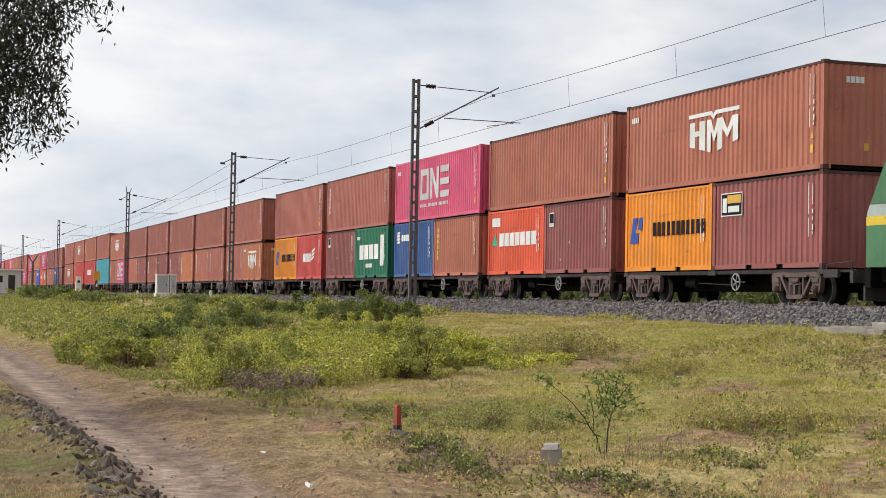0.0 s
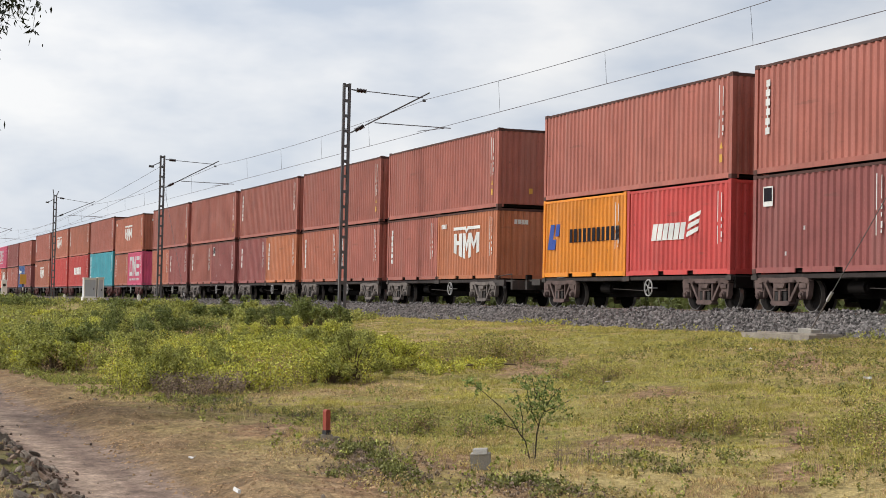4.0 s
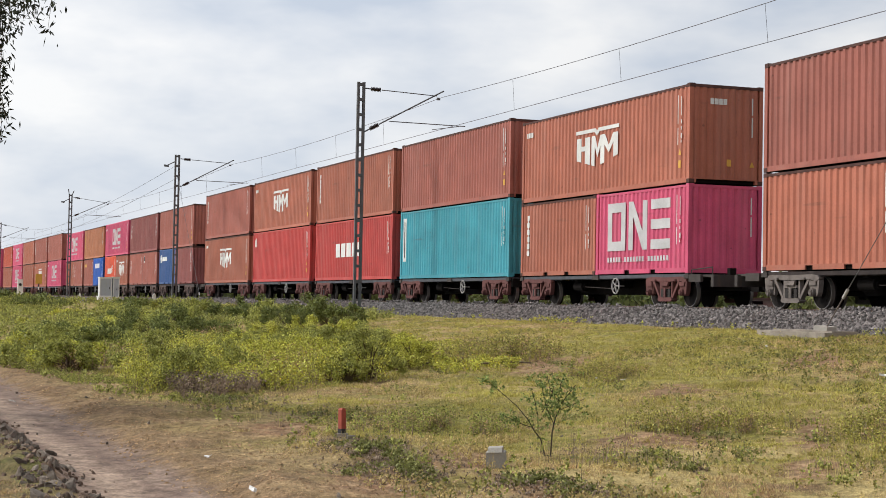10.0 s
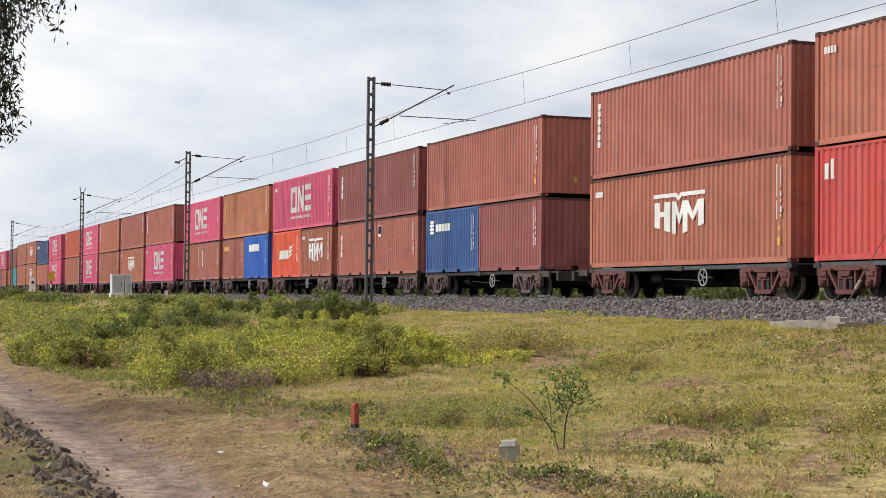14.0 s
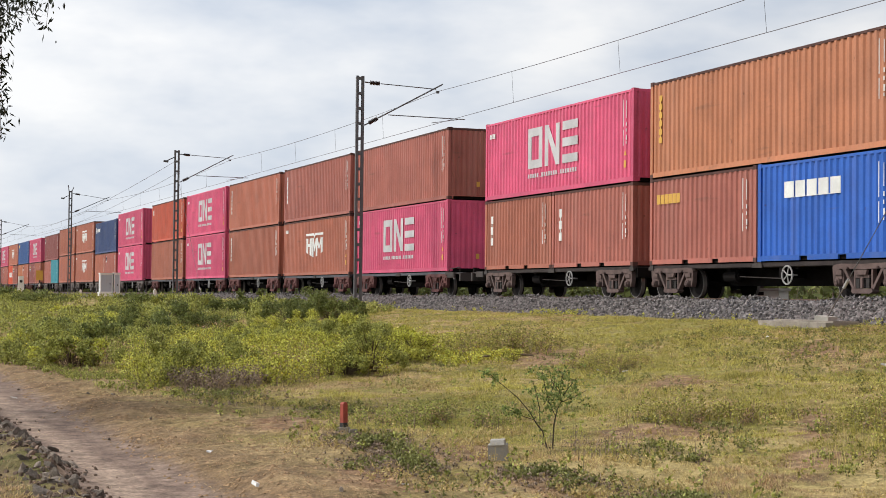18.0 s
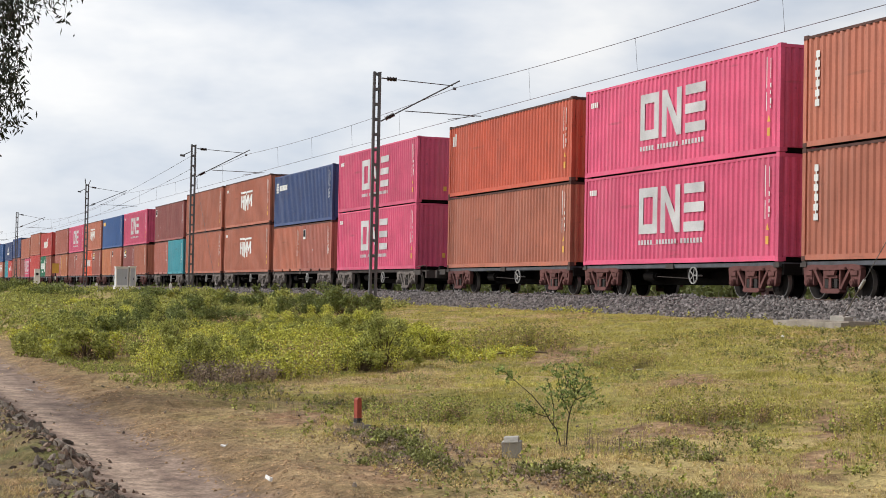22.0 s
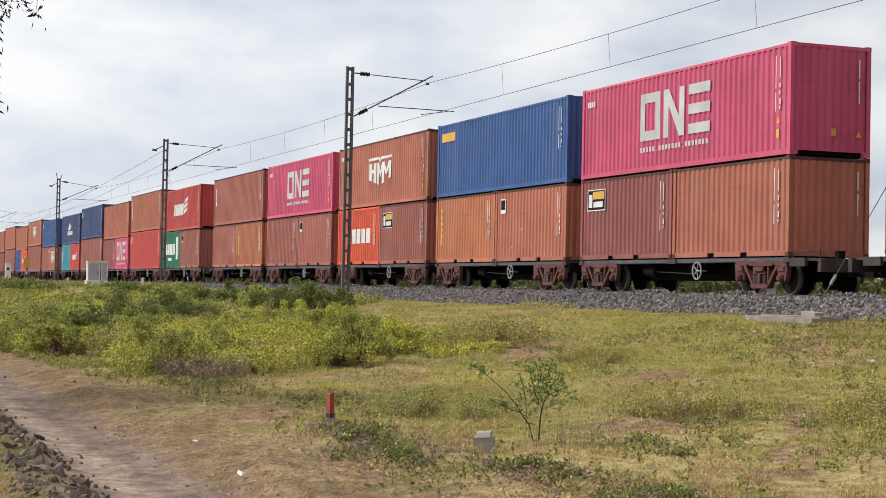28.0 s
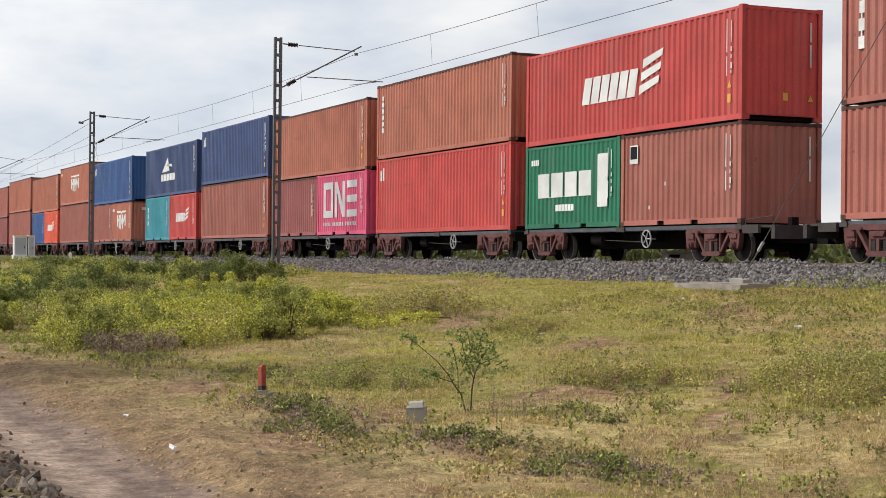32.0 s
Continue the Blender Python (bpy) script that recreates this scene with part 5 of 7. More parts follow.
def relay_case(x, y, w, d, h, base):
    z = gz(x, y) - 0.02
    t = thing("relay_case", "light grey steel signal relay case on a whitewashed plinth", "relay case", "relay cases", (x, y, z))
    put("plinth", Geo().box(-d / 2 - 0.08, d / 2 + 0.08, -w / 2 - 0.06, w / 2 + 0.06, -0.25, base - 0.06).box(-d / 2 - 0.11, d / 2 + 0.11, -w / 2 - 0.08, w / 2 + 0.08, base - 0.06, base).mesh("plinth", M_WHITEWASH), t, None, "whitewashed plinth")
    put("body", Geo().box(-d / 2, d / 2, -w / 2, w / 2, base, h).mesh("body", M_CAB_GREY), t)
    put("roof", Geo().prism([(-w / 2 - 0.04, h), (w / 2 + 0.04, h), (w / 2 + 0.02, h + 0.07), (-w / 2 - 0.02, h + 0.07)], "x", -d / 2 - 0.07, d / 2 + 0.07).mesh("roof", M_WHITEWASH), t)
    rim = Geo()
    for a, b, lo, hi in ((-w / 2, -w / 2 + 0.06, base, h), (w / 2 - 0.06, w / 2, base, h), (-w / 2 + 0.06, w / 2 - 0.06, h - 0.08, h), (-w / 2 + 0.06, w / 2 - 0.06, base, base + 0.05)):
        rim.box(d / 2, d / 2 + 0.03, a, b, lo, hi)
    put("door_frame", rim.mesh("door_frame", M_WHITEWASH), t, None, "white painted door frame")
    door = put("door", Geo().box(d / 2, d / 2 + 0.018, -w / 2 + 0.06, w / 2 - 0.06, base + 0.05, h - 0.08).mesh("door", M_DOOR_GREY), t, None, "blue-grey steel door")
    put("handle", Geo().box(d / 2 + 0.015, d / 2 + 0.06, w / 2 - 0.2, w / 2 - 0.16, base + 0.5, base + 0.65).mesh("handle", M_STEEL_GREY), door)


relay_case(-116.0, 17.83, 0.86, 0.7, 1.78, 0.49)
relay_case(-115.9, 18.56, 0.44, 0.6, 1.8, 0.42)


def build_signal_post():
    x, y = -174.0, 18.0
    t = thing("telephone_post", "whitewashed concrete post with a dark round opening", "post", at=(x, y, gz(x, y)))
    put("shaft", Geo().prism([(-0.35, -0.3), (0.35, -0.3), (0.25, 2.3), (-0.25, 2.3)], "x", -0.2, 0.2).mesh("shaft", M_WHITEWASH), t)
    put("opening", Geo().tube((0.2, 0, 1.75), (0.215, 0, 1.75), 0.15, n=14).mesh("opening", M_BLACK), t)
    x, y = -168.0, 19.2
    t = thing("whistle_board", "yellow whistle board on a black and white post", "sign", at=(x, y, gz(x, y)))
    put("board", Geo().prism([(-0.33, 1.75), (0.33, 1.75), (0.33, 2.75), (-0.33, 2.75)], "x", -0.015, 0.015).mesh("board", M_YELLOW), t, None, "plain yellow board")
    for i in range(6):
        put("post_band", Geo().tube((0, 0, -0.2 + 0.33 * i), (0, 0, 0.13 + 0.33 * i), 0.07, n=8).mesh("post_band", M_BLACK if i % 2 else M_WHITEWASH), t)
    x, y = -240.0, 18.3
    t = thing("forked_post", "dark steel post with a forked top", "post", at=(x, y, gz(x, y)))
    put("pole", Geo().tube((0, 0, -0.3), (0, 0, 4.9), 0.15, n=8).mesh("pole", M_MAST), t)
    for s in (-1, 1):
        put("arm", Geo().tube((0, 0, 4.7), (0, s * 0.75, 5.9), 0.1, n=8).mesh("arm", M_MAST), t)
    for x, y in ((-105.5, 19.4), (-139.0, 19.3)):
        t = thing("distance_post", "small whitewashed distance post beside the ballast", "post", "distance posts", (x, y, gz(x, y)))
        put("shaft", Geo().prism([(-0.09, -0.3), (0.09, -0.3), (0.09, 0.72), (0, 0.82), (-0.09, 0.72)], "x", -0.07, 0.07).mesh("shaft", M_WHITEWASH), t)


build_signal_post()


def build_gate_cabin():
    x, y = -252.0, 14.6
    z = gz(x, y) + 0.85
    t = thing("gate_cabin", "small grey single-storey gate cabin with a flat roof", "building", at=(x, y, z))
    put("wall", Geo().box(-2.2, -2.0, -2.8, 2.8, -0.3, 3.1).box(-2.0, 2.0, -2.8, -2.6, -0.3, 3.1).box(-2.0, 2.0, 2.6, 2.8, -0.3, 3.1).box(2.0, 2.2, -2.8, 1.0, -0.3, 1.3)
        .box(2.0, 2.2, -2.8, 1.0, 2.3, 3.1).box(2.0, 2.2, -2.8, -1.2, 1.3, 2.3).box(2.0, 2.2, 0.2, 1.0, 1.3, 2.3).box(2.0, 2.2, 1.0, 2.0, 2.4, 3.1).box(2.0, 2.2, 2.0, 2.8, -0.3, 3.1).mesh("wall", M_CAB_GREY), t)
    put("plinth", Geo().box(-2.4, 2.4, -3.0, 3.0, -1.1, -0.3).mesh("plinth", M_CONCRETE), t)
    put("roof", Geo().box(-2.6, 2.6, -3.2, 3.2, 3.1, 3.3).mesh("roof", M_WHITEWASH), t)
    put("window", Geo().box(2.05, 2.1, -1.2, 0.2, 1.3, 2.3).mesh("window", M_GLASS), t, None, "dark window")
    put("door", Geo().box(2.05, 2.12, 1.0, 2.0, -0.2, 2.4).mesh("door", M_STEEL_GREY), t)


build_gate_cabin()


def build_markers():
    x, y = -17.69, 5.42
    t = thing("boundary_post", "faded red boundary post with a black foot", "post", at=(x, y, gz(x, y)))
    put("shaft", Geo().prism([(-0.031, -0.031), (0.031, -0.031), (0.031, 0.031), (-0.031, 0.031)], "z", 0.12, 0.33).prism([(-0.031, 0.33), (0.031, 0.33), (0.016, 0.352), (-0.016, 0.352)], "x", -0.031, 0.031).mesh("shaft", M_POST_RED), t, (0, 0, 0, 0, -2, 20))
    put("foot_band", Geo().prism([(-0.035, -0.035), (0.035, -0.035), (0.035, 0.035), (-0.035, 0.035)], "z", -0.06, 0.12).mesh("foot_band", M_BLACK), t, (0, 0, 0, 0, -2, 20), "black painted foot")
    ft = Geo().prism([(-0.11, -0.09), (0.02, -0.12), (0.12, -0.05), (0.1, 0.09), (-0.05, 0.11)], "z", -0.1, 0.02)
    ft.prism([(-0.06, -0.07), (0.05, -0.08), (0.07, 0.05), (-0.04, 0.07)], "z", 0.02, 0.07).prism([(0.03, 0.04), (0.12, 0.03), (0.1, 0.13), (0.02, 0.12)], "z", -0.05, 0.05)
    put("footing", ft.mesh("footing", M_SLAB), t, None, "broken concrete footing")
    x, y = -14.88, 6.155
    t = thing("boundary_stone", "stubby grey concrete boundary stone with chamfered edges", "stone", at=(x, y, gz(x, y)))
    g = Geo()
    k = [(-0.095, -0.075), (0.095, -0.075), (0.095, 0.075), (-0.095, 0.075)]
    g.prism(k, "z", -0.12, 0.16)
    g.prism([(-0.095, 0.16), (0.095, 0.16), (0.06, 0.205), (-0.06, 0.205)], "x", -0.07, 0.07)
    put("block", g.mesh("block", M_CONCRETE), t, (0, 0, 0, 3, -3, 62))


build_markers()


def build_parapet():
    """A low whitewashed wall beyond the rails, glimpsed under the wagons."""
    t = thing("culvert_parapet", "low whitewashed culvert wall beyond the rails", "wall", at=(-46.6, 28.0, -0.7))
    put("wall", Geo().box(0, 2.0, 0, 0.35, -0.2, 0.95).mesh("wall", M_WHITEWASH), t)
    put("coping", Geo().box(-0.06, 2.06, -0.05, 0.4, 0.95, 1.04).mesh("coping", M_CONCRETE), t, None, "grey concrete coping")
    put("lettering", Geo().box(0.45, 1.1, -0.006, 0.0, 0.82, 0.93).mesh("lettering", M_INK), t, None, "small dark bar of lettering")


build_parapet()
rng_s = np.random.default_rng(11)


def rock_mesh(seed):
    r = np.random.default_rng(seed)
    bm = bmesh.new()
    bmesh.ops.create_icosphere(bm, subdivisions=2, radius=1)
    d = [Vector(r.normal(size=3)).normalized() for _ in range(11)]
    off = r.uniform(0.32, 0.72, 11)
    for v in bm.verts:
        for a, c in zip(d, off):
            e = v.co.dot(a) - c
            if e > 0:
                v.co -= a * e
        v.co += Vector(r.normal(scale=0.012, size=3))
    me = bpy.data.meshes.new("rock")
    bm.to_mesh(me)
    bm.free()
    me.materials.append(M_STONE)
    return me


ROCKS = [rock_mesh(40 + i) for i in range(9)]


def build_rubble():
    ridge = thing("rubble_ridge", "low ridge of dark broken stones along the dirt track", "rubble")
    for i in range(280):
        u = rng_s.random()
        x = -10.2 - 14.5 * u ** 1.15
        y = 1.76 + 0.15 * rng_s.normal() + 0.06 * math.sin(x * 1.1) + 0.04 * math.sin(x * 3.1)
        s = float(0.035 + 0.075 * rng_s.random() ** 2.2)
        m = pose(x, y, gz(x, y) - s * 0.1, *(rng_s.uniform(0, 360, 3))) @ Matrix.Diagonal((s * 1.35, s, s * 0.75, 1))
        put("rock", ROCKS[i % 9], ridge, m)
    g = Geo()
    for i in range(1500):
        x = -10.2 - 15.0 * rng_s.random() ** 1.1
        y = 1.76 + 0.2 * rng_s.normal() + 0.06 * math.sin(x * 1.1)
        s = float(rng_s.uniform(0.012, 0.04))
        m = pose(x, y, gz(x, y), *(rng_s.uniform(0, 360, 3))) @ Matrix.Diagonal((s * 1.3, s, s * 0.8, 1))
        r = ROCKS[i % 9]
        k = len(g.v)
        g.v += [tuple(m @ q.co) for q in r.vertices]
        g.f += [tuple(k + e for e in f.vertices) for f in r.polygons]
    sm = put("gravel", g.mesh("gravel", M_RUBBLE), ridge, None, "small brown stones and clods")
    sm["kind"] = "stuff"
    for i in range(34):
        x, y = -rng_s.uniform(10.5, 30), rng_s.uniform(2.0, 8.5)
        s = float(rng_s.uniform(0.012, 0.035))
        put("rock", ROCKS[i % 9], ridge, pose(x, y, gz(x, y) + s * 0.3, *(rng_s.uniform(0, 360, 3))) @ Matrix.Diagonal((s * 1.3, s, s * 0.7, 1)))
    for i, (x, y) in enumerate(((-24.4, 12.3), (-24.9, 12.1), (-16.4, 3.6), (-13.2, 3.3), (-26.5, 2.7), (-20.3, 14.6), (-12.6, 4.4), (-27.5, 17.0))):
        g = Geo()
        w = 0.02 + 0.01 * (i % 3)
        g.prism([(-w, 0.0), (0.2 * w, -0.6 * w), (w, 0.1), (0.5 * w, 0.7 * w), (-0.6 * w, 0.6 * w)], "z", 0.0, 0.012 + 0.02 * (i % 2))
        t = tagged(put("plastic_scrap", g.mesh("plastic_scrap", M_PLASTIC), None, (x, y, gz(x, y) + 0.03, 12, 9, 40 * i)), "crumpled white plastic scrap lying on the grass", "litter", "litter on the grass")
    st = Geo()
    pts = [Vector((-29.4, 11.6, -1.20)), Vector((-29.1, 12.1, -1.12)), Vector((-28.8, 12.6, -1.13))]
    for a, b in zip(pts, pts[1:]):
        st.tube(a, b, 0.02, 0.016)
    tagged(put("fallen_stick", st.mesh("fallen_stick", M_TWIG)), "dry grey-brown stick lying in the grass", "stick")


build_rubble()


def build_clods():
    """Crumbs of dry earth on the bare bank and along the dirt track."""
    n = 15000
    x = -10.0 - 26 * rng_s.random(n) ** 1.3
    y = 2.9 + 3.3 * rng_s.random(n) ** 1.1
    keep = rng_s.random(n) < np.clip((6.3 + 0.5 * np.sin(x * 1.3) - y) / 2.2, 0.05, 1) * (0.25 + 0.75 * (np.sin(x * 2.3 + 1.7 * np.sin(y * 3.1)) * np.sin(y * 4.7 - x) > -0.15))
    x, y = x[keep], y[keep]
    n = len(x)
    size = 0.006 + 0.02 * rng_s.random(n) ** 2.5
    base = np.array([(1, 0, 0), (0, 1, 0), (-1, 0, 0), (0, -1, 0), (0, 0, 1)], float)
    tri = np.array([(0, 1, 4), (1, 2, 4), (2, 3, 4), (3, 0, 4)])
    a = rng_s.random(n) * 6.283
    p = base[None] * rng_s.uniform(0.55, 1.5, (n, 5, 1)) * size[:, None, None] * np.array([1.3, 1.3, 0.75])
    px, py = p[..., 0] * np.cos(a)[:, None] - p[..., 1] * np.sin(a)[:, None], p[..., 0] * np.sin(a)[:, None] + p[..., 1] * np.cos(a)[:, None]
    v = np.stack([px + x[:, None], py + y[:, None], p[..., 2] + (ground_z(x, y) - 0.004)[:, None]], -1)
    me = bpy.data.meshes.new("earth_clods")
    me.from_pydata(v.reshape(-1, 3).tolist(), [], (tri[None] + 5 * np.arange(n)[:, None, None]).reshape(-1, 3).tolist())
    me.materials.append(M_CLOD)
    tagged(put("earth_clods", me), "crumbled clods of dry tan earth on the bank", "earth", kind="stuff")


build_clods()


# ---------------------------------------------------------------- plants
rng_v = np.random.default_rng(23)


def unit(v):
    return v / np.maximum(np.linalg.norm(v, axis=-1, keepdims=True), 1e-9)


def leaf_quads(c, length, width, up=0.4, droop=0.0):
    """Folded diamond leaves at the points c, turned at random."""
    n = len(c)
    d = unit(rng_v.normal(size=(n, 3)) + np.array([0, 0, up]) - np.array([0, 0, droop]))
    s = unit(np.cross(d, rng_v.normal(size=(n, 3))))
    L = (length * rng_v.uniform(0.65, 1.3, n))[:, None]
    W = (width * rng_v.uniform(0.7, 1.25, n))[:, None]
    return np.stack([c, c + d * L * 0.45 + s * W, c + d * L, c + d * L * 0.45 - s * W], 1)


def blades(p, h, w, lean=0.45):
    """Grass blades as single bent triangles, standing at p."""
    n = len(p)
    a = rng_v.random(n) * 6.283
    out = np.stack([np.cos(a), np.sin(a), 0 * a], -1)
    side = np.stack([-np.sin(a), np.cos(a), 0 * a], -1)
    H = (h * rng_v.uniform(0.5, 1.35, n))[:, None]
    tip = p + np.array([0, 0, 1.0]) * H + out * H * (rng_v.uniform(0.1, 1, n) * lean * 1.6)[:, None]
    W = (w * rng_v.uniform(0.7, 1.4, n))[:, None]
    return np.stack([p - side * W, p + side * W, tip], 1)


def field(x, y, f=0.5, seed=0.0):
    """A smooth patchy value about 0 to 1."""
    return 0.5 + 0.25 * (np.sin(f * x * 1.7 + seed + 2.1 * np.sin(f * y * 1.3)) + np.sin(f * y * 2.3 - seed * 1.7 + 1.7 * np.sin(f * x * 0.9 + 1)))


def scatter(n, r0=10.3, r1=75.0, a0=48.0, a1=92.0):
    """Places on the ground, closer together near the eye's side of the field."""
    r = r0 * (r1 / r0) ** rng_v.random(n)
    a = np.radians(rng_v.uniform(a0, a1, n))
    x, y = -r * np.sin(a), r * np.cos(a)
    keep = (y < 20.9) & (y > -1.5)
    return x[keep], y[keep]


def tufts(x, y, k, spread):
    """k blade feet round each place."""
    x = np.repeat(x, k) + rng_v.normal(scale=spread, size=len(x) * k)
    y = np.repeat(y, k) + rng_v.normal(scale=spread, size=len(y) * k)
    return np.stack([x, y, ground_z(x, y) - 0.01], -1)


def build_grass():
    x, y = scatter(200000)
    road = (y > 1.9) & (y < 3.05)
    bare = np.clip((5.9 + 0.8 * np.sin(x * 0.8) - y) / 1.6, 0, 1) * (x > -48) * (y > 1.7)
    ridge = (y > 1.45) & (y <= 1.9) & (x > -25)
    lawn = (y <= 1.6)
    dens = np.where(road, 0.012, np.where(ridge, 0.1, np.where(lawn, 0.6, 1 - 0.8 * bare)))
    clump = field(x, y, 1.5, 6.0) * 0.5 + field(x, y, 3.1, 2.0) * 0.3 + field(x, y, 6.3, 1.0) * 0.2
    dens = dens * np.where(clump < 0.36, 0.28, 0.5 + 0.7 * field(x, y, 0.9, 1.0)) * (1 - 0.97 * patches(x, y, SOIL))
    keep = rng_v.random(len(x)) < dens
    x, y, bare, lawn = x[keep], y[keep], bare[keep], lawn[keep]
    green = 0.9 * field(x, y, 0.45, 2.0) + 0.65 * field(x, y, 1.4, 3.0) - 0.3 + 0.22 * (y > 10) + 0.15 * (y > 17) - 0.25 * (y < 6) + rng_v.normal(scale=0.13, size=len(x))
    green = green - 0.9 * bare + 0.5 * patches(x, y, LUSH) + 0.4 * patches(x, y, TURF) - 0.5 * patches(x, y, PALE) - 0.22 * patches(x, y, WORN) + 0.1 * lawn
    g = green > 0.5
    rust = ~g & (rng_v.random(len(x)) < 0.12 + 0.5 * bare + 0.5 * lawn + 0.35 * (field(x, y, 1.1, 8.0) > 0.62) + 0.3 * (field(x, y, 0.33, 5.0) > 0.6) + 0.45 * patches(x, y, WORN))
    r = np.hypot(x, y)
    for name, sel, m, h, label in (("green_grass", g, M_GRASS_GREEN, 0.05, "short yellowish green grass on the slope"), ("dry_grass", ~g & ~rust, M_GRASS_DRY, 0.042, "short dry straw-coloured grass"),
                                   ("rusty_grass", rust, M_GRASS_RUST, 0.04, "short rusty brown dead grass")):
        p = tufts(x[sel], y[sel], 6, 0.035)
        rr = np.repeat(r[sel], 6)
        hh = h * np.repeat(1 - 0.5 * bare[sel], 6) * (0.5 + 0.8 * field(p[:, 0], p[:, 1], 1.3, 4.0)) * (0.55 + 0.95 * field(p[:, 0], p[:, 1], 5.2, 1.0)) * np.clip(0.35 + rr / 38, 0.6, 1.25)
        b = blades(p, hh, 0.002 * (1 + rr / 13), 1.2)
        tagged(put(name, tri_mesh(name, b, m)), label, "grass", kind="stuff")
    # tall seed stalks
    x, y = scatter(2600, 10.3, 45)
    keep = (y > 5.2) & (field(x, y, 0.6, 7.0) > 0.52)
    p = tufts(x[keep], y[keep], 3, 0.05)
    b = blades(p, np.full(len(p), 0.2), np.full(len(p), 0.0028), 0.3)
    tagged(put("grass_stalks", tri_mesh("grass_stalks", b, M_GRASS_DRY)), "thin dry seed stalks above the grass", "grass", kind="stuff")


build_grass()


def herb_patch(name, x, y, h, leaves, leaf, m, label, stem_m=M_DEAD, flower=0.0):
    """Upright weeds at the places x, y, h tall, each a few stems set with leaves."""
    n = len(x)
    z = ground_z(x, y)
    k = leaves
    t = rng_v.random((n, k)) ** 0.75
    lean = rng_v.normal(scale=0.22, size=(n, 1, 2))
    fan = rng_v.normal(scale=0.16, size=(n, k, 2)) * (0.35 + t[..., None])
    hh = np.asarray(h)[:, None]
    c = np.stack([x[:, None] + (lean[..., 0] * t + fan[..., 0]) * hh, y[:, None] + (lean[..., 1] * t + fan[..., 1]) * hh, z[:, None] + t * hh], -1).reshape(-1, 3)
    L = np.repeat(np.full(n, leaf), k)
    q = leaf_quads(c, L, L * 0.34, 0.5)
    ob = tagged(put(name, tri_mesh(name, q, m, 4)), label, "weeds", kind="stuff")
    p = np.repeat(np.stack([x, y, z], -1), 3, 0)
    s = blades(p, np.repeat(np.asarray(h), 3) * 0.95, 0.0012 + 0.006 * np.repeat(np.asarray(h), 3), 0.3)
    put("stalkwork", tri_mesh("stalkwork", s, stem_m), ob)
    if flower:
        sel = rng_v.random(len(c)) < flower
        top = c[sel] + np.array([0, 0, 0.03])
        put("flowers", tri_mesh("flowers", leaf_quads(top, np.full(len(top), leaf * 0.7), np.full(len(top), leaf * 0.3), 1.0), M_FLOWER, 4), ob)
    return ob


def in_poly(x, y, poly):
    inside = np.zeros(len(x), bool)
    for (x0, y0), (x1, y1) in zip(poly, poly[1:] + poly[:1]):
        hit = (y0 > y) != (y1 > y)
        inside ^= hit & (x < (x1 - x0) * (y - y0) / (y1 - y0 + 1e-12) + x0)
    return inside


def sample_poly(poly, n):
    a = np.array(poly)
    x, y = rng_v.uniform(a[:, 0].min(), a[:, 0].max(), n), rng_v.uniform(a[:, 1].min(), a[:, 1].max(), n)
    k = in_poly(x, y, poly)
    return x[k], y[k]


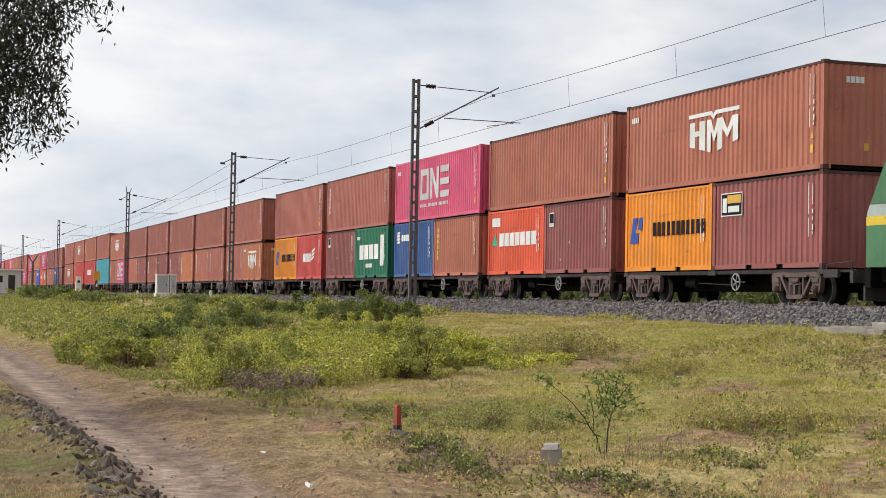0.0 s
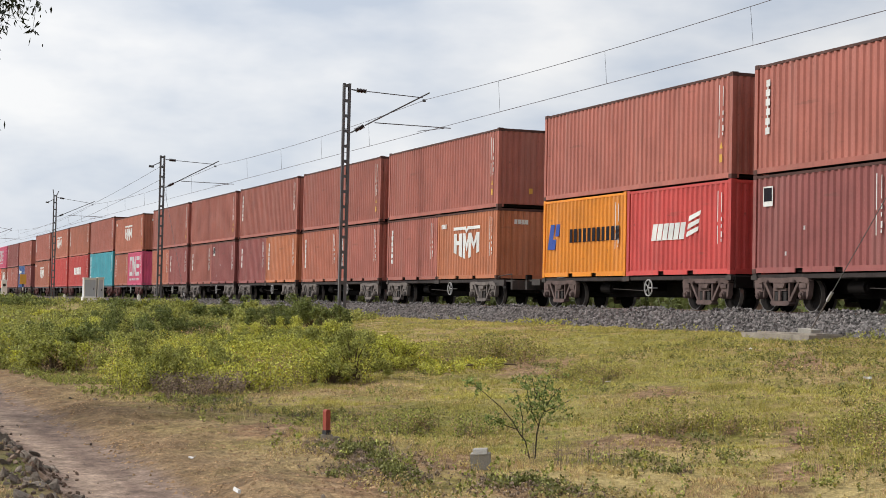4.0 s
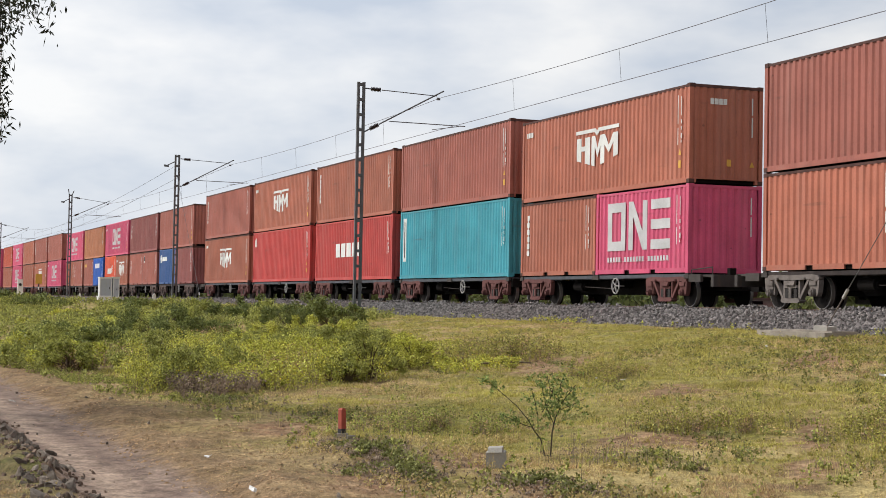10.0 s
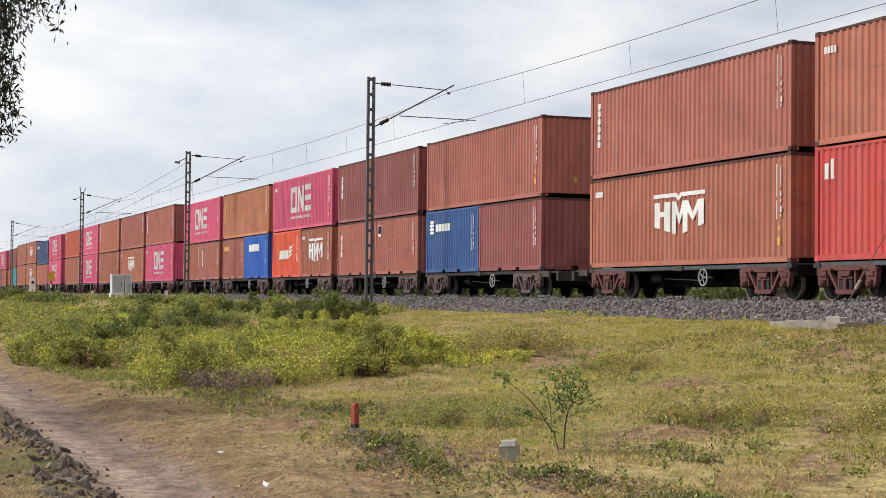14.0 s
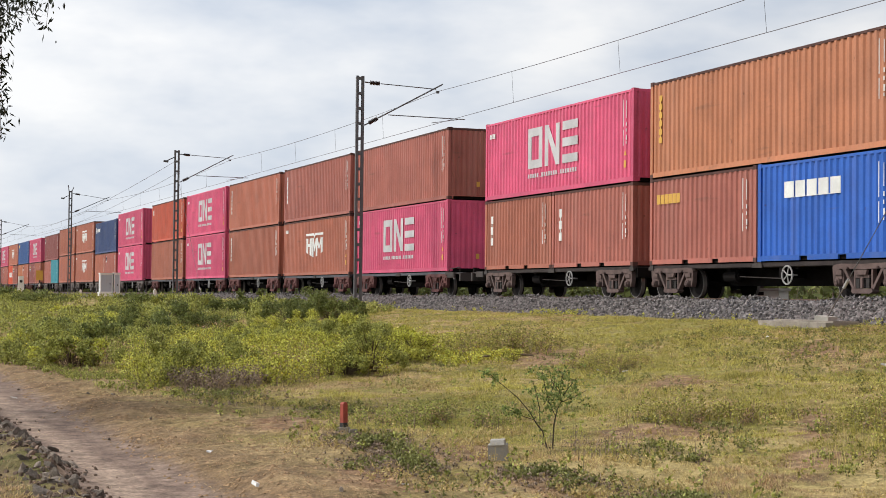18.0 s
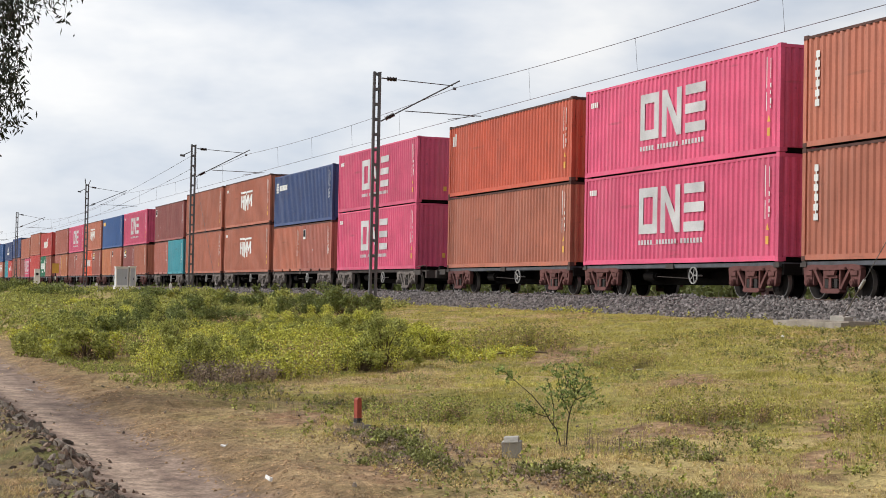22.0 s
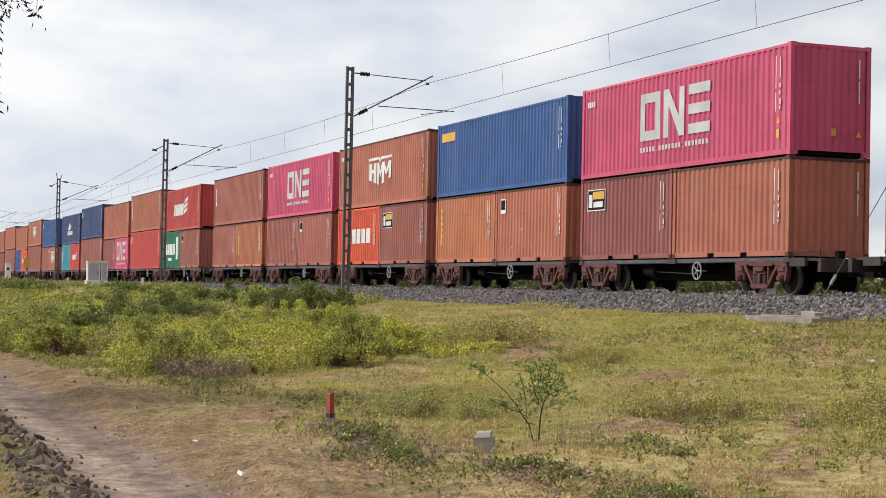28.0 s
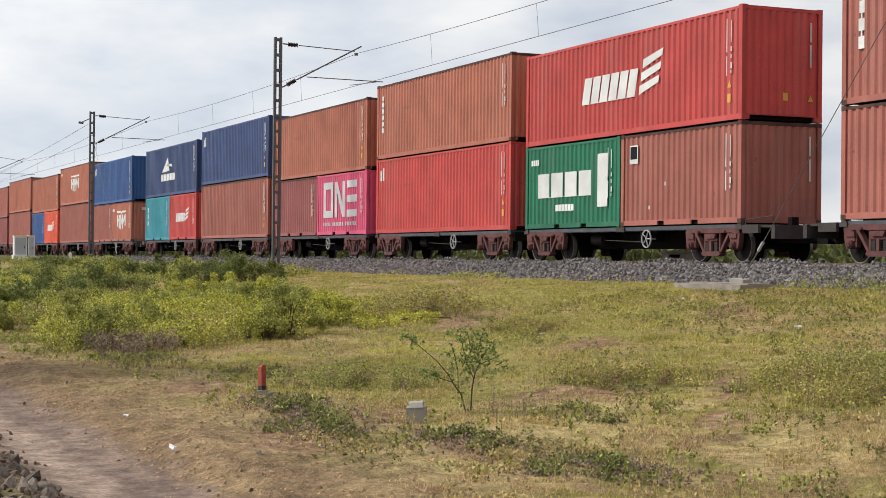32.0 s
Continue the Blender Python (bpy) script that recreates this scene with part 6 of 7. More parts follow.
def build_herbs():
    poly = [(-25.8, 5.2), (-27.6, 7.8), (-28.8, 10.4), (-28.4, 12.3), (-33, 13.2), (-48, 15.2), (-52, 13.5), (-46, 9.5), (-38, 6.8), (-31, 5.0), (-27, 4.7)]
    x, y = sample_poly(poly, 3800)
    f = field(x, y, 0.8, 3.0)
    k = f > 0.4
    x, y, f = x[k], y[k], f[k]
    low = np.clip((12.8 - y) / 4.5, 0.35, 1)
    herb_patch("yellow_green_weeds", x, y, (0.30 + 0.42 * f) * low * rng_v.uniform(0.7, 1.2, len(x)), 70, 0.042, M_LEAF_HERB, "waist-high yellow-green weeds on the slope", flower=0.05)
    poly = [(-33.5, 3.7), (-34, 5.6), (-39, 7.0), (-46, 9.7), (-52, 12.5), (-64, 14.5), (-75, 12), (-66, 7), (-50, 4.8), (-38, 3.5)]
    x, y = sample_poly(poly, 3400)
    f = field(x, y, 0.55, 5.0)
    k = f > 0.3
    x, y, f = x[k], y[k], f[k]
    herb_patch("green_weeds", x, y, (0.18 + 0.42 * f) * rng_v.uniform(0.7, 1.2, len(x)), 55, 0.055, M_LEAF_MID, "tangled mid-green weeds beside the dirt track", flower=0.01)
    # short growth between the bank and the thicket
    x, y = sample_poly([(-24.5, 4.9), (-26, 5.8), (-30, 5.6), (-36, 4.5), (-44, 4.6), (-43, 3.7), (-32, 3.8), (-27, 4.2)], 2600)
    k = field(x, y, 1.7, 0.4) + 0.4 * field(x, y, 5.0, 2.0) > 0.62
    x, y = x[k], y[k]
    herb_patch("verge_weeds", x, y, rng_v.uniform(0.03, 0.12, len(x)), 14, 0.035, M_LEAF_MID, "short green weeds on the edge of the bank")
    x, y = sample_poly([(-53, 16.2), (-58, 20.0), (-110, 20.2), (-112, 16.5), (-62, 13.8)], 3600)
    herb_patch("trackside_weeds", x, y, rng_v.uniform(0.1, 0.38, len(x)), 18, 0.085, M_LEAF_MID, "green weeds along the foot of the stones")
    # further along, up to the relay cases
    x, y = sample_poly([(-60, 8), (-62, 17), (-110, 18.5), (-240, 19), (-240, 13), (-110, 9), (-75, 7)], 5200)
    f = field(x, y, 0.22, 1.5)
    k = f > 0.5
    x, y, f = x[k], y[k], f[k]
    herb_patch("distant_weeds", x, y, (0.12 + 0.4 * f) * rng_v.uniform(0.7, 1.25, len(x)), 18, 0.13, M_LEAF_MID, "distant green weeds along the line")
    x, y = sample_poly([(-50, 3.4), (-60, 8), (-110, 10), (-170, 13), (-260, 14), (-260, 4), (-130, -2), (-58, 1)], 6000)
    k = (field(x, y, 0.35, 0.7) > 0.36) & ((y > 4.2) | (x < -75))
    x, y = x[k], y[k]
    herb_patch("roadside_weeds", x, y, rng_v.uniform(0.12, 0.42, len(x)), 20, 0.11, M_LEAF_MID, "low green weeds beyond the dirt track")
    # reddish dying weeds among the green
    for poly, n in (([(-33.5, 4.2), (-35, 6.0), (-39, 6.6), (-38, 4.6)], 120), ([(-28.4, 6.6), (-30, 9.2), (-34, 10.2), (-32, 7.2)], 240), ([(-44, 8.6), (-47, 11.5), (-52, 12.5), (-50, 9.2)], 240)):
        x, y = sample_poly(poly, n)
        herb_patch("dying_weeds", x, y, rng_v.uniform(0.25, 0.6, len(x)), 26, 0.04, M_GRASS_RUST, "reddish brown dying weeds among the green")
    # dead grey-brown growth at the front edge
    x, y = sample_poly([(-25.6, 5.4), (-26.3, 6.6), (-27.6, 6.9), (-28.5, 5.9), (-26.6, 5.1)], 420)
    herb_patch("dead_weeds", x, y, rng_v.uniform(0.14, 0.42, len(x)), 20, 0.045, M_DEAD, "withered grey-brown weeds")
    # bare brown stalks beside the sapling
    x, y = -14.6 + rng_v.normal(size=60) * 0.35, 7.2 + rng_v.normal(size=60) * 0.3
    herb_patch("dry_stalks", x, y, rng_v.uniform(0.1, 0.34, 60), 8, 0.02, M_DEAD, "thin brown dry stalks beside the sapling")
    # low clumps on the open grass
    for i, (cx, cy, across, along) in enumerate(LUSH):
        n = int(380 * across * along) + 130
        ux, uy = cx / math.hypot(cx, cy), cy / math.hypot(cx, cy)
        u, v = rng_v.normal(size=n) * along * 0.38, rng_v.normal(size=n) * across * 0.45
        x, y = cx + u * ux - v * uy, cy + u * uy + v * ux
        k = (field(x, y, 2.6, 1.0) > 0.36) & (y < 20.3)
        x, y = x[k], y[k]
        h = 0.2 if i != 2 else 0.34
        leaf = 0.029 if i != 2 else 0.045
        herb_patch("low_weeds", x, y, h * rng_v.uniform(0.35, 1.35, len(x)), 20, leaf, M_LEAF_MID if i in (1, 4) else M_LEAF_LIME, "low yellow-green weeds in the dry grass")
        third = len(x) // 3
        herb_patch("dry_weeds", x[:third] + 0.1, y[:third], h * rng_v.uniform(0.4, 1.3, third), 14, leaf * 0.8, M_GRASS_RUST, "dry brown weeds among the green")
    for cx, cy, rx, ry, n in ((-32, 15.5, 3.5, 1.2, 130), (-21.5, 17.2, 3.0, 1.2, 150), (-12.8, 9.2, 1.0, 0.8, 40)):
        x, y = cx + rng_v.normal(size=n) * rx, np.minimum(cy + rng_v.normal(size=n) * ry, 20.3)
        herb_patch("scattered_tufts", x, y, 0.11 * rng_v.uniform(0.4, 1.4, n), 18, 0.03, M_LEAF_LIME, "scattered yellowish weeds on the bank")
    # weeds that creep up into the stones
    x = -rng_v.uniform(28, 62, 130)
    y = 20.7 + 1.5 * rng_v.random(130) ** 2
    x = np.where(rng_v.random(130) < 0.6, -46 + (x + 45) * 0.12, x)
    herb_patch("ballast_weeds", x, y, rng_v.uniform(0.06, 0.2, 130), 14, 0.05, M_LEAF_HERB, "weeds growing in the edge of the stones")
    x, y = -rng_v.uniform(23, 29.5, 420), 20.6 + 2.2 * rng_v.random(420) ** 1.4
    herb_patch("shoulder_weeds", x, y, rng_v.uniform(0.05, 0.2, 420) + np.clip(y - 20.9, 0, 2) * 0.25, 16, 0.04, M_LEAF_MID, "green weeds spreading over the stone shoulder")
    # creeping mats
    for cx, cy, rx, ry, n in ((-15.9, 5.25, 1.3, 0.36, 1100), (-14.2, 4.9, 1.0, 0.34, 900), (-12.7, 5.7, 0.9, 0.4, 750), (-17.0, 5.75, 0.7, 0.3, 300), (-10.9, 6.1, 0.75, 0.45, 800), (-11.0, 5.6, 0.5, 0.4, 160),
                              (-25.0, 5.6, 2.2, 0.8, 700), (-21.5, 6.6, 1.6, 0.6, 350), (-13.6, 7.6, 0.4, 0.25, 50)):
        a, r = rng_v.random(n) * 6.283, np.abs(rng_v.normal(scale=0.55, size=n))
        r = r * (0.75 + 0.5 * np.sin(3 * a + cx) * np.sin(2 * a))
        x, y = cx + rx * r * np.cos(a), cy + ry * r * np.sin(a)
        k = field(x, y, 4.6, cx) + 0.3 * field(x, y, 11.0, cy) > 0.6
        x, y = x[k], y[k]
        herb_patch("creeping_mat", x, y, rng_v.uniform(0.02, 0.075, len(x)), 11, 0.03, M_LEAF_MAT, "low dark green creeping plants on bare earth")
        half = n // 3
        x, y = cx + rx * 0.6 * rng_v.normal(size=half), cy + ry * 0.6 * rng_v.normal(size=half)
        herb_patch("withered_mat", x, y, rng_v.uniform(0.02, 0.06, half), 9, 0.026, M_DEAD, "withered greyish creeping plants on bare earth")
    # many small spots of low plants over the whole slope
    for m, n, k, name, label in ((M_LEAF_MAT, 50, 24, "green_spots", "small spots of low green plants"), (M_LEAF_MID, 40, 20, "clover_spots", "small spots of fresh green plants"), (M_GRASS_DRY, 90, 22, "withered_spots", "small withered brown tufts")):
        cx, cy = scatter(n * 2, 10.5, 48)
        sel = (cy > 4.4) & (cy < 20)
        cx, cy = cx[sel][:n], cy[sel][:n]
        sc = rng_v.uniform(0.08, 0.3, len(cx)) * (0.6 + np.hypot(cx, cy) / 40)
        x = np.repeat(cx, k) + rng_v.normal(size=len(cx) * k) * np.repeat(sc, k) * 1.3
        y = np.repeat(cy, k) + rng_v.normal(size=len(cx) * k) * np.repeat(sc, k) * 0.7
        y = np.minimum(y, 20.6)
        herb_patch(name, x, y, rng_v.uniform(0.03, 0.1, len(x)), 9, 0.03, m, label)
    # dull low plants on the worn slope below the stones
    x, y = sample_poly([(-15, 11.5), (-17, 18), (-26, 19.6), (-33, 19.6), (-30, 15), (-22, 13.5)], 9000)
    k = field(x, y, 2.2, 3.0) + 0.5 * field(x, y, 6.0, 1.0) > 0.64
    x, y = x[k], y[k]
    k = rng_v.random(len(x)) < 0.4
    herb_patch("slope_plants", x[k], y[k], rng_v.uniform(0.03, 0.08, k.sum()), 10, 0.032, M_LEAF_MAT, "dull low plants on the worn slope")
    k = ~k & (rng_v.random(len(x)) < 0.6)
    herb_patch("slope_tufts", x[k], y[k], rng_v.uniform(0.03, 0.1, k.sum()), 10, 0.032, M_LEAF_LIME, "yellowish tufts on the worn slope")
    # odd weeds over the slope
    x, y = scatter(420, 11, 55)
    k = (y > 4.6) & (y < 20)
    x, y = x[k], y[k]
    herb_patch("scattered_weeds", x, y, rng_v.uniform(0.06, 0.2, len(x)), 16, 0.04, M_LEAF_MID, "small scattered green weeds")


build_herbs()


def shrub(x, y, r, h, n, leaf, m, label):
    """An uneven bush: stems fan out of one foot, leaves gather in clumps of unlike size, shoots stand out of the top."""
    z = gz(x, y)
    t = thing("shrub", label, "shrub", "shrubs beside the track", (x, y, z))
    st = Geo()
    k = 22
    a = rng_v.random(k) * 6.283
    rr = r * np.sqrt(rng_v.random(k)) * 1.05
    zz = h * (0.25 + 0.75 * np.sqrt(np.clip(1 - (rr / r / 1.1) ** 2, 0, 1))) * rng_v.uniform(0.3, 1.05, k)
    cl = np.stack([rr * np.cos(a), rr * np.sin(a), zz], -1)
    for c in cl[:12]:
        mid = (c[0] * 0.35, c[1] * 0.35, c[2] * 0.55)
        st.tube((0, 0, -0.1), mid, 0.018, 0.012, 5).tube(mid, tuple(c), 0.012, 0.004, 5)
    size = r * 0.11 + r * 0.15 * rng_v.random(k) ** 1.5
    share = size ** 2 * rng_v.uniform(0.5, 1.5, k)
    main = int(n * 0.72)
    i = rng_v.choice(k, main, p=share / share.sum())
    c = cl[i] + unit(rng_v.normal(size=(main, 3))) * (size[i] * rng_v.random(main) ** 0.45)[:, None] * np.array([1.15, 1.15, 0.85])
    # shoots
    q = 26
    f = cl[rng_v.integers(0, k, q)] * np.array([1, 1, 0.6])
    tip = f + np.stack([rng_v.normal(size=q) * 0.13 * r, rng_v.normal(size=q) * 0.13 * r, h * rng_v.uniform(0.22, 0.5, q)], -1)
    for p, e in zip(f, tip):
        st.tube((0, 0, -0.1), tuple(e), 0.006, 0.002, 4)
    put("branchwork", st.mesh("branchwork", M_TWIG), t)
    rest = n - main
    i, u = rng_v.integers(0, q, rest), rng_v.random((rest, 1))
    c2 = f[i] + (tip[i] - f[i]) * u + rng_v.normal(size=(rest, 3)) * (r * 0.05 * (1.15 - u))
    c = np.concatenate([c, c2])
    c = c[c[:, 2] > 0.02]
    g = leaf_quads(c, np.full(len(c), leaf * 1.1), np.full(len(c), leaf * 0.36), 0.5)
    put("foliage", tri_mesh("foliage", g, m, 4), t)
    return t


for sx, sy, sr, sh, sn, sl, sm in (
        (-52.6, 15.6, 1.35, 1.15, 11000, 0.055, M_LEAF_SHRUB), (-54.5, 14.6, 0.9, 0.9, 6000, 0.055, M_LEAF_SHRUB), (-50.4, 15.4, 0.7, 0.8, 1800, 0.08, M_LEAF_SHRUB),
        (-67.5, 16.6, 0.95, 0.95, 2600, 0.09, M_LEAF_SHRUB), (-60.2, 15.6, 1.2, 0.8, 4200, 0.07, M_LEAF_MID), (-63.5, 14.8, 1.1, 0.75, 3600, 0.075, M_LEAF_SHRUB), (-57.2, 16.4, 0.8, 0.7, 2600, 0.07, M_LEAF_MID),
        (-71.0, 15.2, 1.3, 0.8, 3200, 0.085, M_LEAF_MID), (-76.0, 16.2, 1.2, 0.75, 2600, 0.09, M_LEAF_SHRUB), (-83.0, 16.4, 1.4, 0.8, 2600, 0.1, M_LEAF_MID), (-92.0, 16.6, 1.5, 0.85, 2600, 0.11, M_LEAF_SHRUB), (-50.5, 9.4, 1.3, 1.15, 8000, 0.06, M_LEAF_SHRUB), (-55.5, 10.4, 1.5, 1.1, 4000, 0.09, M_LEAF_MID),
        (-61, 11.6, 1.3, 0.75, 4800, 0.06, M_LEAF_MID), (-72, 12.6, 1.3, 0.55, 3600, 0.08, M_LEAF_MID), (-46.0, 8.6, 0.9, 0.85, 5200, 0.055, M_LEAF_MID),
        (-40.5, 5.4, 0.9, 0.8, 5200, 0.055, M_LEAF_MID), (-37.5, 4.3, 0.8, 0.75, 5000, 0.055, M_LEAF_MID),
        (-128, 14.8, 2.2, 0.9, 2600, 0.16, M_LEAF_SHRUB), (-146, 15.8, 2.2, 0.9, 2200, 0.18, M_LEAF_MID), (-160, 15.0, 2.6, 1.0, 2200, 0.2, M_LEAF_SHRUB), (-190, 16.2, 3.0, 1.4, 2000, 0.24, M_LEAF_SHRUB),
        (-215, 16.0, 3.0, 1.3, 1800, 0.26, M_LEAF_MID), (-275, 19.5, 2.5, 1.0, 1600, 0.3, M_LEAF_SHRUB)):
    shrub(sx, sy, sr, sh, sn, sl, sm, "dense dark green shrub with small leaves" if sm is M_LEAF_SHRUB else "rounded mid-green shrub with small leaves")


def thicket(poly, n, r, h, leaves, leaf, choices, seed):
    """Bushes of mixed size and tint, crowded into a patch."""
    rr = np.random.default_rng(seed)
    a = np.array(poly)
    made = 0
    while made < n:
        x, y = rr.uniform(a[:, 0].min(), a[:, 0].max()), rr.uniform(a[:, 1].min(), a[:, 1].max())
        if not in_poly(np.array([x]), np.array([y]), poly)[0]:
            continue
        s = rr.uniform(0.55, 1.25)
        m, label = choices[rr.integers(len(choices))]
        shrub(float(x), float(y), r * s, h * s * rr.uniform(0.75, 1.15), int(leaves * s * s), leaf, m, label)
        made += 1


T_YG = (M_LEAF_HERB, "yellow-green leafy weed bush on the slope")
T_MID = (M_LEAF_MID, "mid-green leafy weed bush on the slope")
T_DARK = (M_LEAF_SHRUB, "dark green twiggy bush on the slope")
thicket([(-26.6, 5.2), (-28.2, 8.0), (-29.6, 10.6), (-33, 12.0), (-46, 14.2), (-45, 10), (-38, 7.4), (-31, 5.2)], 54, 0.6, 0.68, 4200, 0.04, [T_YG, T_YG, T_MID, T_MID], 3)
thicket([(-34.0, 3.9), (-35.5, 5.8), (-40, 7.4), (-46, 9.8), (-52, 12.5), (-64, 14.5), (-70, 12), (-62, 7.5), (-50, 5.4), (-38, 3.8)], 40, 0.75, 0.66, 3800, 0.055, [T_MID, T_MID, T_YG, T_DARK], 4)
thicket([(-62, 9), (-64, 16.5), (-110, 18), (-180, 18.5), (-180, 14.5), (-110, 11), (-75, 8)], 24, 0.9, 0.42, 1600, 0.09, [T_MID, T_DARK, T_YG], 5)


def build_far_side():
    """The scrub beyond the line, seen under and between the wagons."""
    n = 9000
    x, y = rng_v.uniform(-330, -10, n), rng_v.uniform(29, 44, n)
    herb_patch("far_scrub", x, y, (0.95 + 0.75 * field(x, y, 0.3, 2.0)) * rng_v.uniform(0.7, 1.2, n), 12, 0.3, M_LEAF_SHRUB, "green scrub on the far side of the line")
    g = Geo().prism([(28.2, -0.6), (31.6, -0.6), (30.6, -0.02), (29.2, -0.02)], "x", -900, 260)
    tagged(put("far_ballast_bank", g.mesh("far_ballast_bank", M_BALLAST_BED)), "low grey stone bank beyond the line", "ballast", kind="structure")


build_far_side()


def build_sapling():
    x, y = -15.29, 6.885
    z = gz(x, y)
    t = thing("thorn_sapling", "spindly young thorn tree with fine green leaflets", "sapling", at=(x, y, z))
    right = Vector((0.342, 0.94, 0))
    fwd = Vector((-0.94, 0.342, 0))

    def at(u, w, v=0.0):
        return tuple(right * u + fwd * v + Vector((0, 0, w)))
    limbs = [[(0.03, -0.05), (0.045, 0.25), (0.075, 0.40), (0.12, 0.49), (0.10, 0.60), (0.13, 0.76), (0.17, 0.80)],
             [(-0.01, -0.05), (-0.07, 0.18), (-0.13, 0.25), (-0.20, 0.37), (-0.32, 0.51), (-0.50, 0.66), (-0.61, 0.75), (-0.74, 0.80)],
             [(0.12, 0.49), (0.18, 0.52), (0.25, 0.55), (0.36, 0.61)], [(-0.15, 0.29), (-0.28, 0.33), (-0.36, 0.37), (-0.46, 0.41)],
             [(-0.1, 0.23), (-0.105, 0.42), (-0.14, 0.57), (-0.18, 0.7)], [(0.06, 0.33), (-0.02, 0.5), (-0.06, 0.66), (-0.09, 0.8)],
             [(0.10, 0.58), (0.03, 0.68), (0.0, 0.82)], [(0.12, 0.55), (0.2, 0.66), (0.27, 0.75)], [(-0.06, 0.45), (0.02, 0.58), (0.06, 0.72)]]
    c = []
    for i, pts in enumerate(limbs):
        g = Geo()
        v = 0.12 * math.sin(2.4 * i)
        p3 = [at(u, w, v * w * 2) for u, w in pts]
        r = 0.0085 if i < 2 else 0.0045
        for k, (a, b) in enumerate(zip(p3, p3[1:])):
            g.tube(a, b, r * (1 - 0.11 * k), r * (0.89 - 0.11 * k), 6)
        put("stem" if i < 2 else "branch", g.mesh("branch", M_SAPLING), t)
        for k, (a, b) in enumerate(zip(p3, p3[1:])):
            a, b = np.array(a), np.array(b)
            if b[2] < 0.36 or (i == 0 and k < 3) or (i == 1 and k < 5):
                continue
            m = 12 if i not in (1, 3) else 12
            u = rng_v.random((m, 1))
            c.append(a + (b - a) * u + rng_v.normal(scale=0.068 if i not in (1, 3) else 0.022, size=(m, 3)))
    c = np.concatenate(c)
    n = len(c)
    # each frond is a row of small leaflets
    d = unit(rng_v.normal(size=(n, 3)) * np.array([1, 1, 0.5]))
    k = 7
    u = (np.arange(k) / k * 0.07)[None, :, None]
    cc = (c[:, None] + d[:, None] * u).reshape(-1, 3)
    q = leaf_quads(cc, np.full(len(cc), 0.03), np.full(len(cc), 0.010), 0.2)
    put("foliage", tri_mesh("foliage", q, M_LEAF_ACACIA, 4), t)


build_sapling()


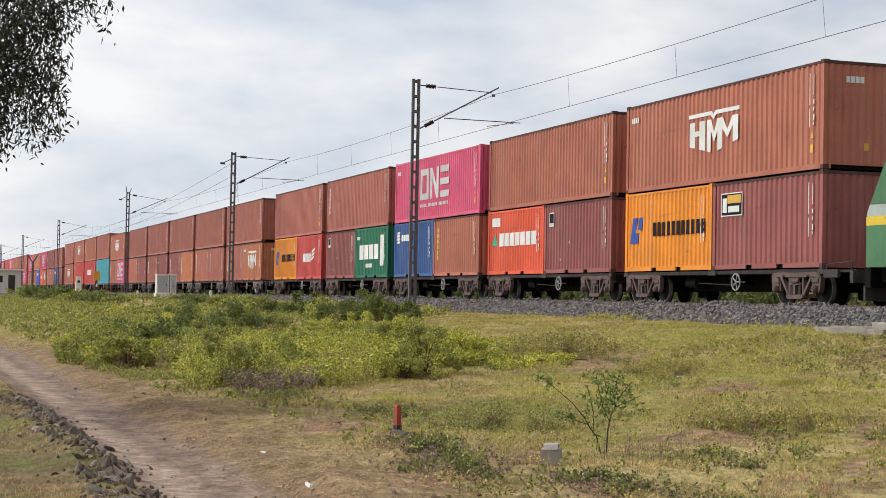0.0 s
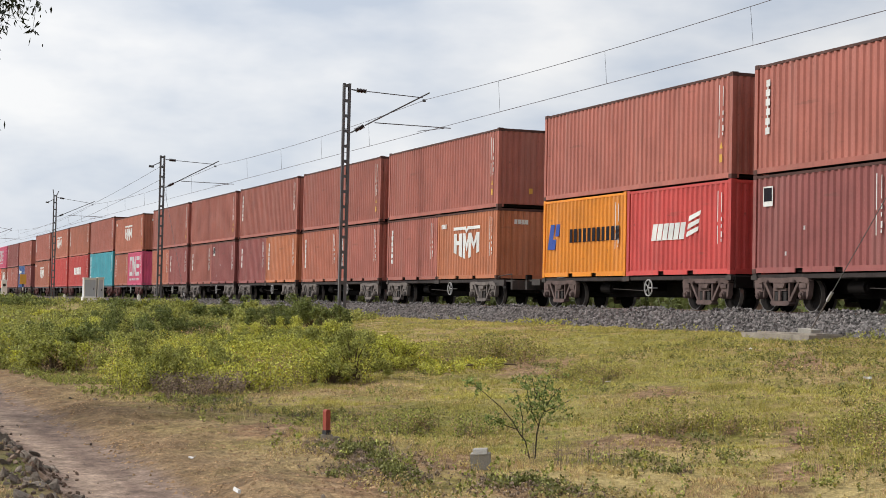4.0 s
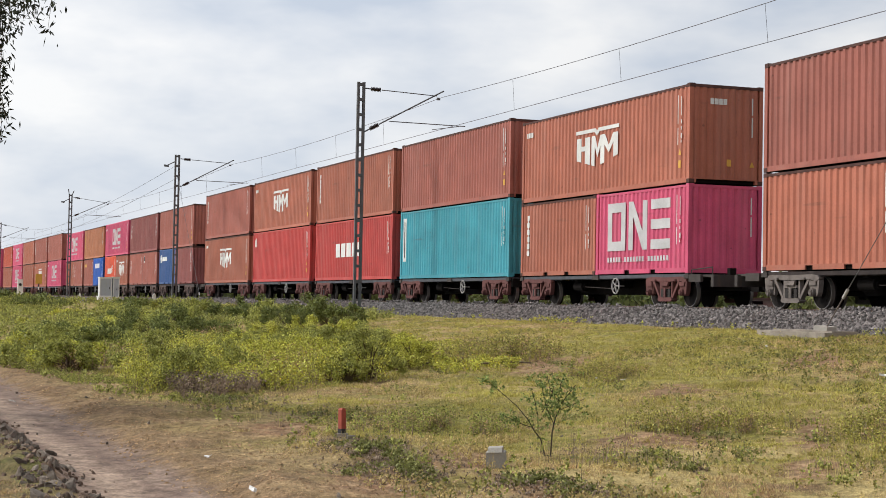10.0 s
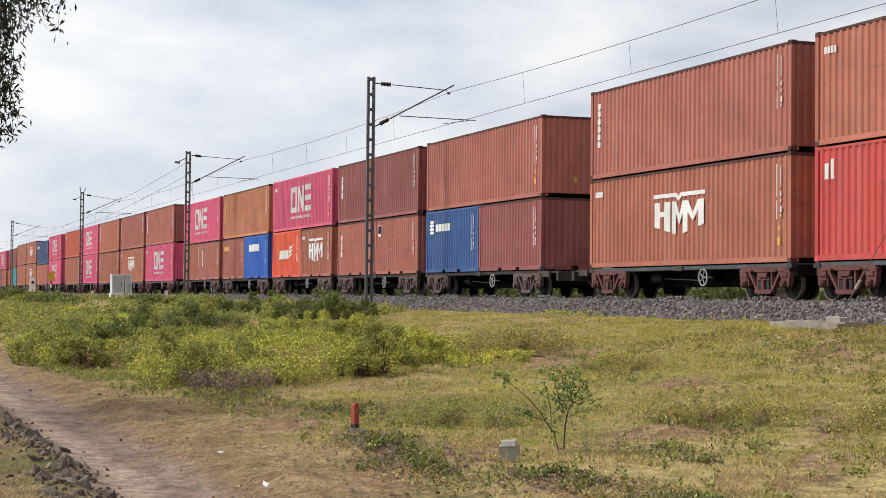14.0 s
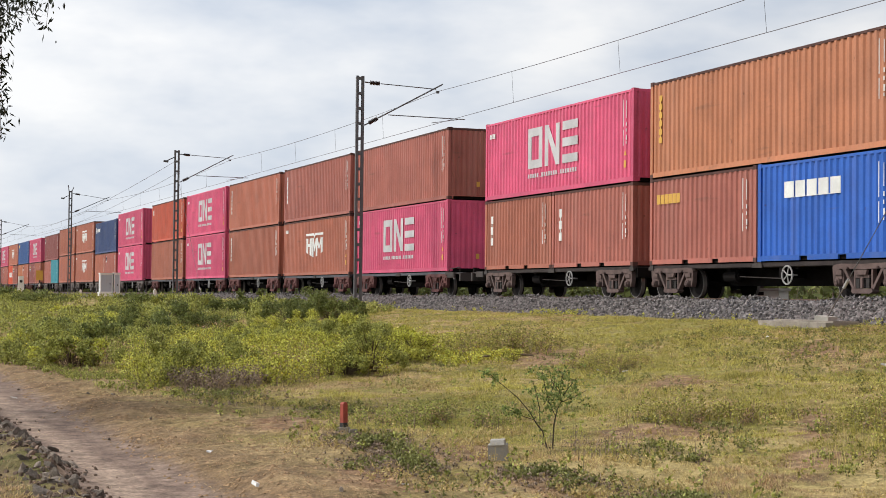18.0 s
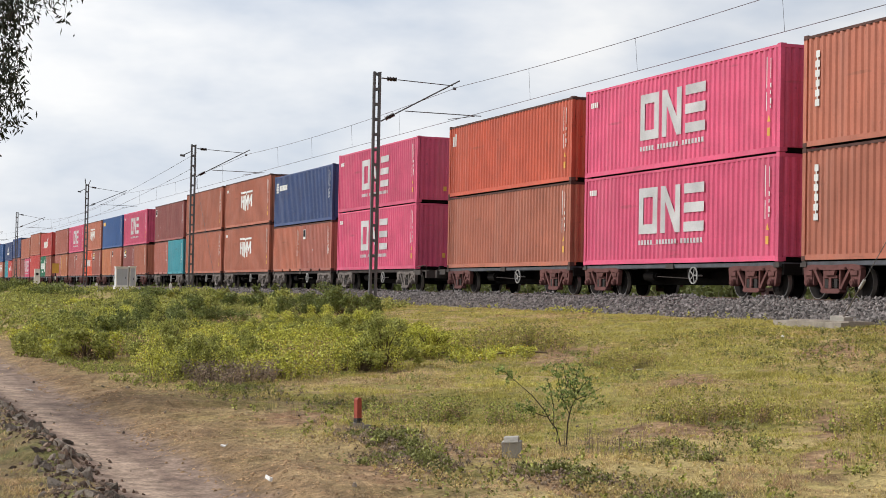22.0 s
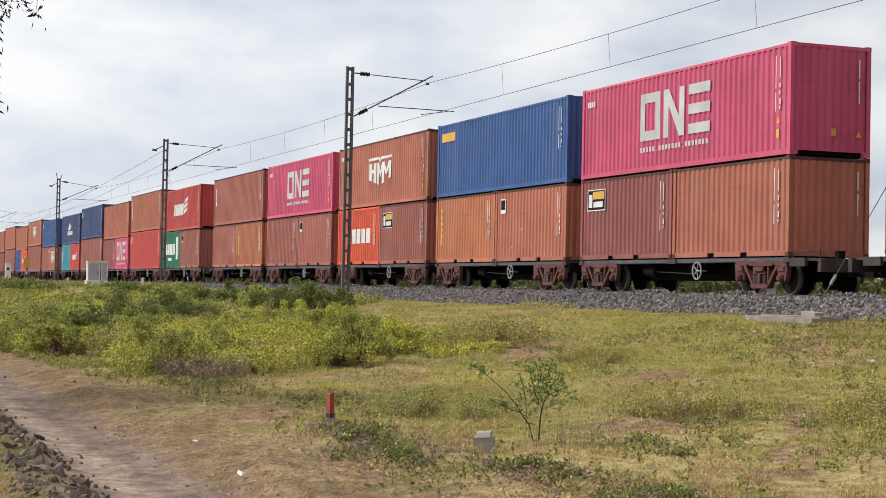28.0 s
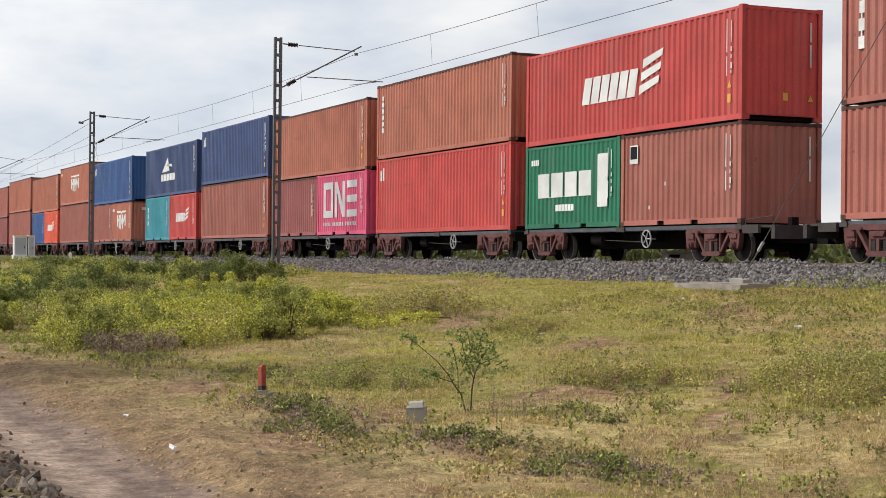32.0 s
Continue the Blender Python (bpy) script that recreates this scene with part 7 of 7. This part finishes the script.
def build_tree():
    """The tree beside the dirt track: a leaning trunk, limbs, and hanging twigs of narrow leaves."""
    x, y = -26.0, -1.1
    z = gz(x, y) + 0.1
    t = thing("roadside_tree", "leafy tree with drooping twigs of narrow olive leaves", "tree", at=(x, y, z))
    rr = np.random.default_rng(77)
    g = Geo()
    path = [(0, 0, -0.2), (0.05, 0.1, 1.2), (0.1, 0.35, 2.4), (0.1, 0.5, 3.6), (0.0, 0.6, 5.0), (0.0, 0.7, 6.6)]
    rad = [0.24, 0.19, 0.165, 0.13, 0.09, 0.04]
    for k in range(5):
        g.tube(path[k], path[k + 1], rad[k], rad[k + 1], 10)
    put("trunk", g.mesh("trunk", M_BARK), t)
    tips = []
    ends = [(0.3, 3.2, 6.0), (0.5, 2.6, 6.9), (-0.4, 2.4, 5.1), (0.6, 3.0, 5.3), (0.0, 1.6, 7.6), (1.6, 1.0, 6.4), (-1.8, 0.8, 6.3), (0.2, -1.6, 6.2), (1.2, -1.2, 5.0), (-1.2, -1.4, 5.2), (0.3, 2.2, 4.3), (-0.6, 3.1, 6.4), (0.9, 1.9, 5.0)]
    for i, e in enumerate(ends):
        b = Vector(path[2 + i % 3])
        e = Vector(e)
        g = Geo()
        last = b
        for k in range(1, 5):
            u = k / 4
            p = b.lerp(e, u) + Vector((0, 0, 0.5 * math.sin(math.pi * u))) + Vector(rr.normal(scale=0.06, size=3))
            g.tube(last, p, 0.055 * (1.1 - u) + 0.012, 0.055 * (1.1 - u - 0.2) + 0.012, 7)
            last = p
            for _ in range(24):
                c = np.array(p) + rr.normal(scale=(0.42, 0.5, 0.35), size=3)
                # the crown hangs out over the track above and draws back lower down
                wz, wy = c[2] + z, c[1] + y
                if wy < (2.98 if wz > 4.6 else 2.3) + rr.normal(scale=0.08) and wz > 2.6 and (wy > 1.0 or rr.random() < 0.35):
                    tips.append(c)
        put("limb", g.mesh("limb", M_BARK), t)
    tw = Geo()
    leaves = []
    for p in tips:
        length = rr.uniform(0.3, 0.8)
        sway = rr.normal(scale=0.12, size=2)
        q = np.array([p[0] + sway[0], p[1] + sway[1], p[2] - length])
        tw.tube(tuple(p), tuple(q), 0.007, 0.003, 4)
        m = int(55 * length) + 13
        u = rr.random((m, 1))
        leaves.append(p + (q - p) * u + rr.normal(scale=0.085, size=(m, 3)))
    put("twigwork", tw.mesh("twigwork", M_TWIG), t)
    c = np.concatenate(leaves)
    n = len(c)
    q = leaf_quads(c, np.full(n, 0.12), np.full(n, 0.017), 0.0, 1.1)
    put("foliage", tri_mesh("foliage", q, M_LEAF_TREE, 4), t)


build_tree()


# ---------------------------------------------------------------- what moves
def time_of(s):
    """When the train has gone s metres."""
    for i in range(32):
        if RUN[i + 1] >= s:
            return i + (s - RUN[i]) / (RUN[i + 1] - RUN[i])
    return 32.0


def motions():
    for ob, x, y, z in MOVING:
        walk(ob, [(t, pose(x + RUN[t], y, z)) for t in range(33)])
    # each wheelset rolls while it passes by
    step = radians(78)
    for wh, x, ax in WHEELS:
        s0, s1 = max(0.0, -105 - x), min(RUN[-1], -22 - x)
        rows, a = [(0.0, 0.0)], 0.0
        last = 1
        if s1 > s0:
            k = 0
            while s0 + k * step * WHEEL_R < s1:
                t = time_of(s0 + k * step * WHEEL_R)
                if frame(t) > last:
                    rows.append((t, k * 78.0))
                    last = frame(t)
                k += 1
        if last < frame(32):
            rows.append((32.0, rows[-1][1]))
        walk(wh, [(t, pose(ax, 0, WHEEL_R, 0, d, 0)) for t, d in rows])


motions()
